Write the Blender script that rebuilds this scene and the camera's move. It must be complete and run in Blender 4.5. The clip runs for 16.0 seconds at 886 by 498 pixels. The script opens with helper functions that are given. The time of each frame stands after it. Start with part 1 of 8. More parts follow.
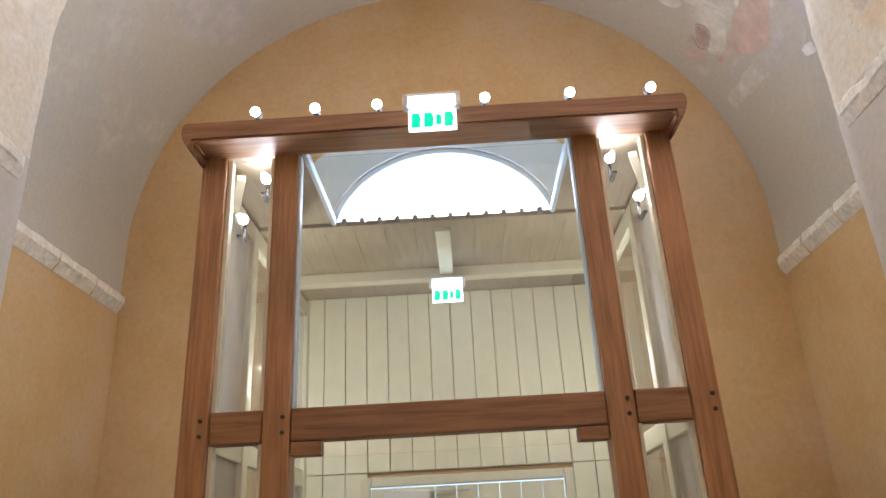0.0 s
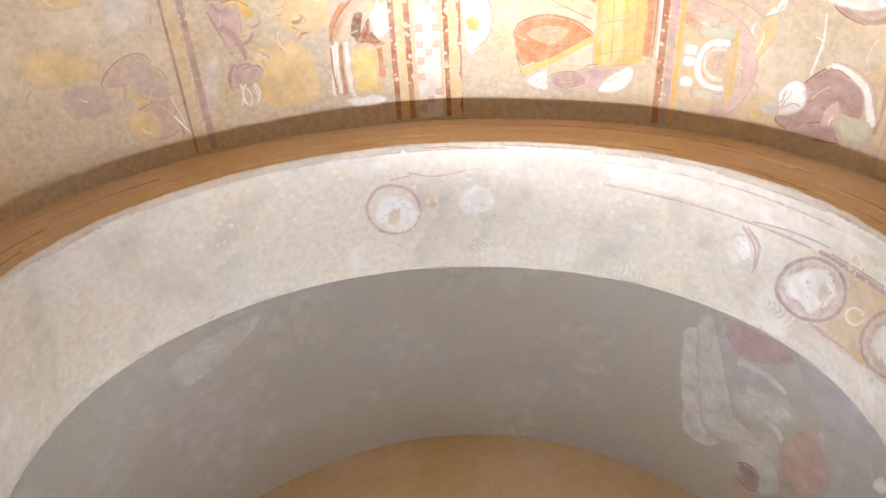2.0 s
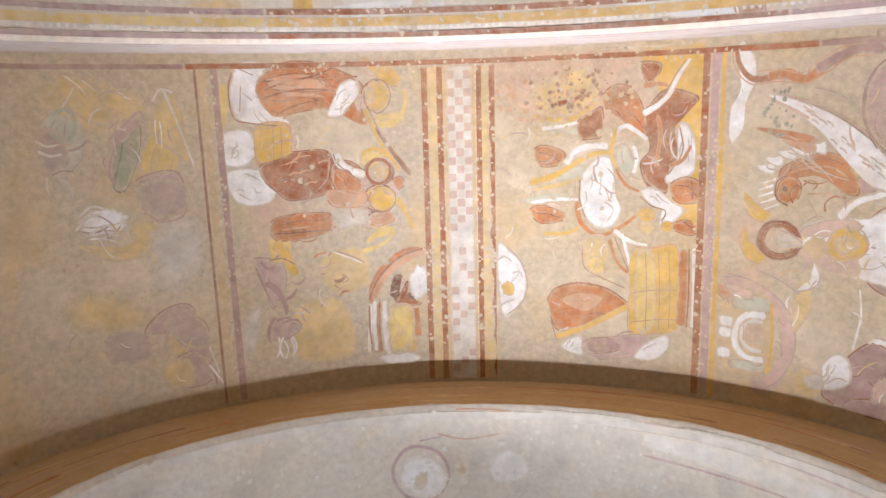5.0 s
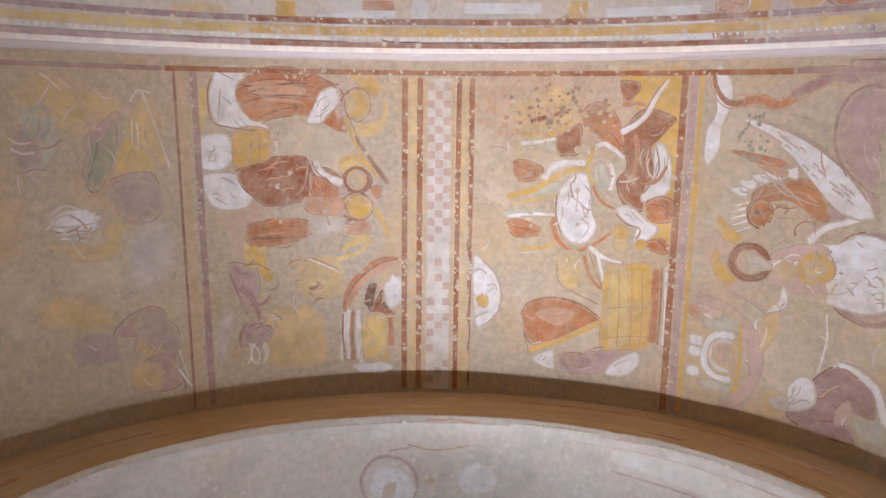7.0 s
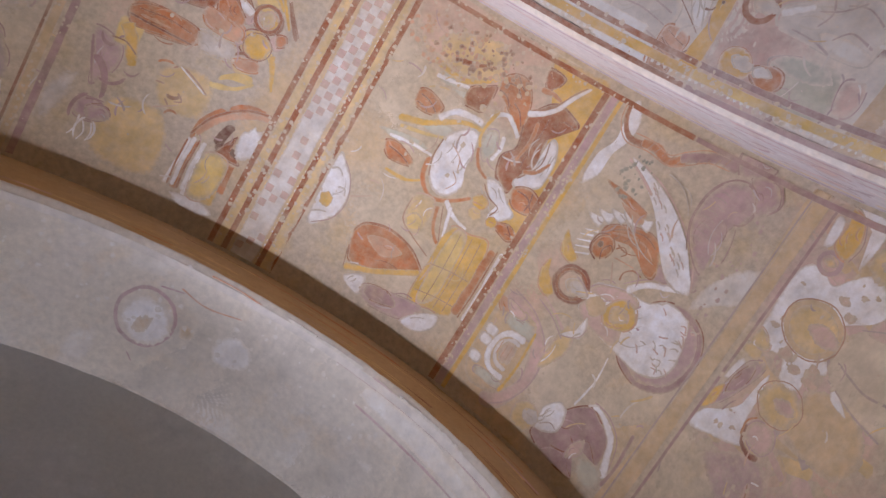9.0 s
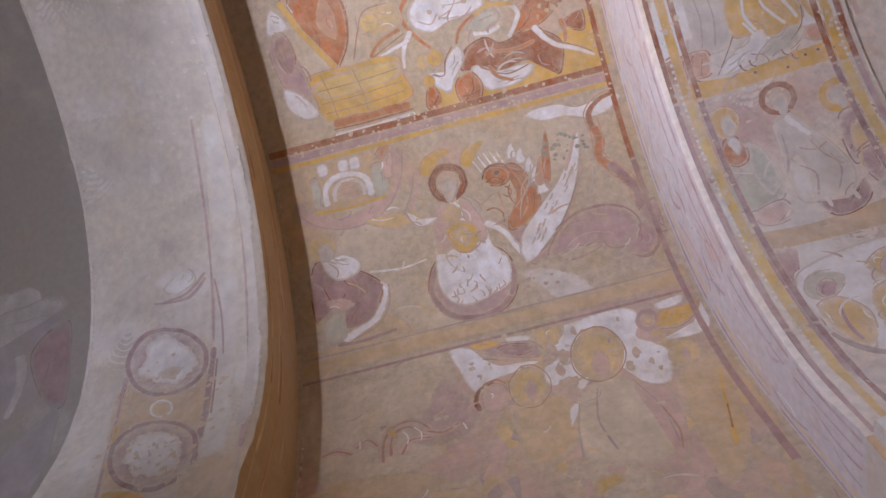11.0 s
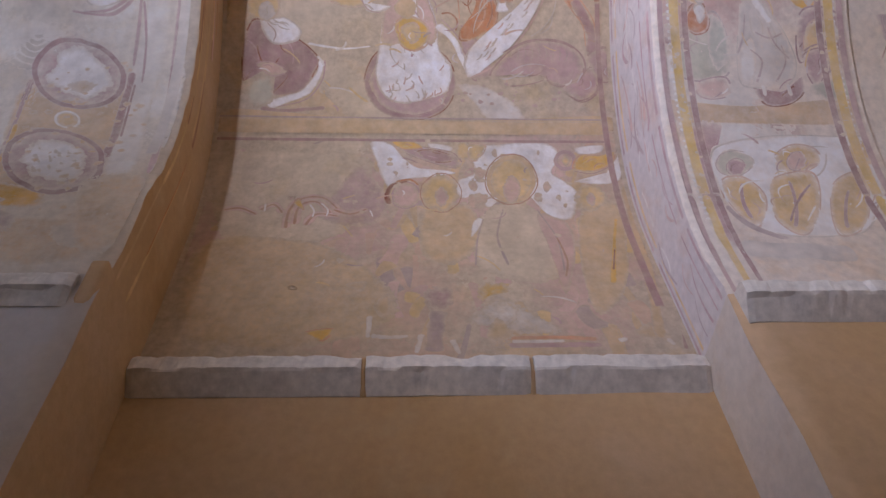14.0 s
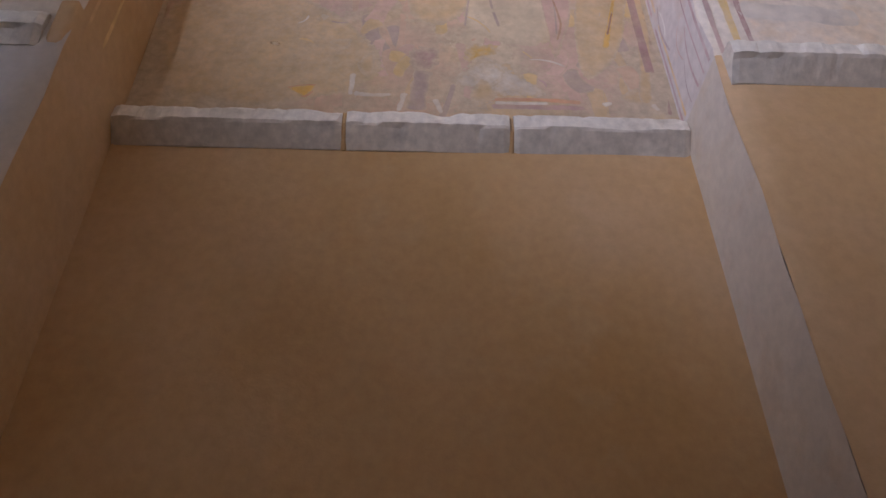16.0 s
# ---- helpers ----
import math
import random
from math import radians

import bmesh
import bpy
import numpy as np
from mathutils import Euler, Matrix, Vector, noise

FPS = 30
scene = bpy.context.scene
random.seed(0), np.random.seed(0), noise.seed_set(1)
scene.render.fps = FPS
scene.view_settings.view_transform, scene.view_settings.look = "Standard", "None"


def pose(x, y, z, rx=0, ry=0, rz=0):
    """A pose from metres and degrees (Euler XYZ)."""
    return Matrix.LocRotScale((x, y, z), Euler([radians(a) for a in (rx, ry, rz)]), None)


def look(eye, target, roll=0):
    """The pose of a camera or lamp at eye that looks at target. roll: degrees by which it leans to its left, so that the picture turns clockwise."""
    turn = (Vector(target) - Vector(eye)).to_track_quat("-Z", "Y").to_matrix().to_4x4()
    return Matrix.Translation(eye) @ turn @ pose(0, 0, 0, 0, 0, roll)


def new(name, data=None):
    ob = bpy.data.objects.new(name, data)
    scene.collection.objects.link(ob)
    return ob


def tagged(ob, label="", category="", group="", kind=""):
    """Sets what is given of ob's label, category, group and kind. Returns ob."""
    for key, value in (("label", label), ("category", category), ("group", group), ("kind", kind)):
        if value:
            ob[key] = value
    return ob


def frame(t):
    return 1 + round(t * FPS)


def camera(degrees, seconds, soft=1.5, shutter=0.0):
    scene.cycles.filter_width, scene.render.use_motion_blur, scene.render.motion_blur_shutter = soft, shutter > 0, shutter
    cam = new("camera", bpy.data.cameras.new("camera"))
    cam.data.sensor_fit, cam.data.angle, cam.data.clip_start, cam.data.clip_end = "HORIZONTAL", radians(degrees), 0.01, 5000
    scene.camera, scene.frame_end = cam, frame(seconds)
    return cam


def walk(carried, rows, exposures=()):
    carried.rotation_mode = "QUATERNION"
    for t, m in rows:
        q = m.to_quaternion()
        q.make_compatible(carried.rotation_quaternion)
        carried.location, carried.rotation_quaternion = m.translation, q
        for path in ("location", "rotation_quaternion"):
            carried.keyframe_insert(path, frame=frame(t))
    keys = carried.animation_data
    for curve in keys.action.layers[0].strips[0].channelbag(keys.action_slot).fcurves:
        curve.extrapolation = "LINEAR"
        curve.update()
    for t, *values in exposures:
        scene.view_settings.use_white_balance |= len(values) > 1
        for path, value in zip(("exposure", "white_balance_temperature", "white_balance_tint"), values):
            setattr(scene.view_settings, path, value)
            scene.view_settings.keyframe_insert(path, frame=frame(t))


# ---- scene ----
cam = camera(62.7, 16.0)
PATH = [
    (0, (0.128, 2.431, 1.658), (0.094, 4.277, 2.425), -3.0),
    (0.5, (0.106, 2.614, 1.742), (0.07, 4.343, 2.747), -3.0),
    (1, (0.14, 2.803, 1.815), (0.038, 4.335, 3.096), -1.6),
    (1.5, (0.121, 2.914, 1.878), (0.073, 4.231, 3.382), -2.5),
    (2, (0.037, 2.949, 1.909), (0.058, 4.021, 3.597), -4.8),
    (2.5, (0.126, 3.028, 1.917), (0.064, 3.811, 3.756), -2.2),
    (3, (0.112, 2.993, 1.932), (0.076, 3.629, 3.827), -3.9),
    (3.5, (0.057, 3.015, 1.924), (0.024, 3.47, 3.872), -2.0),
    (4, (0.044, 3.013, 1.94), (-0.019, 3.435, 3.894), 4.3),
    (6.5, (0.049, 2.977, 1.941), (0.057, 3.343, 3.907), -1.6),
    (7, (0.056, 2.966, 1.943), (0.078, 3.355, 3.904), -2.8),
    (7.5, (0.149, 3.005, 1.937), (0.198, 3.414, 3.894), -3.4),
    (8, (0.202, 3.046, 1.926), (0.339, 3.487, 3.872), -7.8),
    (8.5, (0.289, 3.15, 1.9), (0.522, 3.57, 3.842), -8.7),
    (9, (0.386, 3.222, 1.941), (0.722, 3.606, 3.874), -11.0),
    (9.5, (0.485, 3.316, 1.957), (0.932, 3.702, 3.868), -8.1),
    (12, (0.528, 3.886, 1.874), (1.445, 3.82, 3.65), -5.6),
    (12.5, (0.569, 3.864, 1.847), (1.542, 3.797, 3.593), -3.9),
    (13, (0.581, 3.87, 1.839), (1.627, 3.773, 3.541), -4.9),
    (13.5, (0.582, 3.872, 1.828), (1.705, 3.771, 3.48), -4.6),
    (14, (0.609, 3.871, 1.81), (1.82, 3.759, 3.397), -4.0),
    (14.5, (0.645, 3.855, 1.788), (1.972, 3.732, 3.28), -3.6),
    (15, (0.642, 3.868, 1.78), (2.077, 3.727, 3.166), -3.5),
    (15.5, (0.678, 3.823, 1.763), (2.191, 3.695, 3.064), -2.4),
    (16, (0.684, 3.741, 1.69), (2.289, 3.663, 2.881), -0.6),
]
walk(cam, [(t, look(eye, target, roll)) for t, eye, target, roll in PATH],
     exposures=[(0.0, 0.87, 5360, 17), (1.5, 0.61, 5310, 16), (3.5, 0.07, 5330, 15), (7.0, -0.68, 5200, 21),
                (9.5, -1.02, 5110, 27), (12.0, -0.92, 5050, 28), (13.0, -0.90, 4980, 28), (15.0, -0.80, 4960, 27), (16.0, -0.70, 5000, 26)])

# ---- light: daylight outside, a row of spots on the beam, lamps in the vestibule, added fill lamps ----
sky_world = bpy.data.worlds.new("sky")
scene.world = sky_world
sky_world.use_nodes = True
wn = sky_world.node_tree
sky_tex = wn.nodes.new("ShaderNodeTexSky")
sky_tex.sky_type = "NISHITA"
sky_tex.sun_disc = False
sky_tex.sun_elevation, sky_tex.sun_rotation = radians(40), radians(200)
wn.links.new(sky_tex.outputs[0], wn.nodes["Background"].inputs[0])
wn.nodes["Background"].inputs[1].default_value = 0.12

SPOT_X = (-0.925, -0.597, -0.255, 0.338, 0.803, 1.243)
SPOT_Y, SPOT_Z = 5.80, 3.972
LAMP_COLOUR = (1.0, 0.92, 0.83)


def lamp(name, kind, place, target, watts, colour, size, cone=None):
    data = bpy.data.lights.new(name, kind)
    data.energy, data.color, data.shadow_soft_size = watts, colour, size
    if cone:
        data.spot_size, data.spot_blend = radians(cone), 1.0
    ob = new(name, data)
    ob.matrix_world = look(place, target)
    return ob


for sx in SPOT_X:
    lamp("spot_light", "SPOT", (sx, SPOT_Y - 0.04, SPOT_Z + 0.03), (0.75 - 2.9 * sx, -0.5, 6.8), (408, 266, 58, 44, 146, 232)[SPOT_X.index(sx)], LAMP_COLOUR, 0.008, 97)
    # second wide lamp at each spot, added to fill the arch and niche
    lamp("spot_fill", "SPOT", (sx, SPOT_Y - 0.04, SPOT_Z + 0.03), (sx, SPOT_Y + 0.7, 6.5), (9, 12, 15, 18, 21, 24)[SPOT_X.index(sx)], LAMP_COLOUR, 0.008, 172)
for lx, lz in ((-0.886, 3.60), (-1.0, 3.36), (0.998, 3.60), (1.12, 3.36)):
    lamp("vestibule_lamp_and_fill", "POINT", (lx, 5.885, lz - 0.01), (lx, 7, 0), 0.5, (1.0, 0.90, 0.74), 0.015)
# two unseen fill lamps behind the inner posts, added to brighten the boards
for lx in (-1.06, 1.10):
    lamp("vestibule_lamp_and_fill", "POINT", (lx, 7.0, 2.7), (lx, 7, 0), 12, (1.0, 0.90, 0.68), 0.008)


# ---- materials ----
def mat_nodes(name):
    m = bpy.data.materials.new(name)
    m.use_nodes = True
    nt = m.node_tree
    return m, nt, nt.nodes["Principled BSDF"]


def noise_node(nt, scale, detail=4.0, rough=0.55, stretch=None):
    tc = nt.nodes.new("ShaderNodeTexCoord")
    n = nt.nodes.new("ShaderNodeTexNoise")
    n.inputs["Scale"].default_value, n.inputs["Detail"].default_value, n.inputs["Roughness"].default_value = scale, detail, rough
    if stretch:
        mp = nt.nodes.new("ShaderNodeMapping")
        mp.inputs["Scale"].default_value = stretch
        nt.links.new(tc.outputs["Object"], mp.inputs["Vector"])
        nt.links.new(mp.outputs[0], n.inputs["Vector"])
    else:
        nt.links.new(tc.outputs["Object"], n.inputs["Vector"])
    return n


def ramp_node(nt, src, stops):
    r = nt.nodes.new("ShaderNodeValToRGB")
    while len(r.color_ramp.elements) < len(stops):
        r.color_ramp.elements.new(0.5)
    for el, (at, c) in zip(r.color_ramp.elements, stops):
        el.position, el.color = at, (*c, 1)
    nt.links.new(src, r.inputs[0])
    return r


def mix_node(nt, fac, a, b, blend="MIX"):
    m = nt.nodes.new("ShaderNodeMix")
    m.data_type, m.blend_type = "RGBA", blend
    for sock, v in ((m.inputs[0], fac), (m.inputs[6], a), (m.inputs[7], b)):
        if isinstance(v, (int, float)):
            sock.default_value = v
        elif isinstance(v, tuple):
            sock.default_value = (*v, 1)
        else:
            nt.links.new(v, sock)
    return m.outputs[2]


def add_bump(nt, bsdf, pairs):
    last = None
    for src, strength, dist in pairs:
        b = nt.nodes.new("ShaderNodeBump")
        b.inputs["Strength"].default_value, b.inputs["Distance"].default_value = strength, dist
        nt.links.new(src, b.inputs["Height"])
        if last:
            nt.links.new(last, b.inputs["Normal"])
        last = b.outputs[0]
    nt.links.new(last, bsdf.inputs["Normal"])


RECIPES = {}


def plaster(name, tones, patch, patch_amount, grain=0.12, rough=0.9):
    """Lime plaster: three tones in broad clouds, one patch tone in worn islands, fine grain."""
    m, nt, bsdf = mat_nodes(name)
    RECIPES[name] = (tones, patch, patch_amount, grain)
    col, mid, fine = plaster_colour(nt, tones, patch, patch_amount, grain)
    micro = noise_node(nt, 110, 3)
    nt.links.new(col, bsdf.inputs["Base Color"])
    bsdf.inputs["Roughness"].default_value = rough
    bsdf.inputs["Specular IOR Level"].default_value = 0.25
    add_bump(nt, bsdf, [(mid.outputs[0], 0.25, 0.02), (fine.outputs[0], 0.3, 0.004), (micro.outputs[0], 0.2, 0.0015)])
    return m


def plaster_colour(nt, tones, patch, patch_amount, grain):
    broad, mid, fine = noise_node(nt, 0.9, 5), noise_node(nt, 4.5, 6, 0.62), noise_node(nt, 26, 5, 0.6)
    col = ramp_node(nt, broad.outputs[0], [(0.32, tones[0]), (0.5, tones[1]), (0.68, tones[2])]).outputs[0]
    isl = ramp_node(nt, mid.outputs[0], [(0.52, (0, 0, 0)), (0.66, (patch_amount,) * 3)]).outputs[0]
    col = mix_node(nt, isl, col, patch)
    tone = ramp_node(nt, fine.outputs[0], [(0.3, (1 - grain,) * 3), (0.7, (1 + grain * 0.4,) * 3)]).outputs[0]
    col = mix_node(nt, 1.0, col, tone, "MULTIPLY")
    return col, mid, fine


def wood(name, dark, light, along=(14, 14, 0.8), rough=0.42):
    m, nt, bsdf = mat_nodes(name)
    g = noise_node(nt, 3.0, 6, 0.6, along)
    w = noise_node(nt, 1.3, 3)
    col = ramp_node(nt, g.outputs[0], [(0.3, dark), (0.62, light), (0.8, tuple(c * 0.8 for c in light))]).outputs[0]
    shade = ramp_node(nt, w.outputs[0], [(0.3, (0.8,) * 3), (0.7, (1.1,) * 3)]).outputs[0]
    nt.links.new(mix_node(nt, 1.0, col, shade, "MULTIPLY"), bsdf.inputs["Base Color"])
    bsdf.inputs["Roughness"].default_value = rough
    add_bump(nt, bsdf, [(g.outputs[0], 0.15, 0.003)])
    return m


def plain(name, colour, rough=0.5, metal=0.0, wear=0.1, scale=9.0):
    m, nt, bsdf = mat_nodes(name)
    n = noise_node(nt, scale, 5)
    col = ramp_node(nt, n.outputs[0], [(0.3, tuple(c * (1 - wear) for c in colour)), (0.7, colour)]).outputs[0]
    nt.links.new(col, bsdf.inputs["Base Color"])
    bsdf.inputs["Roughness"].default_value, bsdf.inputs["Metallic"].default_value = rough, metal
    return m


def glowing(name, colour, strength):
    m, nt, bsdf = mat_nodes(name)
    bsdf.inputs["Base Color"].default_value = (*colour, 1)
    bsdf.inputs["Emission Color"].default_value = (*colour, 1)
    bsdf.inputs["Emission Strength"].default_value = strength
    return m


def clear_glass(name):
    m, nt, bsdf = mat_nodes(name)
    bsdf.inputs["Base Color"].default_value = (0.95, 0.98, 0.97, 1)
    bsdf.inputs["Roughness"].default_value = 0.02
    bsdf.inputs["Transmission Weight"].default_value = 1.0
    bsdf.inputs["IOR"].default_value = 1.45
    return m


FRESCO = plaster("fresco_ground", ((0.60, 0.475, 0.295), (0.60, 0.49, 0.325), (0.575, 0.48, 0.345)), (0.62, 0.47, 0.24), 0.5, 0.22)
RIB_GROUND = plaster("rib_ground", ((0.80, 0.68, 0.51), (0.81, 0.71, 0.57), (0.78, 0.70, 0.59)), (0.78, 0.60, 0.38), 0.5, 0.16)
ARCH_PALE = plaster("arch_pale_plaster", ((0.74, 0.655, 0.50), (0.72, 0.655, 0.525), (0.70, 0.645, 0.55)), (0.74, 0.61, 0.41), 0.45, 0.14)
RIB_WHITE = plaster("rib_white_plaster", ((0.68, 0.60, 0.52), (0.68, 0.62, 0.56), (0.66, 0.60, 0.57)), (0.64, 0.46, 0.34), 0.45)
OCHRE = plaster("ochre_plaster", ((0.52, 0.33, 0.13), (0.575, 0.385, 0.18), (0.60, 0.43, 0.25)), (0.56, 0.39, 0.19), 0.6, 0.09)
GREY = plaster("grey_vault_plaster", ((0.51, 0.46, 0.365), (0.53, 0.485, 0.39), (0.50, 0.465, 0.395)), (0.55, 0.46, 0.34), 0.35, 0.08)
STONE = plaster("cornice_limestone", ((0.74, 0.66, 0.53), (0.70, 0.64, 0.54), (0.64, 0.60, 0.52)), (0.46, 0.42, 0.36), 0.6, 0.22)
# paler than the stone, for limewash and for light on the cornice fillet
LIMEWASH = plaster("cornice_lit_limewash", ((0.86, 0.80, 0.68), (0.84, 0.80, 0.70), (0.80, 0.76, 0.67)), (0.58, 0.52, 0.43), 0.5, 0.2)
FLOOR_STONE = plaster("floor_stone", ((0.48, 0.43, 0.36), (0.51, 0.46, 0.39), (0.53, 0.48, 0.41)), (0.42, 0.38, 0.33), 0.5, 0.2)
OAK = wood("brown_oak", (0.24, 0.112, 0.042), (0.44, 0.228, 0.092))
OAK_BEAM = wood("brown_oak_beam", (0.17, 0.078, 0.032), (0.33, 0.165, 0.068), (0.8, 14, 14))
BOARD = plain("cream_painted_board", (0.80, 0.77, 0.58), 0.55, 0, 0.08)
CREAM = plain("cream_painted_frame", (0.72, 0.68, 0.52), 0.45, 0, 0.08)
CEIL_BOARD = wood("pale_ceiling_board", (0.34, 0.28, 0.19), (0.44, 0.37, 0.26), (12, 0.8, 12), 0.6)
# also the blue of daylight on the wall round the window
BLUE_FRAME = plain("pale_blue_frame", (0.60, 0.73, 0.86), 0.4)
STEEL = plain("brushed_steel", (0.6, 0.6, 0.6), 0.3, 1.0)
DARK_METAL = plain("dark_metal", (0.05, 0.045, 0.04), 0.5, 0.3)
WHITE_PLASTIC = plain("white_plastic", (0.8, 0.8, 0.78), 0.4)
GLASS = clear_glass("clear_glass")
LAMP_GLOW = glowing("lamp_glow", (1.0, 0.95, 0.86), 90)
SIGN_GLOW = glowing("sign_white_glow", (0.86, 1.0, 0.95), 1.5)
SIGN_GREEN = glowing("sign_green_glow", (0.01, 0.42, 0.20), 0.9)
DAYLIGHT = glowing("bright_daylight", (0.80, 0.90, 1.0), 9.0)


# ---- building helpers ----
def mesh_object(name, bm, material, parent=None, label="", smooth=False):
    me = bpy.data.meshes.new(name)
    bm.to_mesh(me)
    bm.free()
    for p in me.polygons:
        p.use_smooth = smooth
    if material:
        me.materials.append(material)
    ob = new(name, me)
    if parent:
        ob.parent = parent
    if label:
        tagged(ob, label)
    return ob


def part(name, bm, material, parent, label="", smooth=False):
    return mesh_object(name, bm, material, parent, label, smooth)


def box(x0, x1, y0, y1, z0, z1, bevel=0.006, bm=None):
    own = bmesh.new()
    bmesh.ops.create_cube(own, size=1, matrix=Matrix.LocRotScale(((x0 + x1) / 2, (y0 + y1) / 2, (z0 + z1) / 2), None, (x1 - x0, y1 - y0, z1 - z0)))
    if bevel:
        bmesh.ops.bevel(own, geom=own.edges[:], offset=bevel, segments=2, affect="EDGES", profile=0.6)
    if bm is None:
        return own
    tmp = bpy.data.meshes.new("tmp")
    own.to_mesh(tmp)
    own.free()
    bm.from_mesh(tmp)
    bpy.data.meshes.remove(tmp)
    return bm


def thing(name, place, label, category, group="", kind=""):
    ob = new(name)
    ob.location = place
    ob.empty_display_size = 0.1
    return tagged(ob, label, category, group, kind)


# ---- the vaults: each is a stilted ellipse, drawn out along y ----
# centre x, half width, rise, height of the springing of the curve
NICHE = (0.05, 2.82, 2.68, 4.20)
ARCH = (0.02, 2.17, 1.64, 4.53)
BAY = (0.014, 2.633, 2.02, 4.539)
RIB = (0.0, 2.28, 1.92, 3.92)
BAY_BACK = (0.0, 2.288, 1.928, 3.92)
Y_BACK, Y_ARCH1, Y_ARCH0, Y_RIB1, Y_RIB0, Y_END = 8.25, 5.82, 4.862, 2.705, 1.76, -0.9
Z_CORNICE = 3.74


def wobble(x, y, z):
    """Hand-laid plaster: a soft unevenness of the surface."""
    return 0.012 * noise.noise(Vector((x * 0.7, y * 0.7, z * 0.7))) + 0.004 * noise.noise(Vector((x * 2.3 + 9, y * 2.3, z * 2.3)))


def on_vault(shape, s, y, off=0.0):
    """The point at s metres round from the crown (s = half width x angle), off metres inward of the surface."""
    xc, a, b, zc = shape
    th = s / a
    if abs(th) <= math.pi / 2:
        x, z = xc + a * math.sin(th), zc + b * math.cos(th)
        n = Vector((-math.sin(th) / a, 0, -math.cos(th) / b)).normalized()
    else:
        side = 1 if th > 0 else -1
        x, z = xc + side * a, zc - a * (abs(th) - math.pi / 2)
        n = Vector((-side, 0, 0))
    return Vector((x, y, z)) + n * (off + wobble(x, y, z))


def s_at(shape, z):
    """s of the height z below the springing."""
    return shape[1] * math.pi / 2 + shape[3] - z


def profile(shape, z_low, z_high=None):
    """Values of s from one side to the other (whole vault above z_low), or up one wall from z_low to z_high."""
    if z_high is None:
        top = s_at(shape, z_low)
        return [-top + 2 * top * i / 220 for i in range(221)]
    a, b = s_at(shape, z_low), s_at(shape, z_high)
    return [a + (b - a) * i / 24 for i in range(25)]


def ragged(s):
    """How far a worn plaster edge is broken back along its way."""
    return 1.0 + 0.9 * noise.noise(Vector((s * 3.1, 4.0, 2.0))) + 0.7 * noise.noise(Vector((s * 9.0, 1.0, 7.0)))


def grid_mesh(rows):
    bm = bmesh.new()
    vs = [[bm.verts.new(p) for p in row] for row in rows]
    for r0, r1 in zip(vs, vs[1:]):
        for i in range(len(r0) - 1):
            bm.faces.new((r0[i], r0[i + 1], r1[i + 1], r1[i]))
    bmesh.ops.recalc_face_normals(bm, faces=bm.faces[:])
    return bm


def barrel(name, shape, y0, y1, ss, material, label, category, round0=0.0, round1=0.0):
    """The inner face between y0 and y1; the ends roll off by round0 and round1 where they meet an open edge."""
    ys = []
    n = max(4, int((y1 - y0) / 0.09))
    for i in range(n + 1):
        ys.append((y0 + (y1 - y0) * i / n, 0.0))
    if round0:
        ys = [(y0, -round0), (y0 + 0.3 * round0, -0.3 * round0)] + [(y, o) for y, o in ys if y > y0 + 1.2 * round0]
    if round1:
        ys = [(y, o) for y, o in ys if y < y1 - 1.2 * round1] + [(y1 - 0.3 * round1, -0.3 * round1), (y1, -round1)]
    bm = grid_mesh([[on_vault(shape, s, y, o * ragged(s) if o else 0.0) for s in ss] for y, o in ys])
    return tagged(mesh_object(name, bm, material, smooth=True), label, category, kind="structure")


def step_face(name, inner, outer, y, z_low, z_high, material, label, category, side=0, round_in=0.0):
    """The upright face between two vaults of different size, in the plane y."""
    rows = []
    for k in range(7):
        f = k / 6
        row = []
        if side:
            zs = [z_low + (z_high - z_low) * i / 30 for i in range(31)]
            pairs = [(side * s_at(inner, z), side * s_at(outer, z)) for z in zs]
        else:
            ti, to = s_at(inner, z_low), s_at(outer, z_low)
            pairs = [(-ti + 2 * ti * i / 220, -to + 2 * to * i / 220) for i in range(221)]
        for si, so in pairs:
            p, q = on_vault(inner, si, y, -round_in * ragged(si)), on_vault(outer, so, y, -0.004)
            p = p.lerp(q, f)
            p.y = y
            row.append(p)
        rows.append(row)
    return tagged(mesh_object(name, grid_mesh(rows), material, smooth=True), label, category, kind="structure")


EDGE = 0.018
barrel("vault_niche", NICHE, Y_ARCH1, Y_BACK, profile(NICHE, 3.80), GREY, "smooth grey plastered barrel vault above the entrance vestibule", "vault")
barrel("vault_arch", ARCH, Y_ARCH0, Y_ARCH1, profile(ARCH, Z_CORNICE), ARCH_PALE, "pale plastered arch soffit with faded painted roundels", "arch", EDGE, EDGE)
barrel("vault_bay", BAY, Y_RIB1, Y_ARCH0, profile(BAY, Z_CORNICE), FRESCO, "barrel vault with cream plaster ground for wall paintings", "vault")
barrel("vault_rib", RIB, Y_RIB0, Y_RIB1, profile(RIB, Z_CORNICE), RIB_GROUND, "broad transverse arch with faded painted plaster", "arch", 0.0, EDGE)
barrel("vault_back", BAY_BACK, Y_END, Y_RIB0, profile(BAY_BACK, Z_CORNICE), RIB_GROUND, "plain rear barrel vault with worn cream plaster", "vault")
step_face("arch_face", ARCH, BAY, Y_ARCH0, Z_CORNICE, 0, OCHRE, "ochre plastered front face of the entrance arch", "arch", 0, EDGE)
step_face("arch_face_inner", ARCH, NICHE, Y_ARCH1, 3.80, 0, GREY, "grey plastered inner face of the entrance arch", "arch", 0, EDGE)
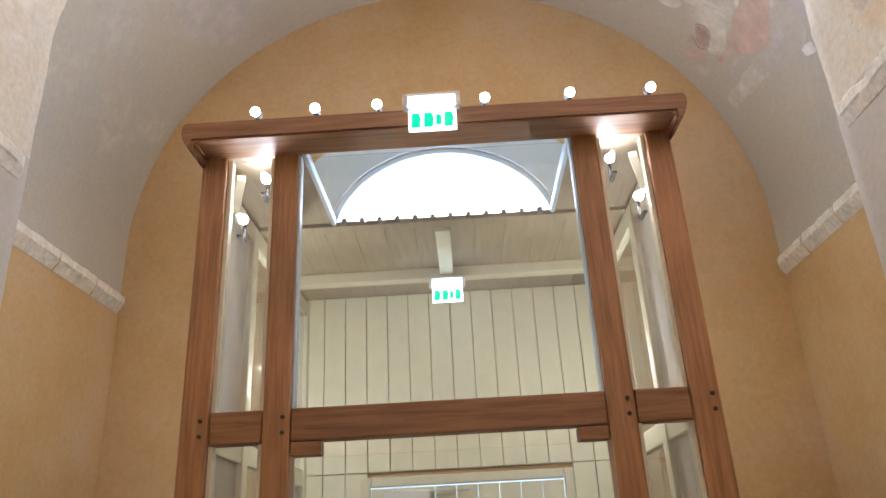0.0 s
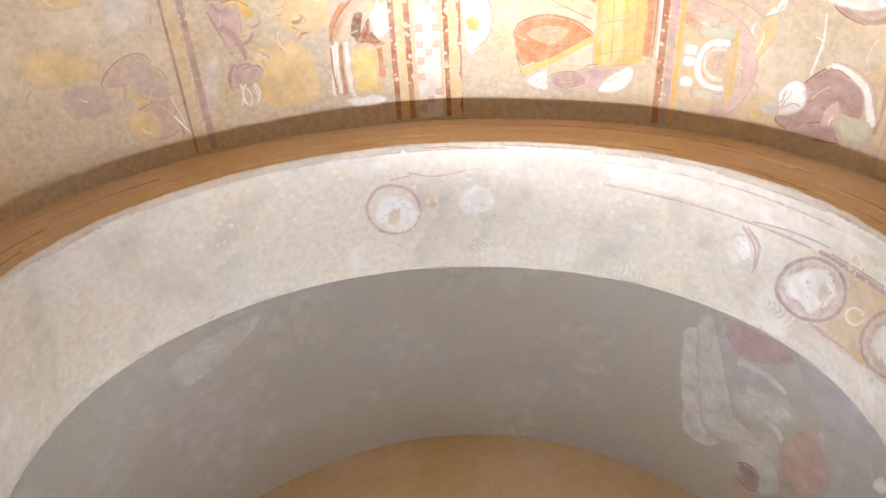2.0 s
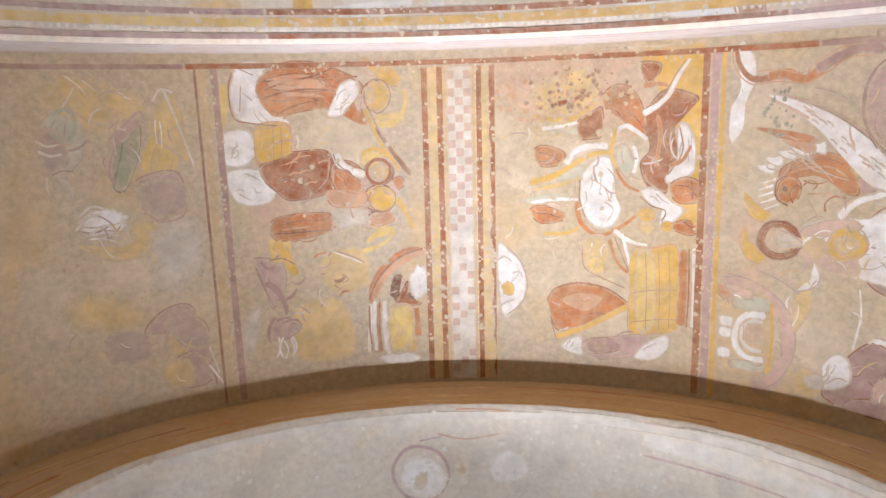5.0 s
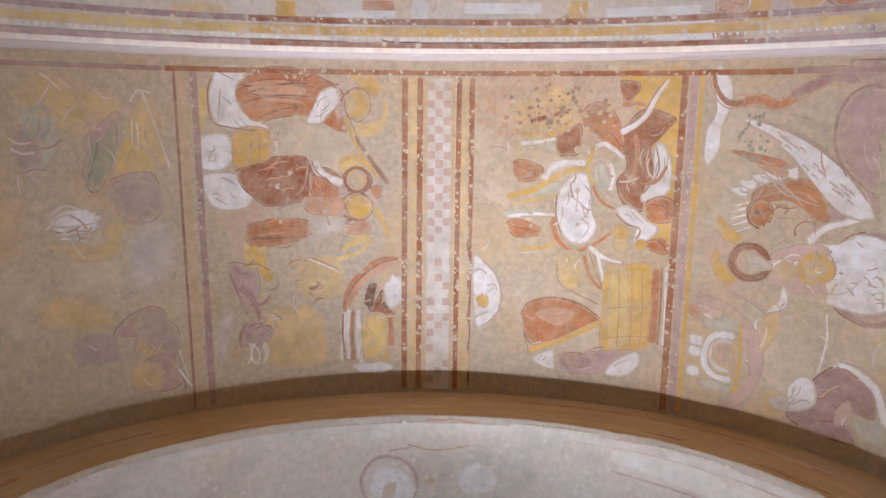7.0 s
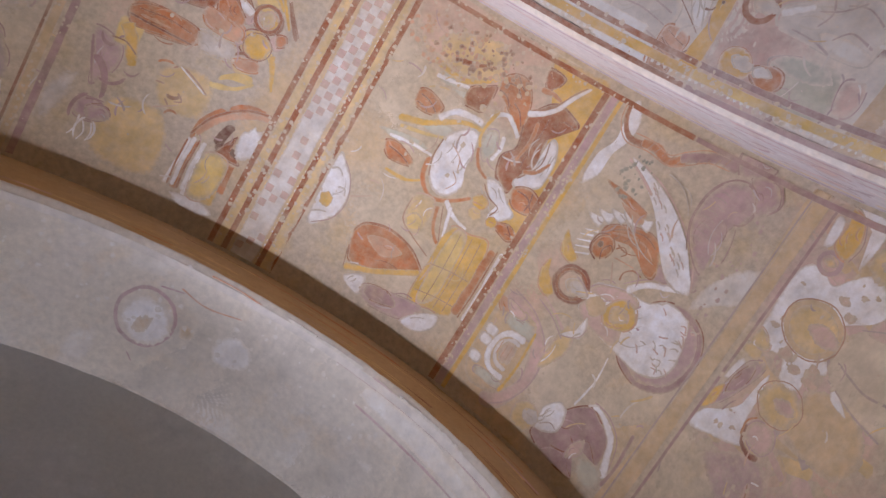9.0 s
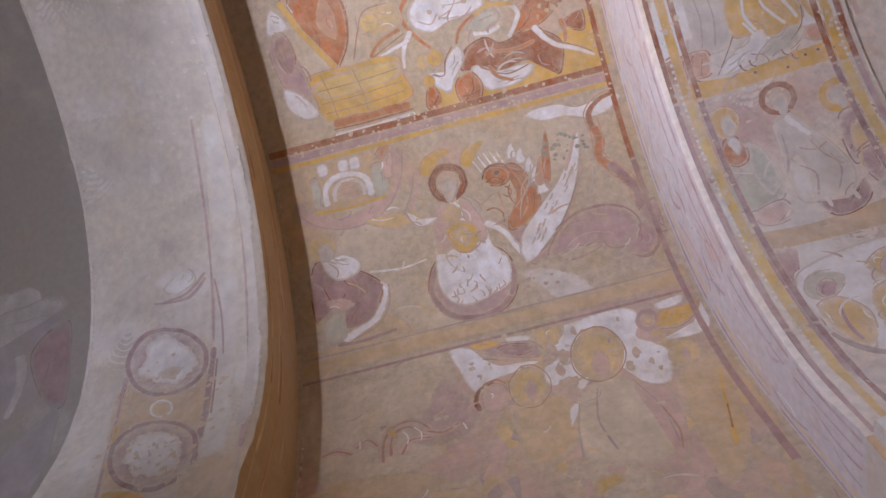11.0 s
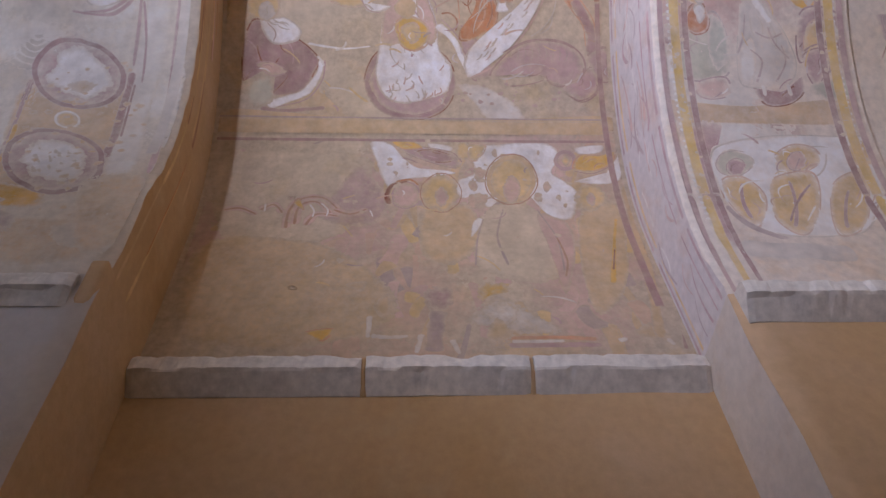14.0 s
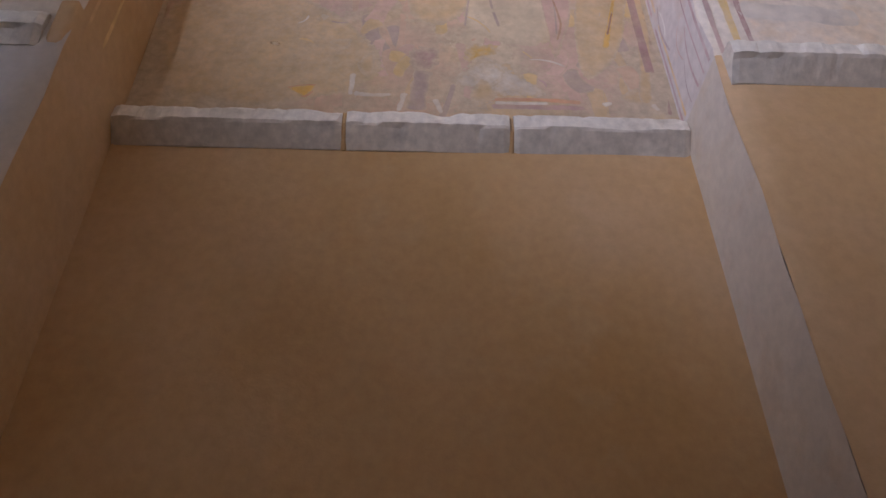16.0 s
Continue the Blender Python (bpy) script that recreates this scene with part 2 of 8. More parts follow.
step_face("rib_face", RIB, BAY, Y_RIB1, Z_CORNICE, 0, RIB_WHITE, "whitish plastered side of the transverse arch with faded scrolls", "arch", 0, EDGE)
step_face("rib_face_back", RIB, BAY_BACK, Y_RIB0, Z_CORNICE, 0, RIB_WHITE, "whitish plastered rear side of the transverse arch", "arch", 0, 0.0)

WALLS = (("niche", NICHE, Y_ARCH1, Y_BACK, 3.80, 0, 0), ("arch", ARCH, Y_ARCH0, Y_ARCH1, Z_CORNICE, EDGE, EDGE), ("bay", BAY, Y_RIB1, Y_ARCH0, Z_CORNICE, 0, 0),
         ("rib", RIB, Y_RIB0, Y_RIB1, Z_CORNICE, EDGE * 2, EDGE), ("back", BAY_BACK, Y_END, Y_RIB0, Z_CORNICE, 0, 0))
PALE_WALL = plaster("pale_grey_wall_plaster", ((0.56, 0.50, 0.42), (0.58, 0.53, 0.46), (0.56, 0.53, 0.49)), (0.58, 0.48, 0.34), 0.35, 0.08)
TAN_WALL = plaster("tan_wall_plaster", ((0.64, 0.55, 0.42), (0.66, 0.58, 0.46), (0.64, 0.57, 0.48)), (0.60, 0.46, 0.30), 0.4, 0.1)
for side, where in ((1, "east"), (-1, "west")):
    for wname, shape, y0, y1, zt, r0, r1 in WALLS:
        ss = [side * s for s in profile(shape, 0.0, zt)]
        barrel(f"wall_{wname}_{where}", shape, y0, y1, ss, PALE_WALL if wname == "arch" else OCHRE,
               "pale grey plastered arch pier below the cornice" if wname == "arch" else "smooth ochre plastered wall below the cornice", "wall", r0, r1)
    step_face(f"wall_arch_return_{where}", ARCH, BAY, Y_ARCH0, 0, Z_CORNICE, OCHRE, "ochre plastered return of the arch pier", "wall", side, EDGE)
    step_face(f"wall_arch_inner_{where}", ARCH, NICHE, Y_ARCH1, 0, 3.80, OCHRE, "ochre plastered inner return of the arch pier", "wall", side, EDGE)
    step_face(f"wall_rib_return_{where}", RIB, BAY, Y_RIB1, 0, Z_CORNICE, TAN_WALL, "pale cream plastered return of the pilaster", "wall", side, EDGE)
    step_face(f"wall_rib_back_{where}", RIB, BAY_BACK, Y_RIB0, 0, Z_CORNICE, OCHRE, "ochre plastered rear return of the pilaster", "wall", side, EDGE)


# ---- end walls, floor and the masonry behind the plaster ----
def slab(name, x0, x1, y0, y1, z0, z1, material, label, category):
    return tagged(mesh_object(name, box(x0, x1, y0, y1, z0, z1, 0), material), label, category, kind="structure")


slab("floor", -3.6, 3.6, -1.5, 9.2, -0.3, 0.0, FLOOR_STONE, "worn grey-brown stone floor", "floor")
slab("ceiling", -3.6, 3.6, -1.5, 9.2, 7.3, 7.6, STONE, "plain masonry above the vaults", "ceiling")
slab("wall_outer_east", 3.2, 3.7, -1.5, 9.2, 0, 7.3, STONE, "plain outer masonry wall", "wall")
slab("wall_outer_west", -3.7, -3.2, -1.5, 9.2, 0, 7.3, STONE, "plain outer masonry wall", "wall")
# unseen closing wall, kept pale as a reflector for the arch's face
slab("wall_south_bounce", -3.6, 3.6, -1.4, Y_END, 0, 7.3, LIMEWASH, "unseen plain end wall, pale to bounce light", "wall")

# north wall with an arched window above the vestibule and a doorway below
WIN = (0.04, 1.04, 4.20, 0.90)


def back_wall():
    bm = bmesh.new()
    xs = [-3.5 + 7.0 * i / 140 for i in range(141)]
    cx, hw, z0, rise = WIN

    def arch_top(x):
        return z0 + rise * math.sqrt(max(0.0, 1 - ((x - cx) / hw) ** 2))

    cols = sorted(set(xs + [cx - hw, cx + hw, -1.02, 1.12]))
    for y in (Y_BACK, Y_BACK + 0.55):
        for x0, x1 in zip(cols, cols[1:]):
            xm = (x0 + x1) / 2
            spans = []
            low = 2.2 if -1.02 < xm < 1.12 else 0.0
            if abs(xm - cx) < hw:
                spans = [(low, low, z0, z0), (arch_top(x0), arch_top(x1), 7.3, 7.3)]
            else:
                spans = [(low, low, 7.3, 7.3)]
            for a0, a1, b0, b1 in spans:
                bm.faces.new([bm.verts.new(p) for p in ((x0, y, a0), (x1, y, a1), (x1, y, b1), (x0, y, b0))])
    n = 40
    for i in range(n):
        x0, x1 = cx - hw * math.cos(math.pi * i / n), cx - hw * math.cos(math.pi * (i + 1) / n)
        bm.faces.new([bm.verts.new(p) for p in ((x0, Y_BACK, arch_top(x0)), (x1, Y_BACK, arch_top(x1)), (x1, Y_BACK + 0.55, arch_top(x1)), (x0, Y_BACK + 0.55, arch_top(x0)))])
    bm.faces.new([bm.verts.new(p) for p in ((cx - hw, Y_BACK, z0), (cx + hw, Y_BACK, z0), (cx + hw, Y_BACK + 0.55, z0), (cx - hw, Y_BACK + 0.55, z0))])
    bmesh.ops.remove_doubles(bm, verts=bm.verts[:], dist=0.0005)
    bmesh.ops.recalc_face_normals(bm, faces=bm.faces[:])
    return tagged(mesh_object("wall_north", bm, OCHRE), "ochre plastered end wall with an arched window over the entrance", "wall", kind="structure")


back_wall()
slab("backdrop", -2.2, 2.2, 9.6, 9.62, 3.6, 6.2, DAYLIGHT, "overexposed white daylight outside the arched window", "daylight")

# arched window: frame ring, sill and bars
window = thing("window_1", (WIN[0], Y_BACK + 0.3, WIN[2]), "arched daylight window with pale blue frame and dark sill bars", "window", kind="structure")


def ring_frame(r0, r1, depth, rise):
    bm = bmesh.new()
    n = 36
    loops = []
    for i in range(n + 1):
        a = math.pi * i / n
        c, s = math.cos(a), math.sin(a)
        loops.append([bm.verts.new(p) for p in ((r0 * c, -depth, r0 * rise * s), (r1 * c, -depth, r1 * rise * s), (r1 * c, depth, r1 * rise * s), (r0 * c, depth, r0 * rise * s))])
    for l0, l1 in zip(loops, loops[1:]):
        for k in range(4):
            bm.faces.new((l0[k], l0[(k + 1) % 4], l1[(k + 1) % 4], l1[k]))
    bmesh.ops.recalc_face_normals(bm, faces=bm.faces[:])
    return bm


part("window_frame", ring_frame(0.985, 1.037, 0.27, 0.86), BLUE_FRAME, window, "pale blue arched frame")
# added ring: the wall's blue daylight is put into its colour
surround = part("window_daylight_surround", ring_frame(1.03, 1.48, 0.008, 0.86), BLUE_FRAME, window, "pale blue surround, daylight on the wall put into its colour")
surround.location.y = -0.315
part("window_sill", box(-1.03, 1.03, -0.16, 0.05, 0.0, 0.05), BLUE_FRAME, window)
for i in range(9):
    bx = -0.72 + 0.18 * i
    part("sill_bar", box(bx - 0.012, bx + 0.012, -0.05, -0.02, 0.04, 0.15, 0.003), DARK_METAL, window)


# ---- cornices: a flat fillet over a chamfer, cut in blocks ----
def cornice_block(x_wall, side, y0, y1, z, proj, seed):
    """One stone from y0 to y1; z is the lower edge of the fillet."""
    rnd = random.Random(seed)
    bm = bmesh.new()
    n = max(3, int((y1 - y0) / 0.022))
    prof = ((-0.05, 0.085), (proj - 0.012, 0.082), (proj, 0.068), (proj, 0.012), (proj - 0.008, 0.0), (0.004, -0.066), (-0.05, -0.072))
    rows = []
    for i in range(n + 1):
        y = y0 + (y1 - y0) * i / n
        end = 0.007 if i in (0, n) else 0.0
        row = []
        for k, (d, h) in enumerate(prof):
            chip = 0.024 * max(0.0, noise.noise(Vector((y * 7 + seed, k * 0.9, 3.0)))) + 0.012 * max(0.0, noise.noise(Vector((y * 23 + seed, k * 0.7, 8.0)))) if k in (1, 2, 3, 4) else 0.0
            dd = d - end - chip + 0.004 * noise.noise(Vector((y * 2.5, k, seed)))
            row.append(bm.verts.new((x_wall - side * dd, y, z + h - (chip * 0.6 if k in (1, 2) else 0))))
        rows.append(row)
    for r0, r1 in zip(rows, rows[1:]):
        for k in range(len(prof) - 1):
            # top and fillet: their light is put into a paler, limewashed colour
            bm.faces.new((r0[k], r0[k + 1], r1[k + 1], r1[k])).material_index = 1 if k in (0, 1, 2) else 0
    for r in (rows[0], rows[-1]):
        bm.faces.new(r)
    bmesh.ops.recalc_face_normals(bm, faces=bm.faces[:])
    return bm


CORNICES = (("bay", BAY, Z_CORNICE - 0.08, (2.70, 3.385, 4.012, 4.868), 0.075), ("rib", RIB, Z_CORNICE - 0.085, (1.79, 2.69), 0.08),
            ("arch", ARCH, Z_CORNICE - 0.10, (4.93, 5.76), 0.03), ("niche", NICHE, 3.80 - 0.08, (5.85, 6.55, 7.2, 7.75, 8.24), 0.06), ("back", BAY_BACK, Z_CORNICE - 0.08, (-0.85, 0.0, 0.9, 1.74), 0.075))
for side, where in ((1, "east"), (-1, "west")):
    for cname, shape, z, cuts, proj in CORNICES:
        cor = thing(f"cornice_{cname}_{where}", (shape[0] + side * shape[1], cuts[0], z), "weathered grey limestone cornice at the foot of the vault", "cornice", kind="structure")
        for i, (c0, c1) in enumerate(zip(cuts, cuts[1:])):
            st = part("stone", cornice_block(shape[0] + side * shape[1], side, c0 + 0.008, c1 - 0.008, z, proj, i * 7 + side + len(cname)), STONE, cor)
            st.data.materials.append(LIMEWASH)
            st.matrix_parent_inverse = Matrix.Translation(cor.location).inverted()
            if i:
                jt = part("mortar", cornice_block(shape[0] + side * shape[1], side, c0 - 0.011, c0 + 0.011, z - 0.002, proj - 0.010, i * 5 + 3), OCHRE, cor, "ochre mortar joint")
                jt.matrix_parent_inverse = Matrix.Translation(cor.location).inverted()

# lips of plaster that run over the ends of the arch's cornices
for side, where in ((1, "east"), (-1, "west")):
    xw = ARCH[0] + side * ARCH[1]
    bm = box(xw - 0.034, xw + 0.05, 4.856, 4.912, 3.52, 3.785, 0.014)
    for v in bm.verts:
        f = (v.co.z - 3.52) / 0.265
        v.co.x += side * 0.05 * (1 - f) ** 2 + side * 0.03 * max(0.0, f - 0.7)
        v.co.y += 0.02 * (1 - f) + 0.010 * noise.noise(v.co * 9)
    tagged(mesh_object(f"trim_plaster_lip_{where}", bm, OCHRE, smooth=True), "ochre plaster lip over the end of the cornice", "plaster", kind="structure")

# ---- the oak and glass vestibule ----
YV = 5.763
vest = thing("entrance_vestibule", (0, YV, 0), "brown oak and glass entrance vestibule under the arch", "vestibule")


def vpart(name, bm, material, parent=None, label="", smooth=False):
    ob = part(name, bm, material, parent or vest, label, smooth)
    ob.matrix_parent_inverse = Matrix.Translation(vest.location).inverted() if parent is None else Matrix.Identity(4)
    return ob


POSTS = ((-1.18, -1.049), (-0.80, -0.672), (0.771, 0.90), (1.155, 1.285))
for p0, p1 in POSTS:
    post = vpart("post", box(p0, p1, YV, YV + 0.13, 0.0, 3.66, 0.012), OAK)
    for pz in (2.19, 2.26):
        peg = bmesh.new()
        bmesh.ops.create_cone(peg, cap_ends=True, segments=10, radius1=0.011, radius2=0.009, depth=0.012, matrix=pose((p0 + p1) / 2 + 0.03, YV - 0.003, pz, 90))
        pg = part("peg", peg, DARK_METAL, post)
# transoms
vpart("transom", box(-1.045, -0.804, YV + 0.008, YV + 0.10, 2.15, 2.30, 0.01), OAK_BEAM)
vpart("transom", box(-0.668, 0.767, YV + 0.008, YV + 0.10, 2.15, 2.30, 0.01), OAK_BEAM)
vpart("transom", box(0.904, 1.151, YV + 0.008, YV + 0.10, 2.15, 2.30, 0.01), OAK_BEAM)
vpart("corner_block", box(-0.668, -0.53, YV + 0.012, YV + 0.09, 2.085, 2.147, 0.006), OAK_BEAM)
vpart("corner_block", box(0.63, 0.767, YV + 0.012, YV + 0.09, 2.085, 2.147, 0.006), OAK_BEAM)


# head beam with rounded ends that drop to the outer posts
def head_beam():
    bm = bmesh.new()
    outline = [(-1.225, 3.745), (-1.235, 3.70), (-1.225, 3.65), (-1.195, 3.60), (-1.165, 3.575), (-1.165, 3.638), (1.27, 3.638), (1.27, 3.575), (1.30, 3.60), (1.325, 3.64), (1.34, 3.70), (1.335, 3.745)]
    front = [bm.verts.new((x, 5.57, z)) for x, z in outline]
    back = [bm.verts.new((x, 5.785, z)) for x, z in outline]
    for i in range(len(outline)):
        j = (i + 1) % len(outline)
        bm.faces.new((front[i], front[j], back[j], back[i]))
    bm.faces.new(front)
    bm.faces.new(back)
    bmesh.ops.recalc_face_normals(bm, faces=bm.faces[:])
    bmesh.ops.bevel(bm, geom=[e for e in bm.edges if abs(e.verts[0].co.z - e.verts[1].co.z) < 0.2], offset=0.01, segments=2, affect="EDGES")
    return bm


vpart("head_beam", head_beam(), OAK_BEAM, None, "heavy brown oak head beam with rounded ends")

# glazing beads and panes of the front
for g0, g1, z0, z1 in ((-1.049, -0.80, 2.30, 3.638), (-0.672, 0.771, 2.30, 3.638), (0.90, 1.155, 2.30, 3.638), (-1.049, -0.80, 0.1, 2.15), (0.90, 1.155, 0.1, 2.15)):
    wide = g1 - g0 > 1
    bead = BLUE_FRAME if wide else CREAM
    bw = 0.012 if wide else 0.022
    for b0, b1 in ((g0, g0 + bw), (g1 - bw, g1)):
        vpart("glazing_bead", box(b0, b1, YV + 0.03, YV + 0.085, z0, z1, 0.003), bead)
    pane = vpart("pane", box(g0 + bw, g1 - bw, YV + 0.05, YV + 0.056, z0, z1, 0), GLASS)
    pane.visible_shadow = False
for d0, d1 in ((-0.655, 0.046), (0.054, 0.755)):
    leaf = vpart("door_pane", box(d0, d1, YV + 0.05, YV + 0.06, 0.02, 2.08, 0), GLASS, None, "frameless clear glass door leaf")
    leaf.visible_shadow = False

# sides: posts, rails and boards, painted cream inside
for side, xw in ((-1, -1.16), (1, 1.265)):
    for py in (6.55, 7.35, 8.12):
        vpart("side_post", box(xw - 0.045, xw + 0.045, py, py + 0.10, 0.0, 3.60, 0.008), CREAM)
    for z0, z1 in ((2.16, 2.28), (3.50, 3.62), (0.0, 0.14)):
        vpart("side_rail", box(xw - 0.035, xw + 0.035, YV + 0.14, 8.2, z0, z1, 0.008), CREAM)
    for k, (y0, y1) in enumerate(((YV + 0.14, 6.55), (6.65, 7.35), (7.45, 8.12))):
        for z0, z1 in ((0.14, 2.16), (2.28, 3.50)):
            sp = vpart("side_panel", box(xw - 0.012, xw + 0.012, y0, y1, z0, z1, 0), PALE_WALL if k == 0 else GLASS)
            sp.visible_shadow = k == 0
# inner uprights that stand free behind the front
for ux in (-0.86, 0.95):
    vpart("inner_upright", box(ux - 0.035, ux + 0.035, 6.50, 6.57, 0.0, 3.62, 0.008), CREAM)
# ceiling: boards behind a glazed opening, cross beam, brace
for i in range(12):
    bx = -1.15 + 0.2025 * i
    vpart("ceiling_board", box(bx, bx + 0.2015, 6.80, 8.22, 3.665, 3.69, 0.004), CEIL_BOARD)
vpart("ceiling_edge", box(-1.16, 1.26, 6.70, 6.80, 3.63, 3.664, 0.006), CEIL_BOARD)
for i in range(12):
    tx = -0.58 + 0.115 * i
    vpart("edge_block", box(tx - 0.016, tx + 0.016, 6.685, 6.70, 3.64, 3.685, 0.004), CEIL_BOARD)
vpart("ceiling_beam", box(-1.16, 1.26, 7.62, 7.72, 3.58, 3.664, 0.008), CREAM)
vpart("ceiling_joist", box(0.0, 0.10, 6.80, 7.62, 3.60, 3.664, 0.006), CREAM)
for ex0, ex1 in ((-1.16, -0.66), (0.78, 1.26)):
    vpart("ceiling_side", box(ex0, ex1, 5.80, 6.70, 3.655, 3.68, 0.004), CEIL_BOARD)
for ex0, ex1 in ((-0.66, -0.635), (0.755, 0.78)):
    vpart("roof_light_frame", box(ex0, ex1, 5.80, 6.70, 3.64, 3.70, 0.005), BLUE_FRAME)
roof_pane = vpart("roof_pane", box(-0.635, 0.755, 5.80, 6.70, 3.668, 3.676, 0), GLASS)
roof_pane.visible_shadow = False
for dx in (-1, 1):
    brace = box(-0.025, 0.025, 0, 0.75, -0.02, 0.02, 0.005)
    bmesh.ops.transform(brace, matrix=pose(-1.02 if dx < 0 else 1.12, 5.92, 3.60, -8, 0, -22 * -dx * -1), verts=brace.verts[:])
    vpart("brace", brace, CREAM)
for i in range(14):
    bx = -1.16 + 0.1735 * i
    vpart("back_board", box(bx, bx + 0.168, 8.20, 8.235, 2.24, 3.66, 0.005), BOARD)
for i in range(14):
    bx = -1.16 + 0.1735 * i
    if not -0.7 < bx + 0.08 < 0.85:
        vpart("back_board", box(bx, bx + 0.168, 8.20, 8.235, 0.0, 2.235, 0.005), BOARD)
# trim round the doorway and the board door in it
door = thing("door_1", (0.08, 8.22, 0), "cream painted plank door at the back of the vestibule", "door", kind="structure")
for i in range(9):
    bx = -0.70 + 0.163 * i
    part("plank", box(bx, bx + 0.158, 0.0, 0.035, 0.01, 2.12, 0.005), BOARD, door)
for f in (box(-0.775, -0.705, -0.03, 0.04, 0.0, 2.20, 0.008), box(0.77, 0.84, -0.03, 0.04, 0.0, 2.20, 0.008), box(-0.70, 0.765, -0.03, 0.04, 2.13, 2.20, 0.008)):
    part("door_frame", f, CREAM, door)
closer = part("door_closer", box(-0.60, -0.25, -0.07, -0.005, 2.03, 2.09, 0.008), WHITE_PLASTIC, door, "white door closer box")
part("closer_arm", box(-0.25, 0.05, -0.06, -0.04, 2.07, 2.085, 0.002), STEEL, closer)


# ---- emergency exit signs ----
def exit_sign(place, scale):
    sign = thing("exit_sign", place, "lit green and white emergency exit sign with white housing", "exit sign", "exit signs")
    part("housing", box(-0.145 * scale, 0.145 * scale, -0.03, 0.05, 0.0, 0.075 * scale, 0.008), WHITE_PLASTIC, sign)
    part("tube", box(-0.12 * scale, 0.12 * scale, -0.034, -0.026, -0.012, 0.055 * scale, 0.004), SIGN_GLOW, sign)
    panel = part("panel", box(-0.12 * scale, 0.12 * scale, -0.008, 0.004, -0.135 * scale, -0.014, 0.002), SIGN_GLOW, sign, "glowing white acrylic panel")
    for bx, bw, bh in ((-0.082, 0.050, 0.082), (-0.018, 0.052, 0.082), (0.032, 0.030, 0.060), (0.082, 0.048, 0.082)):
        b = bmesh.new()
        k = scale
        pts = [(-bw / 2, -bh / 2), (bw * 0.36, -bh / 2), (bw / 2, bh * 0.1), (bw * 0.30, bh / 2), (-bw * 0.42, bh / 2)]
        f0 = [b.verts.new(((bx + px) * k, -0.012, (-0.075 + pz) * k)) for px, pz in pts]
        f1 = [b.verts.new(((bx + px) * k, -0.007, (-0.075 + pz) * k)) for px, pz in pts]
        for i in range(5):
            b.faces.new((f0[i], f0[(i + 1) % 5], f1[(i + 1) % 5], f1[i]))
        b.faces.new(f0)
        b.faces.new(f1)
        bmesh.ops.recalc_face_normals(b, faces=b.faces[:])
        part("pictogram", b, SIGN_GREEN, panel, "plain green pictogram shape")
    return sign


exit_sign((0.052, 5.545, 3.725), 1.0)
exit_sign((0.05, 7.60, 3.50), 0.95)

# ---- spots on the beam and lamps in the side compartments ----


def spot_fixture(place, target, group, drop=0.125):
    sp = thing("spotlight", place, "small round spotlight, switched on, white glare", "spotlight", group)
    turn = (Vector(target) - Vector(place)).to_track_quat("-Z", "Y").to_matrix().to_4x4()
    b = bmesh.new()
    bmesh.ops.create_cone(b, cap_ends=True, segments=20, radius1=0.030, radius2=0.024, depth=0.06, matrix=turn)
    part("housing", b, DARK_METAL, sp)
    b = bmesh.new()
    bmesh.ops.create_uvsphere(b, u_segments=16, v_segments=10, radius=0.026, matrix=turn @ pose(0, 0, -0.034) @ Matrix.Diagonal((1, 1, 0.7, 1)))
    part("bulb", b, LAMP_GLOW, sp, "glowing lamp glass", True)
    b = box(-0.008, 0.008, 0.02, 0.034, -drop, 0.0, 0.002)
    box(-0.012, 0.012, -0.075, 0.034, -drop - 0.006, -drop + 0.004, 0.002, b)
    part("bracket", b, DARK_METAL, sp)
    return sp


for sx in SPOT_X:
    spot_fixture((sx, SPOT_Y + 0.03, SPOT_Z - 0.025), (sx, 2.6, 3.2), "spotlights on the beam", SPOT_Z - 0.025 - 3.75)
for lx, lz in ((-0.886, 3.60), (-1.0, 3.36), (0.998, 3.60), (1.12, 3.36)):
    lampo = spot_fixture((lx, 5.95, lz), (lx * 0.6, 4.0, 2.4), "lamps in the vestibule")

# ---- wall paintings: worn lime paint, each field a thin skin on the plaster ----
TONES = {"white": (0.90, 0.87, 0.81), "pale_grey": (0.66, 0.61, 0.53), "light_grey": (0.58, 0.55, 0.50), "lilac": (0.58, 0.52, 0.52),
         "pale_yellow": (0.78, 0.55, 0.15), "pale_ochre": (0.73, 0.52, 0.21), "ochre": (0.74, 0.44, 0.06), "pink": (0.66, 0.45, 0.36),
         "light_mauve": (0.50, 0.325, 0.305), "mauve": (0.39, 0.23, 0.215), "light_terra": (0.62, 0.33, 0.18), "terracotta": (0.54, 0.195, 0.06),
         "dark_terra": (0.36, 0.12, 0.045), "dark_red": (0.27, 0.09, 0.05), "brown": (0.33, 0.16, 0.09), "dark_brown": (0.17, 0.075, 0.045),
         "green": (0.33, 0.37, 0.24), "pale_green": (0.55, 0.54, 0.40), "dark_green": (0.26, 0.27, 0.20)}
FAINT = {"pale_grey": 0.8, "light_grey": 0.5, "pale_yellow": 0.9, "pale_ochre": 0.9, "white": 0.95, "pink": 0.9, "light_mauve": 0.9, "pale_green": 0.9, "lilac": 0.7, "mauve": 0.9}


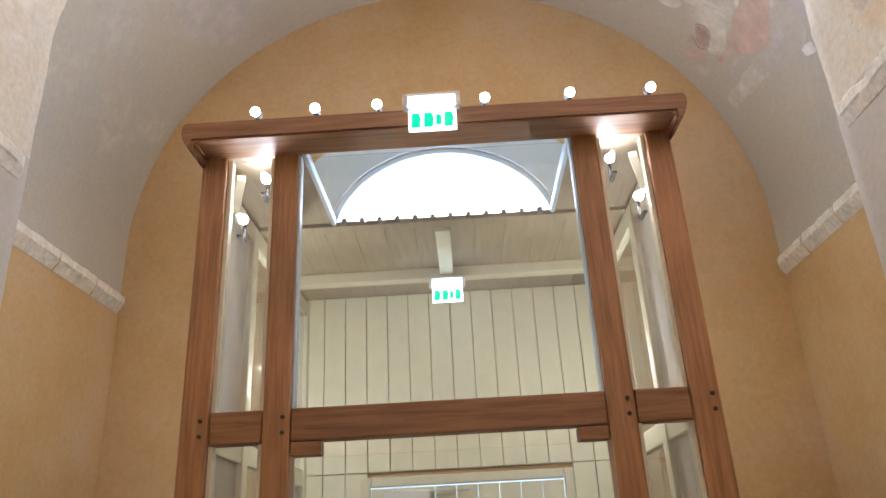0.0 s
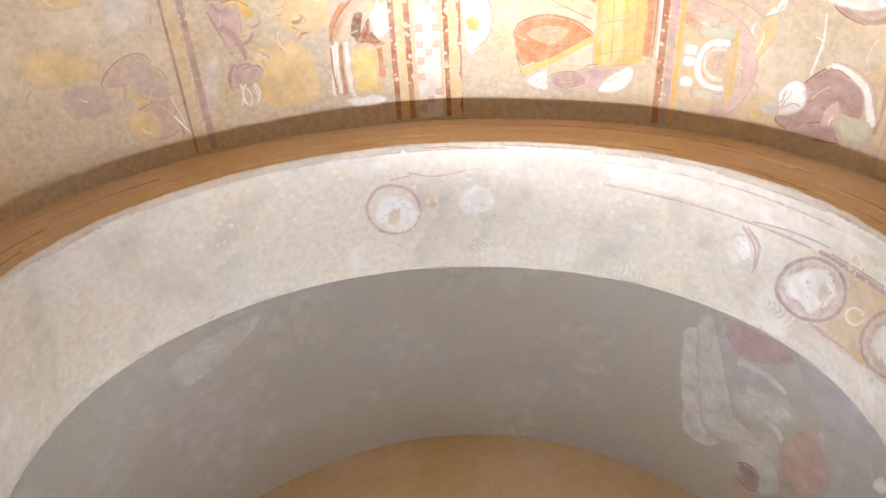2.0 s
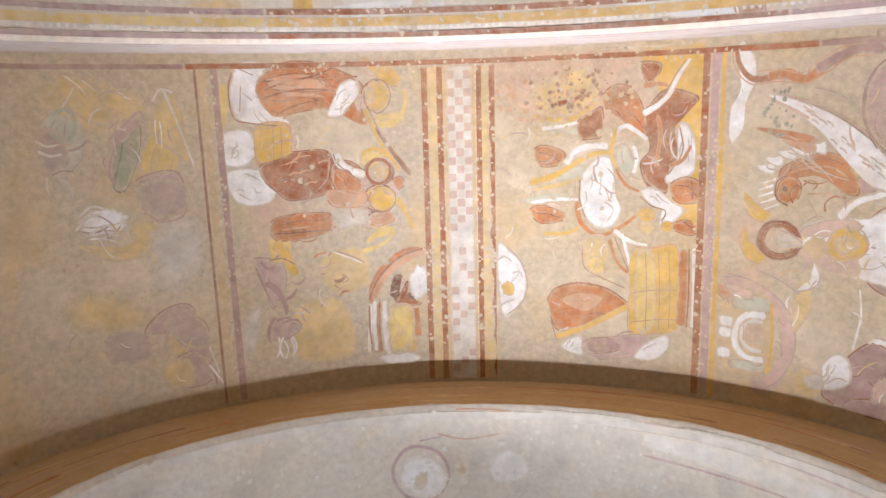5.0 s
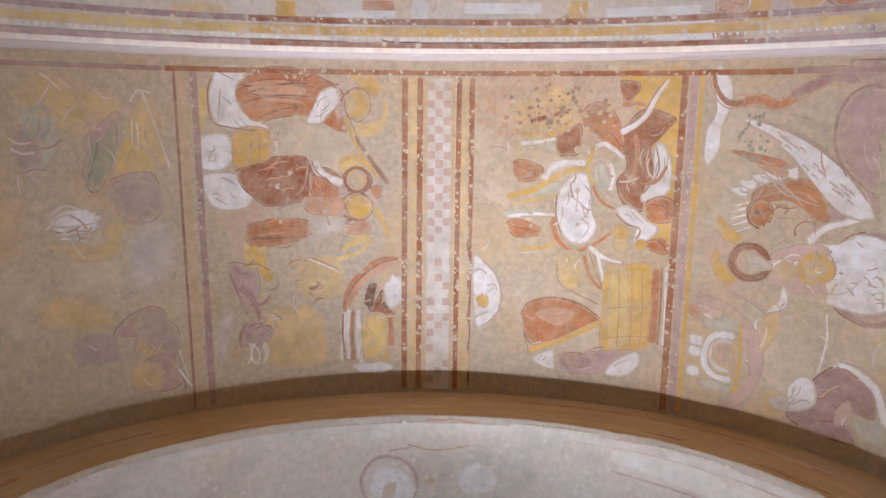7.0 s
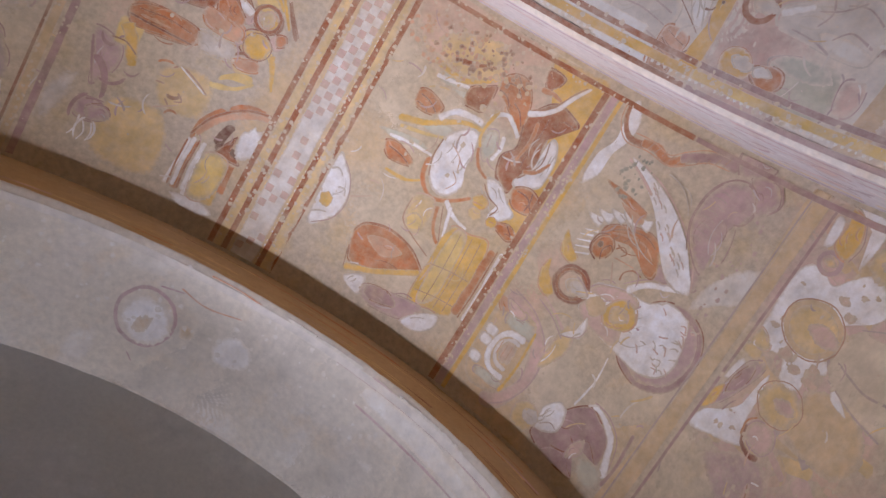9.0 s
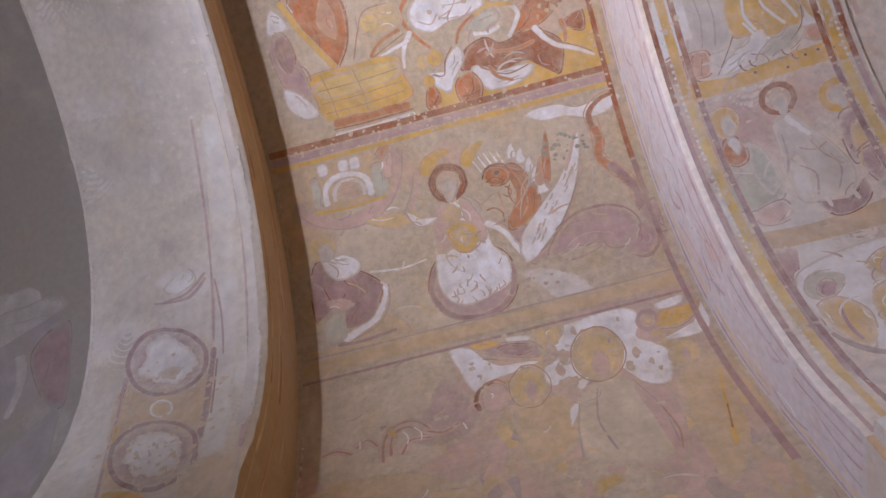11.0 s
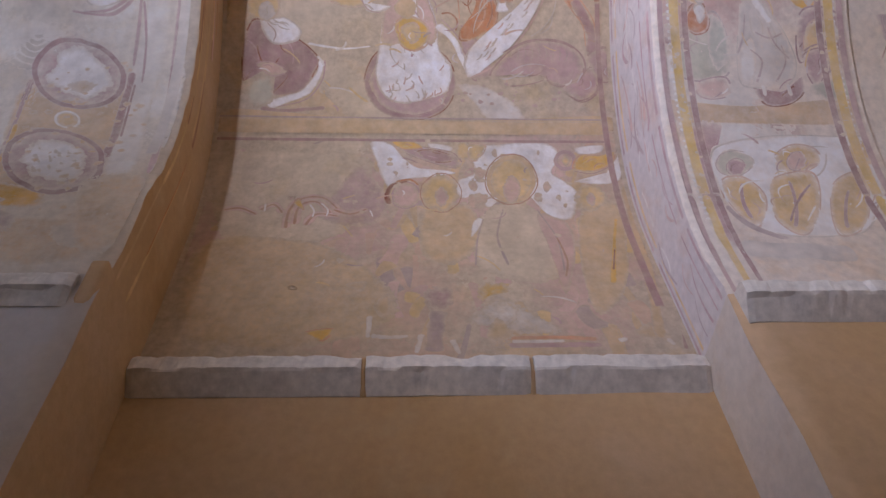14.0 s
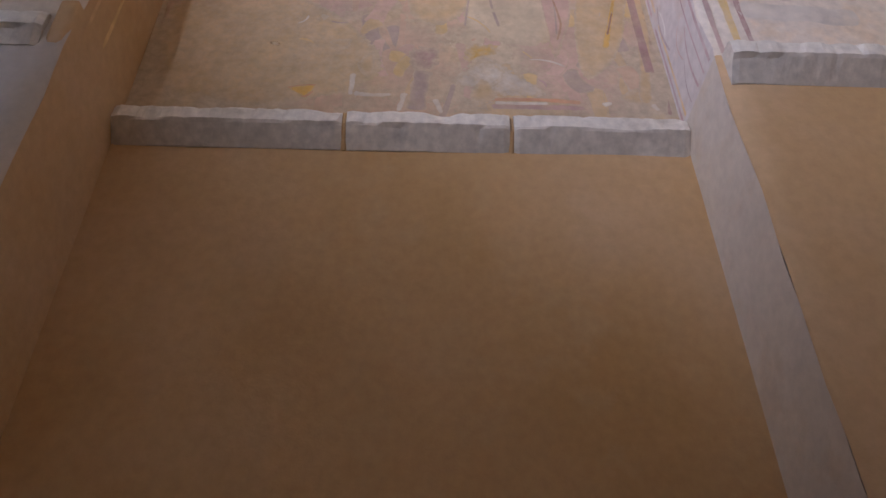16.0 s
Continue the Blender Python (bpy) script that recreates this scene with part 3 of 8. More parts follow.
WASHES = {"wash_warm": (0.64, 0.43, 0.29), "wash_ochre": (0.66, 0.46, 0.22), "wash_pink": (0.62, 0.41, 0.33), "wash_grey": (0.58, 0.53, 0.43), "wash_mauve": (0.42, 0.31, 0.29), "wash_green": (0.43, 0.47, 0.36), "wash_white": (0.80, 0.76, 0.68), "wash_terra": (0.42, 0.17, 0.09), "wash_cream": (0.70, 0.58, 0.39)}
TONES.update(WASHES)
FAINT.update({w: 0.85 if w in ("wash_warm", "wash_pink") else 0.72 for w in WASHES})
FAINT.update(green=0.75, ochre=0.92)


def paint_material(tone, ground):
    """Lime paint rubbed thin: it frays along the rim, and the plaster of its ground shows in worn specks."""
    m, nt, bsdf = mat_nodes("paint_" + tone)
    c = TONES[tone]
    mid, fray, brush = noise_node(nt, 7, 5, 0.6), noise_node(nt, 45, 4, 0.65), noise_node(nt, 15, 6, 0.72)
    col = ramp_node(nt, mid.outputs[0], [(0.3, tuple(v * 0.74 for v in c)), (0.52, c), (0.72, tuple(min(0.9, v * 1.2 + 0.03) for v in c))]).outputs[0]
    under, _, fine = plaster_colour(nt, *RECIPES[ground])
    bsdf.inputs["Roughness"].default_value = 0.9
    bsdf.inputs["Specular IOR Level"].default_value = 0.2
    rim = nt.nodes.new("ShaderNodeAttribute")
    rim.attribute_name = "rim"

    def calc(op, a, b, clamp=False):
        n = nt.nodes.new("ShaderNodeMath")
        n.operation, n.use_clamp = op, clamp
        for sock, v in zip(n.inputs, (a, b)):
            if isinstance(v, (int, float)):
                sock.default_value = v
            else:
                nt.links.new(v, sock)
        return n.outputs[0]

    edge = calc("ADD", rim.outputs["Fac"], calc("MULTIPLY", calc("SUBTRACT", fray.outputs[0], 0.5), 1.2))
    thick = calc("MULTIPLY", calc("SUBTRACT", edge, 0.08), 1.35, True)
    worn = ramp_node(nt, brush.outputs[0], [(0.38, (1, 1, 1)), (0.66, (0.55, 0.55, 0.55))]).outputs[0]
    faded = ramp_node(nt, noise_node(nt, 3.1, 6, 0.7).outputs[0], [(0.42, (1, 1, 1)), (0.68, (0.68, 0.68, 0.68))]).outputs[0]
    cover = calc("MULTIPLY", calc("MULTIPLY", thick, calc("MULTIPLY", worn, faded)), FAINT.get(tone, 1.0), True)
    nt.links.new(mix_node(nt, cover, under, col), bsdf.inputs["Base Color"])
    add_bump(nt, bsdf, [(fine.outputs[0], 0.3, 0.004)])
    clear = nt.nodes.new("ShaderNodeBsdfTransparent")
    mix = nt.nodes.new("ShaderNodeMixShader")
    nt.links.new(calc("GREATER_THAN", edge, 0.12), mix.inputs[0])
    nt.links.new(clear.outputs[0], mix.inputs[1])
    nt.links.new(bsdf.outputs[0], mix.inputs[2])
    nt.links.new(mix.outputs[0], nt.nodes["Material Output"].inputs["Surface"])
    return m


PAINT = {}


def paint_of(tone):
    """The paint of one tone on the plaster of the scene at hand."""
    ground = HERE["ground"]
    if (tone, ground) not in PAINT:
        PAINT[tone, ground] = paint_material(tone, ground)
    return PAINT[tone, ground]


SCENES = {"left_scene": "faded fresco with green, mauve and pale yellow painted shapes", "angel_scene": "fresco with red-brown draped shapes, yellow discs and white clouds",
          "rider_scene": "fresco with white and red-brown animal shapes and a yellow tower", "dragon_scene": "fresco with a mauve coiled beast, white wing and dark disc",
          "throne_scene": "worn fresco with white broken patches and yellow discs", "upper_rib_scene": "fresco of draped shapes on white over a yellow ground strip",
          "seated_rib_scene": "faded fresco with three discs above pale draped shapes", "oval_rib_scene": "faded fresco with white oval field and yellow discs",
          "rear_scene": "faded fresco of pink and terracotta shapes behind the rib",
          "crown_rib_scene": "fresco strip with white and yellow draped shapes",
          "roundel_frieze": "painted frieze of white roundels ringed in mauve", "crown_frieze": "two faint painted roundels at the crown of the arch",
          "plaster_patches": "flaking grey and white plaster patches with fresco remains"}
HERE = {}


GROUNDS = {NICHE: "grey_vault_plaster", ARCH: "arch_pale_plaster", BAY: "fresco_ground", RIB: "rib_ground", BAY_BACK: "rib_ground"}


ROOM = {NICHE: (Y_ARCH1, Y_BACK, s_at(NICHE, 3.80)), ARCH: (Y_ARCH0, Y_ARCH1, s_at(ARCH, Z_CORNICE)), BAY: (Y_RIB1, Y_ARCH0, s_at(BAY, Z_CORNICE)), RIB: (Y_RIB0, Y_RIB1, s_at(RIB, Z_CORNICE)), BAY_BACK: (Y_END, Y_RIB0, s_at(BAY_BACK, Z_CORNICE))}
LAID = {}


def lay(points):
    """Keeps a skin within its vault and lays it just above whatever it covers. Returns the points and the height."""
    HERE["layer"] += 1
    if HERE["room"]:
        y0, y1, top = HERE["room"]
        points = [(max(-top + 0.01, min(top - 0.01, s)), max(y0 + 0.024, min(y1 - 0.024, y))) for s, y in points]
    a0, a1 = min(p[0] for p in points), max(p[0] for p in points)
    b0, b1 = min(p[1] for p in points), max(p[1] for p in points)
    level = 1 + max([lv for c0, c1, d0, d1, lv in HERE["laid"] if c0 < a1 and a0 < c1 and d0 < b1 and b0 < d1], default=0)
    HERE["laid"].append((a0, a1, b0, b1, level))
    return points, 0.0004 + 0.00004 * level


def face_at(inner, outer, y, side):
    """Places on an upright step face: s round the inner vault, v metres out from its edge."""
    k = s_at(outer, Z_CORNICE) / s_at(inner, Z_CORNICE)

    top = s_at(inner, Z_CORNICE) - 0.02

    def at(s, v, off):
        s = max(-top, min(top, s))
        p, q = on_vault(inner, s, y, -EDGE), on_vault(outer, s * k, y, -0.004)
        p = p.lerp(q, min(1.0, max(0.0, v / 0.42)))
        p.y = y + side * off
        return p
    return at


PAINTINGS = {}


def painting(label):
    """The wall painting of this label, begun once."""
    if label not in PAINTINGS:
        PAINTINGS[label] = thing("wall_painting", (0, 0, 0), label, "wall painting", "wall paintings")
    return PAINTINGS[label]


def scene_is(name, shape, label="", at=None, ground=""):
    HERE.update(at=at or (lambda s, y, off: on_vault(shape, s, y, off)), ground=ground or GROUNDS[shape], seed=len(name) * 3.7, layer=0, drawn=name.endswith("scene") and name != "throne_scene", laid=LAID.setdefault(label if at else shape, []), room=None if at else ROOM[shape],
                thing=painting(label or SCENES[name]))


def skin(name, tone, rows, rims, closed=False):
    """A thin skin laid on the vault: rows of (s, y), with 0 at a row's rim."""
    flat, off = lay([p for row in rows for p in row])
    off += 0.0 if name == "wash" else 0.00012
    pts = [HERE["at"](p, q, off) for p, q in flat]
    rim = [r for rr in rims for r in rr]
    faces = []
    n = len(rows[0])
    for i in range(len(rows) - 1):
        for k in range(n if closed else n - 1):
            j = (k + 1) % n
            faces.append((i * n + k, i * n + j, (i + 1) * n + j, (i + 1) * n + k))
    me = bpy.data.meshes.new("painted_" + name)
    me.from_pydata(pts, [], faces)
    at = me.attributes.new("rim", "FLOAT", "POINT")
    at.data.foreach_set("value", rim)
    me.materials.append(paint_of(tone))
    for p in me.polygons:
        p.use_smooth = True
    ob = new("painted_" + name, me)
    ob.parent = HERE["thing"]
    return ob


def shaky(a, amount):
    return 1 + amount * noise.noise(Vector((math.cos(a) * 1.7 + HERE["seed"], math.sin(a) * 1.7, HERE["layer"] * 1.3))) + amount * 0.5 * noise.noise(Vector((math.cos(a) * 4.5, math.sin(a) * 4.5 + HERE["seed"], HERE["layer"] * 2.1)))


DRAWN = {"robe": 3, "cloak": 3, "horse": 2, "wing": 2, "body": 2, "rider": 2, "shape": 1, "beast": 2, "cloud": 2, "halo": 0, "dome": 1, "patch": 0, "base": 1, "roundel": 0}
INK = {"white": "wash_grey", "pale_grey": "wash_grey", "pale_yellow": "wash_warm", "ochre": "light_terra", "terracotta": "dark_terra", "light_terra": "terracotta", "dark_terra": "dark_red",
       "pale_green": "wash_mauve", "pink": "light_mauve", "mauve": "dark_red", "green": "dark_green", "pale_ochre": "wash_warm", "light_mauve": "mauve"}
SOFT = ("ground", "cloud", "patch", "wash", "fresco")


def oval(name, tone, s, y, r1, r2, turn):
    c, d = math.cos(radians(turn)), math.sin(radians(turn))
    step = 0.04 if name == "wash" else 0.016
    segs, n = max(26, int(6.3 * r1 / step)), max(4, int(r1 / step))
    soft = 0.75 if name in SOFT and tone != "white" else 0.30 if HERE["drawn"] or tone == "white" else 0.5
    rows, rims = [], []
    fs = [0.02] + [k / n for k in range(1, n)] + [0.93, 1.0]
    fs = sorted(set(f for f in fs if f <= 0.9)) + [0.93, 1.0]
    for f in fs:
        row = []
        for i in range(segs):
            a = 2 * math.pi * i / segs
            q = f * (1 + (shaky(a, 0.22) - 1) * min(1.0, f * 1.3))
            p1, p2 = r1 * q * math.cos(a), r2 * q * math.sin(a)
            row.append((s + p1 * c - p2 * d, y + p1 * d + p2 * c))
        rows.append(row)
        rims.append([min(1.0, (1 - f) / soft)] * segs)
    skin(name, tone, rows, rims, True)
    if HERE["drawn"] and name in DRAWN and tone in INK and soft < 0.5:
        rnd = random.Random(int(s * 911 + y * 577 + r1 * 9999))
        start = rnd.uniform(0, 360)
        ring("contour", INK[tone], s, y, r1 * 0.98, r2 * 0.98, turn, 1 - min(0.09, 0.0045 / r2), start, start + rnd.uniform(150, 300))
        for _ in range(DRAWN[name] if r2 > 0.035 else 0):
            p, w = rnd.uniform(-0.55, 0.55) * r2, rnd.uniform(0.35, 0.75) * r1
            m1 = rnd.uniform(-0.2, 0.2) * r1
            a0, a1 = m1 - w, min(m1 + w, 0.85 * r1)
            stroke("fold", INK[tone], s + a0 * c - p * d, y + a0 * d + p * c, s + a1 * c - p * d, y + a1 * d + p * c, 0.006, 0.010, rnd.uniform(-0.35, 0.35) * r2)


def field(name, tone, *corners):
    """A painted field with a soft outline drawn through a few corners, and some folds of drapery in it."""
    n = len(corners)
    cs, cy = sum(p[0] for p in corners) / n, sum(p[1] for p in corners) / n
    line = []
    for i in range(n):
        p0, p1, p2, p3 = (corners[(i + k) % n] for k in (-1, 0, 1, 2))
        m = max(6, int(math.dist(p1, p2) / 0.014))
        for j in range(m):
            f = j / m
            line.append(tuple(0.5 * (2 * b + (c - a) * f + (2 * a - 5 * b + 4 * c - d) * f * f + (3 * b - a - 3 * c + d) * f ** 3) for a, b, c, d in zip(p0, p1, p2, p3)))
    size = sum(math.hypot(p[0] - cs, p[1] - cy) for p in line) / len(line)
    rows, rims = [], []
    steps = max(3, int(size / 0.014))
    for f in [0.03] + [0.9 * k / steps for k in range(1, steps + 1)] + [0.95, 1.0]:
        row = []
        for i, (ps, py) in enumerate(line):
            q = f * (1 + 0.05 * noise.noise(Vector((ps * 9, py * 9, HERE["layer"] * 1.1))))
            row.append((cs + (ps - cs) * q, cy + (py - cy) * q))
        rows.append(row)
        rims.append([min(1.0, (1 - f) * size / (0.045 if tone.startswith(("pale", "wash", "light_m", "pink")) or (name in SOFT and tone != "white") else 0.020))] * len(line))
    if name == "patch" and tone != "white":
        rims = [[min(1.0, r * 0.6) for r in rr] for rr in rims]
    skin(name, tone, rows, rims, True)
    if tone not in INK or name in ("ground", "patch", "wash"):
        return
    rnd = random.Random(int(cs * 911 + cy * 577))
    m = len(line)
    for a0, a1 in ((0.0, rnd.uniform(0.35, 0.5)), (0.55, rnd.uniform(0.75, 0.95))):
        run = [line[int(k) % m] for k in range(int(a0 * m), int(a1 * m))]
        if len(run) < 3:
            continue
        w = 0.007 / max(size, 0.02)
        skin("contour", INK[tone], [[(cs + (ps - cs) * q, cy + (py - cy) * q) for ps, py in run] for q in (1 - w, 1 - 0.8 * w, 1 + 0.2 * w, 1 + 0.4 * w)],
             [[(0.0, 0.8, 0.8, 0.0)[k]] * len(run) for k in range(4)])
    far = max(line, key=lambda p: math.hypot(p[0] - cs, p[1] - cy))
    ds, dy = (far[0] - cs) / size, (far[1] - cy) / size
    for k in range(5 if size > 0.09 and name in ("robe", "cloak", "horse", "wing", "body", "cloud", "sleeve") else 2 if size > 0.05 else 0):
        off, sh = rnd.uniform(-0.45, 0.45) * size, rnd.uniform(-0.4, 0.2) * size
        ln = rnd.uniform(0.3, 0.75) * size
        s0, y0 = cs - dy * off + ds * sh, cy + ds * off + dy * sh
        stroke("fold", INK[tone] if k % 3 else LIFT.get(tone, INK[tone]), s0, y0, s0 + ds * ln, y0 + dy * ln, 0.005, 0.011, rnd.uniform(-0.25, 0.25) * size)


LIFT = {"terracotta": "light_terra", "dark_terra": "light_terra", "mauve": "light_mauve", "light_mauve": "lilac", "ochre": "pale_yellow", "pale_ochre": "white", "pink": "white", "light_terra": "pink"}


def ring(name, tone, s, y, r1, r2, turn, inner, a0, a1):
    c, d = math.cos(radians(turn)), math.sin(radians(turn))
    n, rows, rims = max(40, int(6.3 * r1 / 0.02)), [], []
    for k, f in enumerate((inner, inner + (1 - inner) * 0.2, inner + (1 - inner) * 0.8, 1.0)):
        row = []
        for i in range(n + 1):
            a = radians(a0 + (a1 - a0) * i / n)
            q = f * shaky(a, 0.05)
            p1, p2 = r1 * q * math.cos(a), r2 * q * math.sin(a)
            row.append((s + p1 * c - p2 * d, y + p1 * d + p2 * c))
        rows.append(row)
        rims.append([(0.1, 1.0, 1.0, 0.1)[k]] * (n + 1))
    skin(name, tone, rows, rims)


def stroke(name, tone, s0, y0, s1, y1, w0, w1, bend, square=False):
    long = math.hypot(s1 - s0, y1 - y0) or 1e-6
    ds, dy = (s1 - s0) / long, (y1 - y0) / long
    n = max(8, int(long / 0.016))
    m = max(2, int(max(w0, w1) / 0.018))
    across = [-0.5, -0.38] + [-0.38 + 0.76 * k / m for k in range(1, m)] + [0.38, 0.5]
    last = len(across) - 1
    rows, rims = [], []
    for k, w in enumerate(across):
        row, rr = [], []
        for i in range(n + 1):
            f = i / n
            width = w0 + (w1 - w0) * f
            cap = 1.0 if square else min(1.0, 0.25 + 3.2 * math.sqrt(max(0.0, min(f, 1 - f))))
            off = w * width * cap * (1 + 0.35 * noise.noise(Vector((f * long * 9, w * 2, HERE["layer"] * 0.7 + HERE["seed"]))) * (0.3 if square else 1)) + bend * 4 * f * (1 - f)
            row.append((s0 + ds * long * f - dy * off, y0 + dy * long * f + ds * off))
            rr.append((0.0 if k in (0, last) else 1.0) if 0 < i < n else 0.15 if 0 < k < last else 0.0)
        rows.append(row)
        rims.append(rr)
    skin(name, tone, rows, rims)


def brush(name, tone, w0, w1, *knots):
    """One pull of the brush through a few places, swelling and thinning on its way."""
    line, n = [], len(knots)
    for i in range(n - 1):
        p0, p1, p2, p3 = (knots[min(n - 1, max(0, i + k))] for k in (-1, 0, 1, 2))
        m = max(5, int(math.dist(p1, p2) / 0.014))
        for j in range(m):
            f = j / m
            line.append(tuple(0.5 * (2 * b + (c - a) * f + (2 * a - 5 * b + 4 * c - d) * f * f + (3 * b - a - 3 * c + d) * f ** 3) for a, b, c, d in zip(p0, p1, p2, p3)))
    line.append(knots[-1])
    last = len(line) - 1
    m = max(2, int(max(w0, w1) / 0.018))
    across = [-0.5] + [-0.36 + 0.72 * k / m for k in range(m + 1)] + [0.5]
    rows, rims = [], []
    for k, w in enumerate(across):
        row, rr = [], []
        for i, (ps, py) in enumerate(line):
            f = i / last
            ds, dy = line[min(last, i + 1)][0] - line[max(0, i - 1)][0], line[min(last, i + 1)][1] - line[max(0, i - 1)][1]
            long = math.hypot(ds, dy) or 1e-6
            cap = min(1.0, 0.3 + 3.0 * math.sqrt(max(0.0, min(f, 1 - f))))
            off = w * (w0 + (w1 - w0) * f) * cap * (1 + 0.4 * noise.noise(Vector((f * 5, w * 2, HERE["layer"] * 0.7))))
            row.append((ps - dy / long * off, py + ds / long * off))
            rr.append((1.0 - 1.9 * max(0.0, abs(w) - 0.28) / 0.44 if abs(w) < 0.5 else 0.05) if 0 < i < last else 0.1)
        rows.append(row)
        rims.append(rr)
    skin(name, tone, rows, rims)


def sketch(s, y, reach, count, seed):
    """Remains of brush drawing: thin, bent strokes of several colours about one place."""
    rnd = random.Random(seed)
    for _ in range(count):
        a, q = rnd.uniform(0, 6.283), reach * math.sqrt(rnd.random())
        s0, y0, b, ln = s + q * math.cos(a), y + q * math.sin(a), rnd.uniform(0, 6.283), rnd.uniform(0.05, 0.16)
        stroke("brushwork", rnd.choice(("wash_mauve", "light_mauve", "wash_warm", "pale_ochre", "wash_white", "light_mauve", "pale_ochre", "pale_grey")), s0, y0, s0 + ln * math.cos(b), y0 + ln * math.sin(b),
               rnd.uniform(0.004, 0.012), rnd.uniform(0.006, 0.02), rnd.uniform(-0.25, 0.25) * ln)


def bar(name, tone, s0, y0, s1, y1, w0, w1, bend):
    stroke(name, tone, s0, y0, s1, y1, w0, w1, bend, True)


def flecks(name, tone, s, y, r1, r2, turn, count, parts=None):
    """Many small specks of one colour, too small to tell apart."""
    rnd = random.Random(int(s * 1000 + y * 77 + count))
    c, d = math.cos(radians(turn)), math.sin(radians(turn))
    _, off = lay([(s - r1, y - r1), (s + r1, y + r1)])
    pts, faces, rim = [], [], []
    for _ in range(count):
        a, q = rnd.uniform(0, 6.283), math.sqrt(rnd.random())
        p1, p2 = r1 * q * math.cos(a), r2 * q * math.sin(a)
        cs, cy, r = s + p1 * c - p2 * d, y + p1 * d + p2 * c, rnd.uniform(0.006, 0.022) * min(1.0, 0.4 + r2 * 4)
        base = len(pts)
        pts.append(HERE["at"](cs, cy, off))
        rim.append(1.0)
        for i in range(7):
            e = 6.283 * i / 7
            rr = r * rnd.uniform(0.6, 1.3)
            pts.append(HERE["at"](cs + rr * math.cos(e), cy + rr * math.sin(e), off))
            rim.append(0.35)
        faces += [(base, base + 1 + i, base + 1 + (i + 1) % 7) for i in range(7)]
    me = bpy.data.meshes.new("painted_" + name)
    me.from_pydata(pts, [], faces)
    me.attributes.new("rim", "FLOAT", "POINT").data.foreach_set("value", rim)
    me.materials.append(paint_of(tone))
    ob = tagged(new("painted_" + name, me), kind="stuff")
    ob.parent = HERE["thing"]


def dots(name, tone, shape_s0, shape_s1, y0, y1, step, size):
    """A row of pearl dots along the vault from one place to the other."""
    _, off = lay([(shape_s0, y0 - size), (shape_s1, y1 + size)])
    n = int(math.hypot(shape_s1 - shape_s0, y1 - y0) / step)
    pts, faces, rim = [], [], []
    rnd = random.Random(n)
    for i in range(n):
        if rnd.random() < 0.12:
            continue
        f = i / n
        cs, cy = shape_s0 + (shape_s1 - shape_s0) * f, y0 + (y1 - y0) * f
        base = len(pts)
        for k in range(8):
            e = 6.283 * k / 8
            r = size * rnd.uniform(0.8, 1.1)
            pts.append(HERE["at"](cs + r * math.cos(e), cy + r * math.sin(e), off))
            rim.append(0.7)
        faces.append(tuple(base + k for k in range(8)))
    me = bpy.data.meshes.new("painted_" + name)
    me.from_pydata(pts, [], faces)
    me.attributes.new("rim", "FLOAT", "POINT").data.foreach_set("value", rim)
    me.materials.append(paint_of(tone))
    ob = tagged(new("painted_" + name, me), kind="stuff")
    ob.parent = HERE["thing"]


# broad faint washes of the painted grounds
for wshape, count, smin, smax, ymin, ymax, tones in ((BAY, 46, -3.4, 4.6, 2.85, 4.7, ("wash_ochre", "wash_cream", "wash_cream", "wash_cream", "wash_ochre", "wash_warm")),
                                                     (RIB, 18, -2.4, 3.7, 1.9, 2.5, ("wash_ochre", "wash_cream", "wash_white", "wash_pink")),
                                                     (ARCH, 30, -3.6, 3.8, 4.95, 5.7, ("wash_grey", "wash_grey", "wash_white")),
                                                     (NICHE, 26, -4.0, 4.0, 5.95, 8.1, ("wash_grey", "wash_grey"))):
    scene_is("ground", wshape, "broad faint washes of ochre, grey and pink paint")
    for gi in range(count):
        gr = random.Random(gi * 13 + count)
        oval("wash", gr.choice(tones), gr.uniform(smin, smax), gr.uniform(ymin, ymax), gr.uniform(0.25, 0.7), gr.uniform(0.12, 0.32), gr.uniform(0, 180))
scene_is("ground", BAY, "broad warm washes of pink and ochre on the low fresco")
for gi in range(26):
    gr = random.Random(gi * 17 + 3)
    oval("wash", gr.choice(("wash_warm", "wash_pink", "wash_warm", "wash_ochre", "wash_cream")), gr.uniform(3.35, 4.75), gr.uniform(2.85, 4.7), gr.uniform(0.3, 0.7), gr.uniform(0.2, 0.4), gr.uniform(0, 180))
# brown and yellow streaks of damp on the low fresco
scene_is("ground", BAY, "streaks of pink, brown and yellow staining on the low fresco")
for gi in range(170):
    gr = random.Random(gi + 771)
    gs, gy = gr.uniform(3.3, 4.7), gr.uniform(2.85, 4.7)
    stroke("streak", gr.choice(("wash_ochre", "pale_ochre", "wash_pink", "wash_mauve", "wash_ochre", "pink", "wash_warm", "wash_pink")), gs, gy, gs + gr.uniform(0.06, 0.3), gy + gr.uniform(-0.08, 0.08), gr.uniform(0.02, 0.09), gr.uniform(0.01, 0.10), gr.uniform(-0.03, 0.03))

scene_is("left_scene", BAY)
oval("cloud", "pale_ochre", -2.188, 2.992, 0.3312, 0.1833, -163)
oval("robe", "pale_green", -2.362, 3.167, 0.1769, 0.1379, 104)
oval("robe", "pale_yellow", -1.797, 3.274, 0.1614, 0.1231, 109)
oval("wing", "green", -1.997, 3.252, 0.2269, 0.07929, 108)
stroke("wing", "mauve", -2.079, 3.173, -1.891, 3.038, 0.01804, 0.07214, 0.02405)
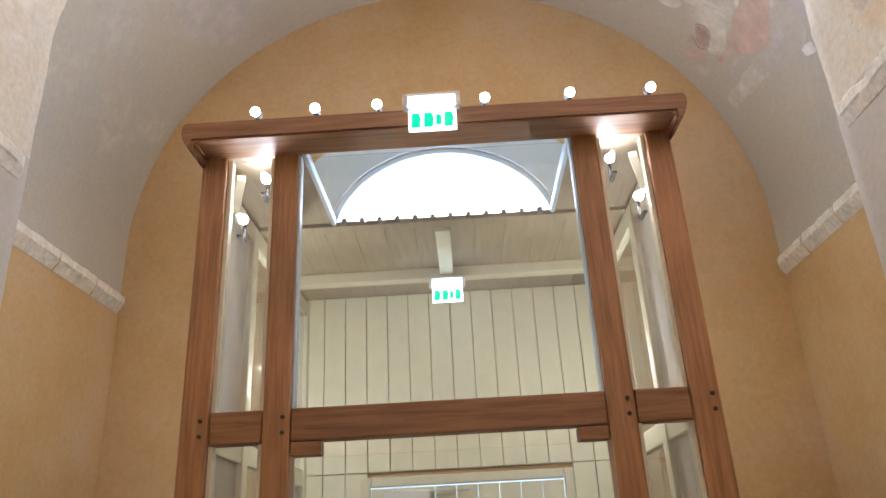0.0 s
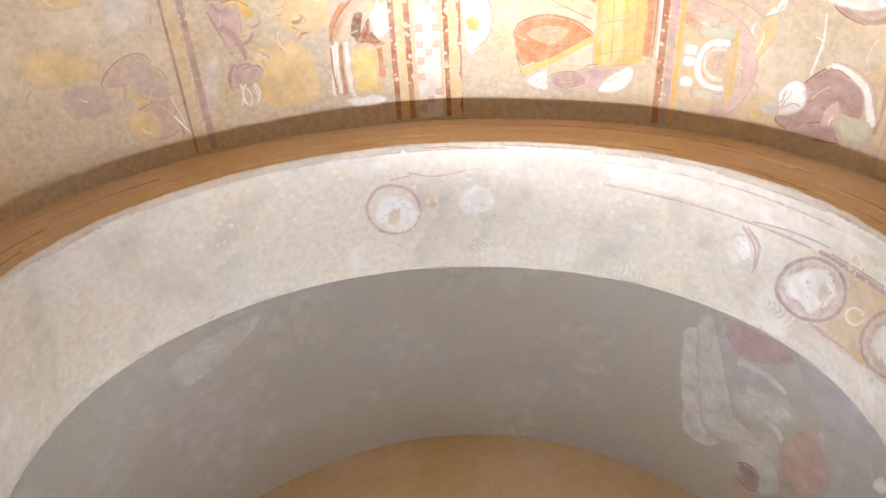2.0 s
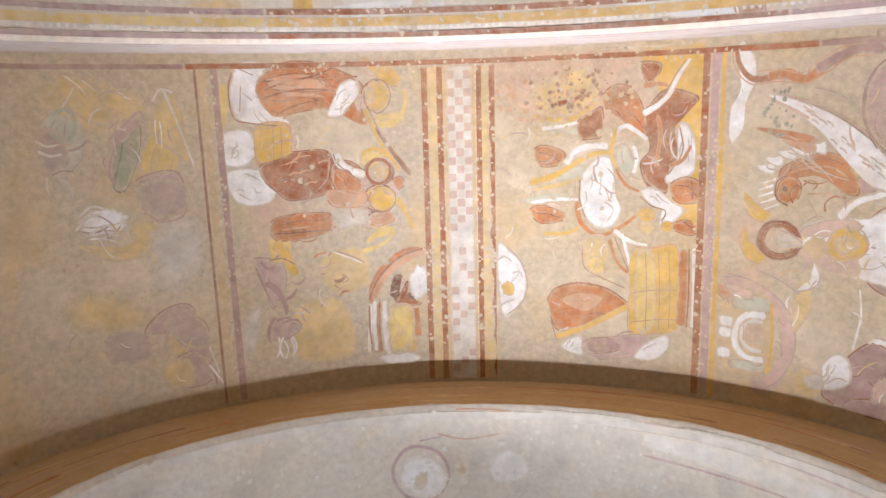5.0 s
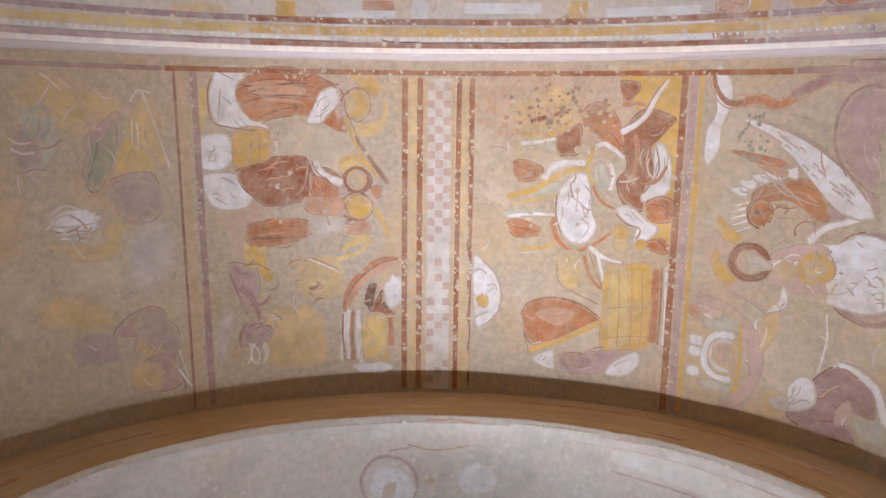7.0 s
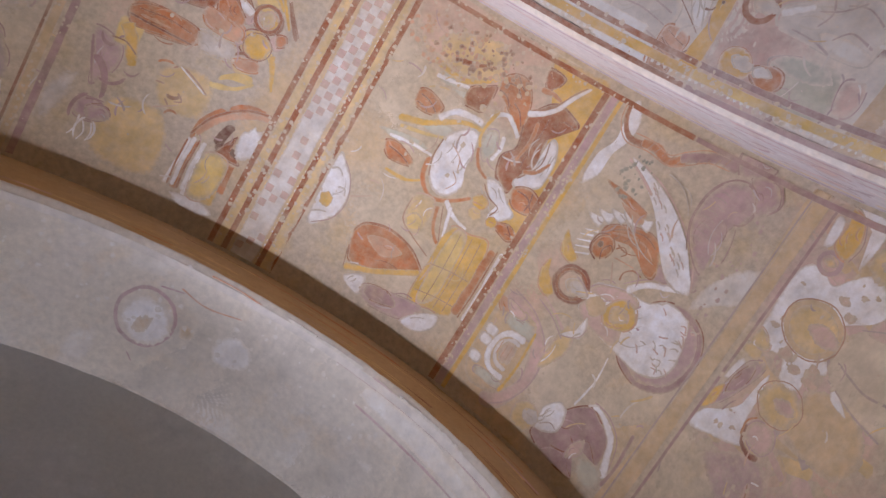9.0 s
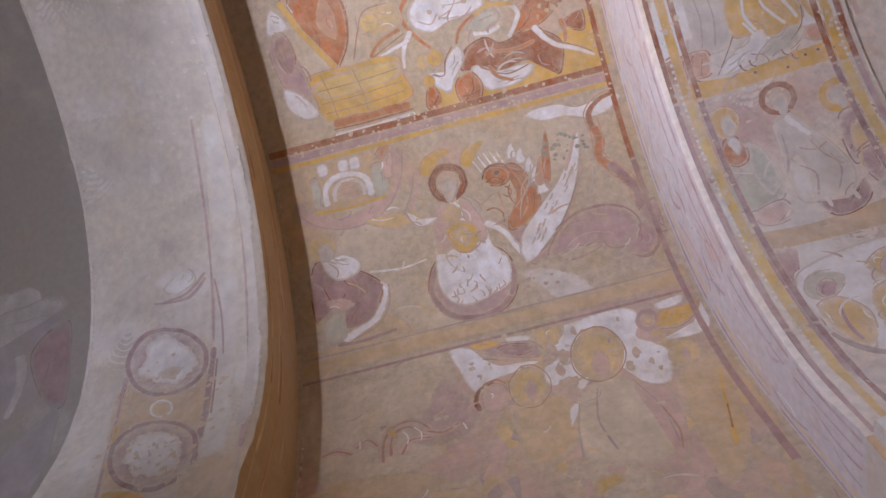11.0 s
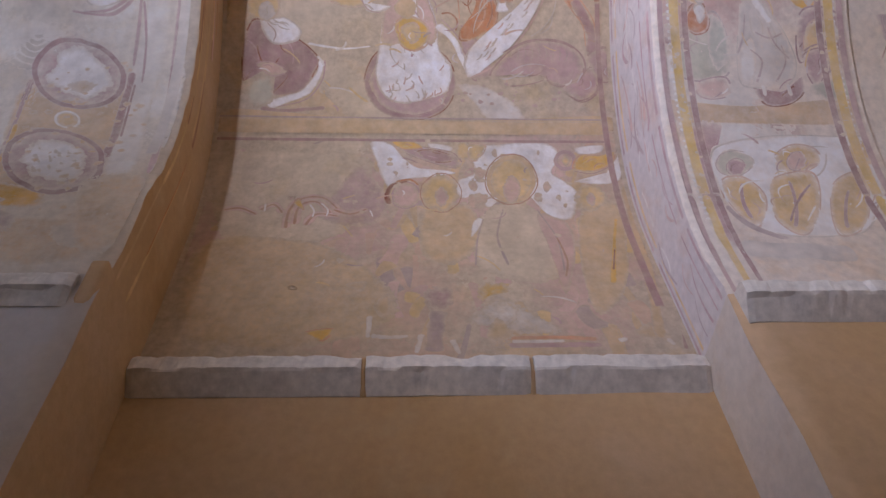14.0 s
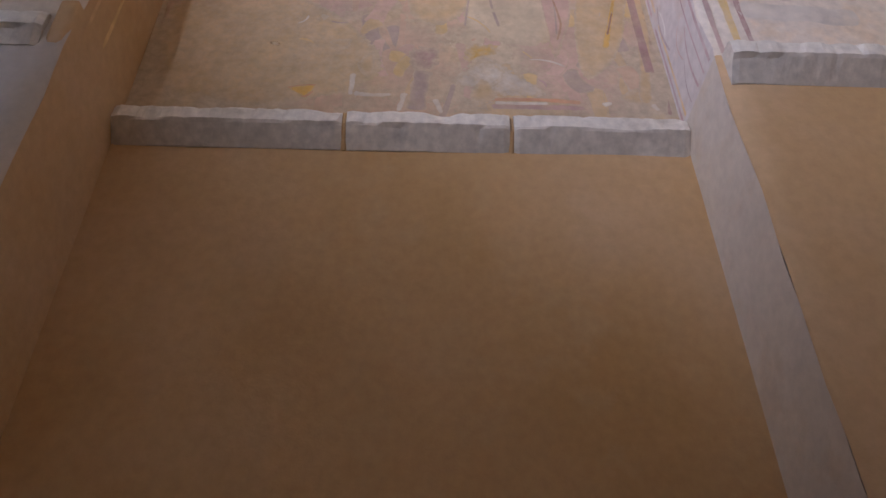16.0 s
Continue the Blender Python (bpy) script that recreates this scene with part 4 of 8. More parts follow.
ring("halo", "mauve", -1.839, 3.481, 0.1389, 0.1163, -180, 0.62, 0, 360)
oval("shape", "pink", -1.846, 3.481, 0.07935, 0.07096, 178)
stroke("robe", "mauve", -1.937, 3.588, -1.645, 3.475, 0.01953, 0.09765, 0.05859)
stroke("sword", "white", -1.72, 2.913, -1.603, 3.345, 0.04675, 0.0167, 0.02004)
stroke("sword", "white", -1.8, 2.991, -1.696, 2.897, 0.01825, 0.01825, 0.01216)
oval("robe", "white", -1.751, 3.022, 0.1076, 0.03863, 100)
stroke("robe", "pale_ochre", -1.745, 3.022, -1.662, 3.246, 0.06007, 0.04005, 0)
oval("cloud", "white", -2.169, 3.617, 0.1618, 0.08143, -180)
stroke("fold", "mauve", -2.318, 3.65, -2.121, 3.622, 0.01247, 0.009354, 0.03118)
stroke("fold", "mauve", -2.245, 3.564, -2.094, 3.688, 0.009533, 0.009533, -0.02542)
stroke("fold", "mauve", -2.195, 3.71, -2.074, 3.642, 0.009586, 0.009586, 0.01917)
stroke("cloud", "pale_ochre", -2.342, 3.725, -1.955, 3.799, 0.02541, 0.0826, 0.02541)
oval("cloud", "pale_ochre", -1.945, 3.685, 0.09938, 0.08115, -175)
stroke("curl", "mauve", -2.443, 3.339, -2.301, 3.332, 0.008852, 0.008852, -0.0177)
stroke("fold", "mauve", -2.335, 3.211, -2.204, 3.155, 0.01747, 0.01165, 0.01747)
stroke("beast", "mauve", -1.93, 4.325, -1.833, 4.184, 0.01419, 0.02837, -0.04256)
stroke("beast", "mauve", -1.833, 4.184, -1.637, 4.371, 0.02696, 0.01011, -0.04717)
oval("beast", "pale_ochre", -1.779, 4.385, 0.09888, 0.09004, 77)
stroke("beast", "mauve", -1.893, 4.507, -1.577, 4.525, 0.02867, 0.05018, 0.02867)
stroke("beast", "mauve", -1.682, 4.508, -1.588, 4.707, 0.03422, 0.01369, -0.02738)
oval("ground", "pale_ochre", -2.236, 4.139, 0.3015, 0.1285, -165)
stroke("edge", "white", -1.68, 4.472, -1.535, 4.716, 0.01369, 0.01369, 0)
oval("ground", "pale_grey", -1.739, 3.836, 0.3022, 0.2044, 104)
field("wing", "light_mauve", (-2.096, 3.179), (-1.906, 3.022), (-1.865, 3.065), (-2.043, 3.199))
field("robe", "light_mauve", (-1.958, 3.401), (-1.717, 3.361), (-1.675, 3.520), (-1.819, 3.643), (-1.944, 3.555))
field("robe", "pale_ochre", (-1.854, 3.100), (-1.683, 2.900), (-1.607, 3.312), (-1.685, 3.284))
field("cloud", "pale_ochre", (-2.329, 3.727), (-2.102, 3.803), (-1.903, 3.692), (-1.934, 3.827), (-2.158, 3.844))
field("beast", "light_mauve", (-2.007, 4.298), (-1.888, 4.180), (-1.721, 4.161), (-1.647, 4.298), (-1.602, 4.539), (-1.698, 4.534), (-1.818, 4.343))
field("beast", "light_mauve", (-1.887, 4.518), (-1.686, 4.464), (-1.610, 4.655), (-1.786, 4.681))
field("cloud", "pale_ochre", (-2.360, 2.816), (-2.141, 2.859), (-2.033, 3.049), (-2.113, 3.097), (-2.279, 3.001))
field("robe", "wash_mauve", (-2.476, 3.092), (-2.355, 3.108), (-2.328, 3.286), (-2.470, 3.308))
field("cloud", "pale_ochre", (-2.120, 2.933), (-1.928, 2.900), (-1.842, 3.022), (-2.006, 3.068))
field("beast", "wash_mauve", (-2.249, 4.268), (-2.012, 4.277), (-1.976, 4.456), (-2.232, 4.439))
brush("line", "light_mauve", 0.022, 0.014, (-2.091, 3.171), (-1.980, 3.084), (-1.891, 3.019), (-1.869, 3.069))
brush("line", "light_mauve", 0.022, 0.014, (-2.071, 3.417), (-2.106, 3.340), (-2.041, 3.192), (-1.928, 3.094))
brush("line", "light_mauve", 0.022, 0.014, (-1.960, 3.480), (-1.882, 3.427), (-1.798, 3.457), (-1.777, 3.543))
brush("line", "light_mauve", 0.022, 0.014, (-1.940, 3.554), (-1.839, 3.646), (-1.702, 3.634), (-1.653, 3.550))
brush("line", "light_mauve", 0.022, 0.014, (-1.874, 3.401), (-1.742, 3.434), (-1.665, 3.491))
brush("line", "light_mauve", 0.022, 0.014, (-1.915, 4.486), (-1.863, 4.324), (-1.770, 4.196), (-1.686, 4.213))
brush("line", "light_mauve", 0.022, 0.014, (-1.768, 4.168), (-1.853, 4.185), (-1.887, 4.264))
brush("line", "light_mauve", 0.022, 0.014, (-1.740, 4.575), (-1.675, 4.469), (-1.605, 4.539))
brush("line", "light_mauve", 0.022, 0.014, (-1.861, 4.296), (-1.758, 4.427), (-1.617, 4.460))
brush("line", "light_mauve", 0.022, 0.014, (-1.768, 4.570), (-1.715, 4.463), (-1.737, 4.367))
brush("line", "wash_white", 0.02, 0.012, (-1.740, 2.893), (-1.688, 3.044), (-1.640, 3.200), (-1.596, 3.349))
brush("line", "wash_white", 0.02, 0.012, (-1.809, 2.969), (-1.756, 2.898), (-1.679, 2.922))
brush("line", "wash_white", 0.02, 0.012, (-2.345, 3.648), (-2.260, 3.581), (-2.180, 3.572))
brush("line", "wash_white", 0.02, 0.012, (-2.269, 3.681), (-2.186, 3.638), (-2.118, 3.644))
brush("line", "wash_white", 0.02, 0.012, (-2.220, 3.717), (-2.139, 3.694), (-2.086, 3.699))
brush("line", "wash_white", 0.02, 0.012, (-2.310, 3.567), (-2.228, 3.523), (-2.152, 3.549))
brush("line", "wash_white", 0.02, 0.012, (-1.692, 4.293), (-1.616, 4.449), (-1.564, 4.635))
brush("line", "wash_white", 0.02, 0.012, (-2.508, 3.148), (-2.447, 3.182), (-2.372, 3.175))
brush("line", "wash_white", 0.02, 0.012, (-2.500, 3.204), (-2.428, 3.235), (-2.362, 3.227))
field("beast", "wash_mauve", (-1.887, 4.264), (-1.769, 4.180), (-1.645, 4.270), (-1.599, 4.451), (-1.758, 4.427))
field("beast", "pale_ochre", (-1.936, 4.539), (-1.847, 4.487), (-1.736, 4.517), (-1.729, 4.666), (-1.889, 4.664))
field("robe", "wash_mauve", (-1.981, 3.474), (-1.874, 3.401), (-1.661, 3.437), (-1.653, 3.561), (-1.785, 3.644), (-1.926, 3.586))
brush("ring", "wash_green", 0.03, 0.03, (-2.405, 3.020), (-2.303, 2.996), (-2.267, 3.091), (-2.345, 3.161), (-2.414, 3.101))
scene_is("angel_scene", BAY)
field("beast", "light_mauve", (-1.284, 3.934), (-1.112, 3.975), (-1.090, 4.122), (-1.186, 4.264), (-1.235, 4.081))
field("beast", "light_mauve", (-1.219, 4.350), (-1.013, 4.339), (-1.046, 4.457), (-1.196, 4.472))
field("ground", "pale_ochre", (-1.061, 4.290), (-0.732, 4.239), (-0.668, 4.626), (-1.039, 4.633))
field("ground", "pale_ochre", (-0.869, 3.971), (-0.579, 3.909), (-0.548, 4.172), (-0.804, 4.197))
field("ground", "pale_yellow", (-1.443, 2.884), (-1.349, 2.870), (-1.378, 3.130), (-1.458, 3.129))
field("robe", "white", (-1.304, 2.776), (-1.196, 2.741), (-1.117, 2.785), (-1.189, 2.880), (-1.168, 2.998), (-1.099, 3.055), (-0.992, 3.119), (-1.133, 3.128), (-1.295, 3.101), (-1.348, 2.973))
field("robe", "terracotta", (-1.119, 2.817), (-1.005, 2.756), (-0.842, 2.753), (-0.676, 2.804), (-0.553, 2.873), (-0.513, 2.968), (-0.502, 3.133), (-0.573, 3.133), (-0.714, 3.051), (-0.852, 3.038), (-0.990, 3.065), (-1.100, 3.065), (-1.192, 2.946), (-1.178, 2.854))
field("fold", "light_terra", (-1.121, 2.853), (-0.953, 2.821), (-0.790, 2.849), (-0.765, 2.902), (-0.876, 2.937), (-1.039, 2.931))
field("sleeve", "white", (-0.711, 2.969), (-0.664, 2.888), (-0.567, 2.863), (-0.555, 2.954), (-0.612, 3.023), (-0.683, 3.092), (-0.763, 3.078))
field("wing", "ochre", (-0.536, 2.735), (-0.427, 2.774), (-0.316, 2.843), (-0.303, 2.912), (-0.387, 2.899), (-0.483, 2.815))
field("wing", "pale_yellow", (-0.459, 3.078), (-0.291, 3.063), (-0.277, 3.133), (-0.376, 3.161), (-0.488, 3.119))
field("cloth", "ochre", (-1.208, 3.131), (-1.006, 3.119), (-0.999, 3.272), (-1.030, 3.354), (-1.213, 3.353))
field("cloud", "white", (-1.449, 3.195), (-1.351, 3.143), (-1.244, 3.157), (-1.209, 3.269), (-1.282, 3.362), (-1.417, 3.344))
field("cloud", "white", (-1.420, 3.398), (-1.282, 3.375), (-1.174, 3.405), (-1.099, 3.504), (-1.137, 3.586), (-1.267, 3.608), (-1.375, 3.562))
field("robe", "dark_terra", (-1.199, 3.364), (-1.055, 3.298), (-0.860, 3.287), (-0.722, 3.345), (-0.755, 3.527), (-0.870, 3.581), (-1.039, 3.576), (-1.177, 3.460))
field("cloak", "dark_terra", (-0.737, 3.372), (-0.634, 3.360), (-0.537, 3.446), (-0.553, 3.531), (-0.695, 3.543), (-0.757, 3.471))
field("sash", "white", (-0.747, 3.261), (-0.707, 3.331), (-0.635, 3.402), (-0.536, 3.431), (-0.552, 3.481), (-0.665, 3.451), (-0.736, 3.365))
field("robe", "light_terra", (-0.777, 3.541), (-0.553, 3.545), (-0.541, 3.661), (-0.698, 3.657), (-0.771, 3.598))
field("sleeve", "white", (-0.763, 3.667), (-0.556, 3.672), (-0.554, 3.766), (-0.702, 3.784), (-0.761, 3.731))
field("robe", "terracotta", (-1.161, 3.715), (-0.986, 3.670), (-0.760, 3.699), (-0.763, 3.789), (-0.964, 3.839), (-1.121, 3.845))
stroke("fold", "dark_red", -1.171, 2.857, -0.6923, 2.784, 0.01313, 0.01313, 0.0394)
stroke("fold", "dark_red", -1.16, 2.972, -0.6965, 2.935, 0.01334, 0.01334, -0.03335)
stroke("fold", "dark_red", -1.08, 3.071, -0.8016, 2.987, 0.01334, 0.01, -0.02)
stroke("fold", "dark_red", -1.141, 2.922, -0.7458, 2.851, 0.009895, 0.009895, -0.02639)
oval("halo", "ochre", -0.454, 2.967, 0.09646, 0.09368, 117)
ring("halo", "dark_red", -0.454, 2.967, 0.09646, 0.09368, 117, 0.9, 0, 360)
oval("shape", "pink", -0.5454, 3.006, 0.05513, 0.04159, 104)
stroke("trumpet", "brown", -0.553, 3.037, -0.2551, 3.469, 0.01776, 0.03196, 0)
oval("halo", "pale_yellow", -0.4959, 3.35, 0.07798, 0.06361, 179)
ring("halo", "brown", -0.4548, 3.439, 0.09974, 0.08914, 179, 0.72, 0, 360)
oval("halo", "ochre", -0.4476, 3.439, 0.06057, 0.05349, 179)
oval("halo", "ochre", -0.4575, 3.604, 0.104, 0.094, 180)
ring("halo", "dark_red", -0.4575, 3.604, 0.104, 0.094, 180, 0.9, 0, 360)
oval("shape", "pink", -0.548, 3.474, 0.04992, 0.04268, 92)
oval("shape", "pink", -0.5579, 3.61, 0.05047, 0.04292, 92)
oval("shape", "pink", -0.3488, 3.53, 0.05045, 0.04301, 91)
ring("halo", "brown", -0.4672, 3.757, 0.09744, 0.08786, -179, 0.75, -180, -360)
oval("halo", "pale_ochre", -0.4672, 3.757, 0.06857, 0.05857, -179)
oval("robe", "dark_red", -1.111, 3.778, 0.07046, 0.04968, -177)
stroke("fold", "terracotta", -0.7737, 3.793, -0.5689, 3.791, 0.01458, 0.01458, -0.05102)
stroke("wing", "pale_yellow", -0.3749, 3.602, -0.2506, 3.823, 0.05079, 0.01451, -0.02177)
stroke("wing", "pale_yellow", -0.5601, 3.891, -0.3596, 3.821, 0.02952, 0.08118, -0.02952)
bar("cloth", "pale_yellow", -1.112, 3.813, -1.102, 3.975, 0.1556, 0.1415, 0)
stroke("beast", "mauve", -1.242, 3.948, -1.138, 3.991, 0.01777, 0.02843, 0.03553)
stroke("beast", "mauve", -1.154, 3.954, -1.048, 3.961, 0.02162, 0.01802, -0.03604)
stroke("beast", "mauve", -1.232, 4.092, -1.099, 4.324, 0.05661, 0.02831, -0.04246)
stroke("beast", "mauve", -1.166, 4.207, -1.019, 4.145, 0.01484, 0.02968, 0.0371)
stroke("curl", "mauve", -1.054, 4.106, -0.9627, 4.076, 0.01477, 0.01108, 0.02954)
oval("beast", "mauve", -1.084, 4.401, 0.07883, 0.05306, 166)
stroke("beast", "brown", -1.14, 4.433, -1.03, 4.406, 0.02277, 0.01139, 0.02277)
stroke("beast", "mauve", -1.171, 4.318, -1.215, 4.499, 0.02925, 0.02194, 0.02925)
stroke("tail", "white", -1.123, 4.453, -1.14, 4.603, 0.0183, 0.01098, 0.02928)
stroke("tail", "white", -1.086, 4.457, -1.074, 4.591, 0.01811, 0.01087, -0.02897)
oval("ground", "pale_grey", -1.337, 4.41, 0.2173, 0.07999, 104)
stroke("fold", "terracotta", -0.9049, 3.969, -0.814, 3.937, 0.01468, 0.01468, -0.01468)
stroke("fold", "brown", -0.7835, 4.123, -0.699, 4.09, 0.02993, 0.01871, 0.01871)
stroke("fold", "terracotta", -0.7504, 4.238, -0.6764, 4.204, 0.01892, 0.01892, -0.0227)
stroke("fold", "white", -0.7778, 3.931, -0.5809, 4.02, 0.01101, 0.01101, 0)
stroke("arch", "terracotta", -0.5428, 4.305, -0.4172, 4.044, 0.02971, 0.05942, -0.04457)
stroke("arch", "terracotta", -0.4172, 4.044, -0.1931, 3.961, 0.05996, 0.07494, -0.02998)
stroke("arch", "brown", -0.52, 4.268, -0.2519, 3.99, 0.01498, 0.01498, -0.06742)
bar("pillar", "white", -0.5462, 4.293, -0.5714, 4.625, 0.026, 0.026, 0)
bar("pillar", "terracotta", -0.5057, 4.295, -0.5118, 4.636, 0.04085, 0.04085, 0)
bar("pillar", "white", -0.4613, 4.289, -0.4411, 4.659, 0.02972, 0.02972, 0)
bar("gate", "ochre", -0.3507, 4.311, -0.3396, 4.643, 0.1714, 0.1863, 0)
bar("pillar", "terracotta", -0.2545, 4.333, -0.2411, 4.535, 0.04472, 0.04472, 0)
stroke("beam", "dark_brown", -0.3483, 4.102, -0.3835, 4.272, 0.05174, 0.08131, 0.01478)
stroke("beam", "dark_brown", -0.402, 4.272, -0.2393, 4.275, 0.05368, 0.05368, -0.01534)
oval("wall", "white", -0.2237, 4.161, 0.1218, 0.0664, 90)
oval("ground", "white", -0.3701, 4.681, 0.1504, 0.04749, -178)
brush("fold", "dark_terra", 0.012, 0.01, (-1.154, 2.862), (-0.999, 2.827), (-0.833, 2.835), (-0.769, 2.905))
brush("fold", "dark_terra", 0.012, 0.01, (-1.112, 2.909), (-0.947, 2.929), (-0.780, 2.933))
brush("fold", "dark_terra", 0.012, 0.01, (-1.170, 2.963), (-1.033, 2.984), (-0.893, 2.966), (-0.760, 2.998))
brush("fold", "dark_terra", 0.012, 0.01, (-1.104, 3.038), (-1.008, 3.060), (-0.895, 3.021))
brush("fold", "dark_terra", 0.012, 0.01, (-1.052, 2.775), (-0.860, 2.803), (-0.667, 2.855))
brush("fold", "dark_terra", 0.012, 0.01, (-0.941, 2.752), (-0.721, 2.790), (-0.569, 2.875))
brush("fold", "dark_terra", 0.012, 0.01, (-1.037, 3.087), (-0.980, 3.060), (-0.840, 3.037))
brush("fold", "dark_terra", 0.012, 0.01, (-0.834, 2.852), (-0.734, 2.883), (-0.697, 2.959))
brush("fold", "dark_terra", 0.012, 0.01, (-0.736, 2.932), (-0.667, 2.866), (-0.554, 2.848))
brush("fold", "light_terra", 0.02, 0.012, (-1.100, 2.877), (-0.945, 2.864), (-0.807, 2.878))
brush("fold", "light_terra", 0.02, 0.012, (-1.004, 2.948), (-0.865, 2.950), (-0.776, 2.965))
brush("contour", "brown", 0.01, 0.01, (-1.320, 2.807), (-1.352, 2.912), (-1.334, 3.071), (-1.231, 3.108), (-1.061, 3.131))
brush("fold", "wash_mauve", 0.008, 0.008, (-1.297, 2.781), (-1.191, 2.831))
brush("fold", "wash_mauve", 0.008, 0.008, (-1.275, 2.885), (-1.294, 3.044))
brush("wing", "ochre", 0.05, 0.02, (-0.530, 2.765), (-0.385, 2.796), (-0.295, 2.883))
brush("wing", "pale_yellow", 0.06, 0.02, (-0.474, 3.136), (-0.346, 3.136), (-0.273, 3.028), (-0.278, 2.933))
oval("halo", "ochre", -0.443, 2.968, 0.103, 0.082, -87)
ring("halo", "brown", -0.443, 2.968, 0.106, 0.085, -87, 0.93, 0, 360)
field("shape", "pale_ochre", (-0.522, 2.930), (-0.477, 2.913), (-0.455, 2.985), (-0.507, 3.019))
brush("sword", "ochre", 0.03, 0.02, (-0.524, 3.041), (-0.447, 3.238), (-0.317, 3.434))
brush("contour", "brown", 0.008, 0.008, (-0.501, 3.041), (-0.418, 3.227), (-0.247, 3.445))
field("tower", "ochre", (-1.217, 3.157), (-1.122, 3.141), (-1.000, 3.136), (-1.013, 3.330), (-1.199, 3.349))
brush("line", "wash_terra", 0.008, 0.008, (-1.100, 3.141), (-1.109, 3.340))
brush("line", "wash_terra", 0.008, 0.008, (-1.050, 3.142), (-1.058, 3.335))
field("robe", "dark_terra", (-1.206, 3.376), (-1.075, 3.329), (-0.932, 3.286), (-0.768, 3.299), (-0.773, 3.464), (-0.885, 3.565), (-1.029, 3.589), (-1.116, 3.518))
brush("fold", "light_terra", 0.012, 0.008, (-1.032, 3.366), (-0.992, 3.350), (-0.958, 3.356))
brush("fold", "dark_red", 0.012, 0.008, (-1.069, 3.529), (-1.029, 3.513), (-0.995, 3.520))
brush("fold", "dark_red", 0.012, 0.008, (-0.991, 3.411), (-0.950, 3.395), (-0.917, 3.402))
brush("fold", "light_terra", 0.012, 0.008, (-0.957, 3.423), (-0.917, 3.407), (-0.883, 3.413))
brush("fold", "dark_red", 0.012, 0.008, (-0.995, 3.449), (-0.955, 3.433), (-0.921, 3.439))
brush("fold", "dark_red", 0.012, 0.008, (-0.989, 3.469), (-0.949, 3.453), (-0.915, 3.460))
brush("fold", "light_terra", 0.012, 0.008, (-1.057, 3.473), (-1.016, 3.457), (-0.983, 3.464))
brush("fold", "dark_red", 0.012, 0.008, (-1.104, 3.475), (-1.064, 3.460), (-1.030, 3.466))
brush("fold", "dark_red", 0.012, 0.008, (-0.832, 3.341), (-0.791, 3.324), (-0.757, 3.330))
brush("fold", "light_terra", 0.012, 0.008, (-1.023, 3.432), (-0.983, 3.416), (-0.949, 3.423))
brush("fold", "dark_red", 0.012, 0.008, (-0.976, 3.500), (-0.935, 3.484), (-0.901, 3.490))
brush("fold", "dark_red", 0.012, 0.008, (-1.081, 3.468), (-1.040, 3.452), (-1.007, 3.458))
brush("fold", "light_terra", 0.012, 0.008, (-0.927, 3.497), (-0.886, 3.481), (-0.852, 3.487))
brush("fold", "dark_red", 0.012, 0.008, (-0.855, 3.478), (-0.814, 3.462), (-0.780, 3.468))
brush("fold", "dark_red", 0.012, 0.008, (-1.086, 3.473), (-1.046, 3.457), (-1.012, 3.464))
brush("fold", "light_terra", 0.012, 0.008, (-0.835, 3.367), (-0.794, 3.350), (-0.760, 3.356))
brush("sleeve", "white", 0.055, 0.05, (-0.723, 3.311), (-0.668, 3.403), (-0.543, 3.456))
brush("contour", "brown", 0.009, 0.009, (-0.745, 3.271), (-0.708, 3.379), (-0.567, 3.496))
field("robe", "terracotta", (-0.737, 3.407), (-0.635, 3.443), (-0.556, 3.525), (-0.638, 3.588), (-0.740, 3.528))
ring("halo", "dark_terra", -0.456, 3.433, 0.087, 0.086, 138, 0.74, 0, 360)
field("shape", "pale_ochre", (-0.508, 3.439), (-0.455, 3.381), (-0.404, 3.433), (-0.451, 3.491))
brush("wing", "ochre", 0.03, 0.02, (-0.563, 3.323), (-0.471, 3.289), (-0.391, 3.353))
oval("halo", "ochre", -0.441, 3.608, 0.087, 0.082, 178)
ring("halo", "brown", -0.441, 3.608, 0.090, 0.085, 179, 0.93, 0, 360)
field("shape", "terracotta", (-0.375, 3.492), (-0.317, 3.469), (-0.294, 3.521), (-0.341, 3.556))
brush("wing", "ochre", 0.05, 0.015, (-0.342, 3.609), (-0.296, 3.704), (-0.249, 3.812))
brush("wing", "pale_yellow", 0.05, 0.015, (-0.593, 3.944), (-0.457, 3.905), (-0.356, 3.817))
field("robe", "terracotta", (-1.160, 3.744), (-1.032, 3.681), (-0.779, 3.684), (-0.771, 3.795), (-0.951, 3.823), (-1.108, 3.845), (-1.151, 3.802))
brush("fold", "dark_red", 0.014, 0.012, (-1.151, 3.790), (-0.979, 3.793), (-0.771, 3.789))
brush("fold", "dark_terra", 0.012, 0.01, (-1.115, 3.740), (-0.948, 3.719), (-0.804, 3.730))
brush("fold", "light_terra", 0.016, 0.01, (-1.093, 3.770), (-0.920, 3.760))
field("robe", "pale_grey", (-0.768, 3.684), (-0.570, 3.659), (-0.537, 3.760), (-0.718, 3.791))
field("robe", "light_terra", (-0.787, 3.539), (-0.556, 3.560), (-0.558, 3.648), (-0.755, 3.643))
field("shape", "light_terra", (-0.536, 3.742), (-0.395, 3.685), (-0.372, 3.751), (-0.478, 3.785))
brush("column", "ochre", 0.08, 0.06, (-1.139, 3.843), (-1.071, 3.946), (-1.018, 4.067))
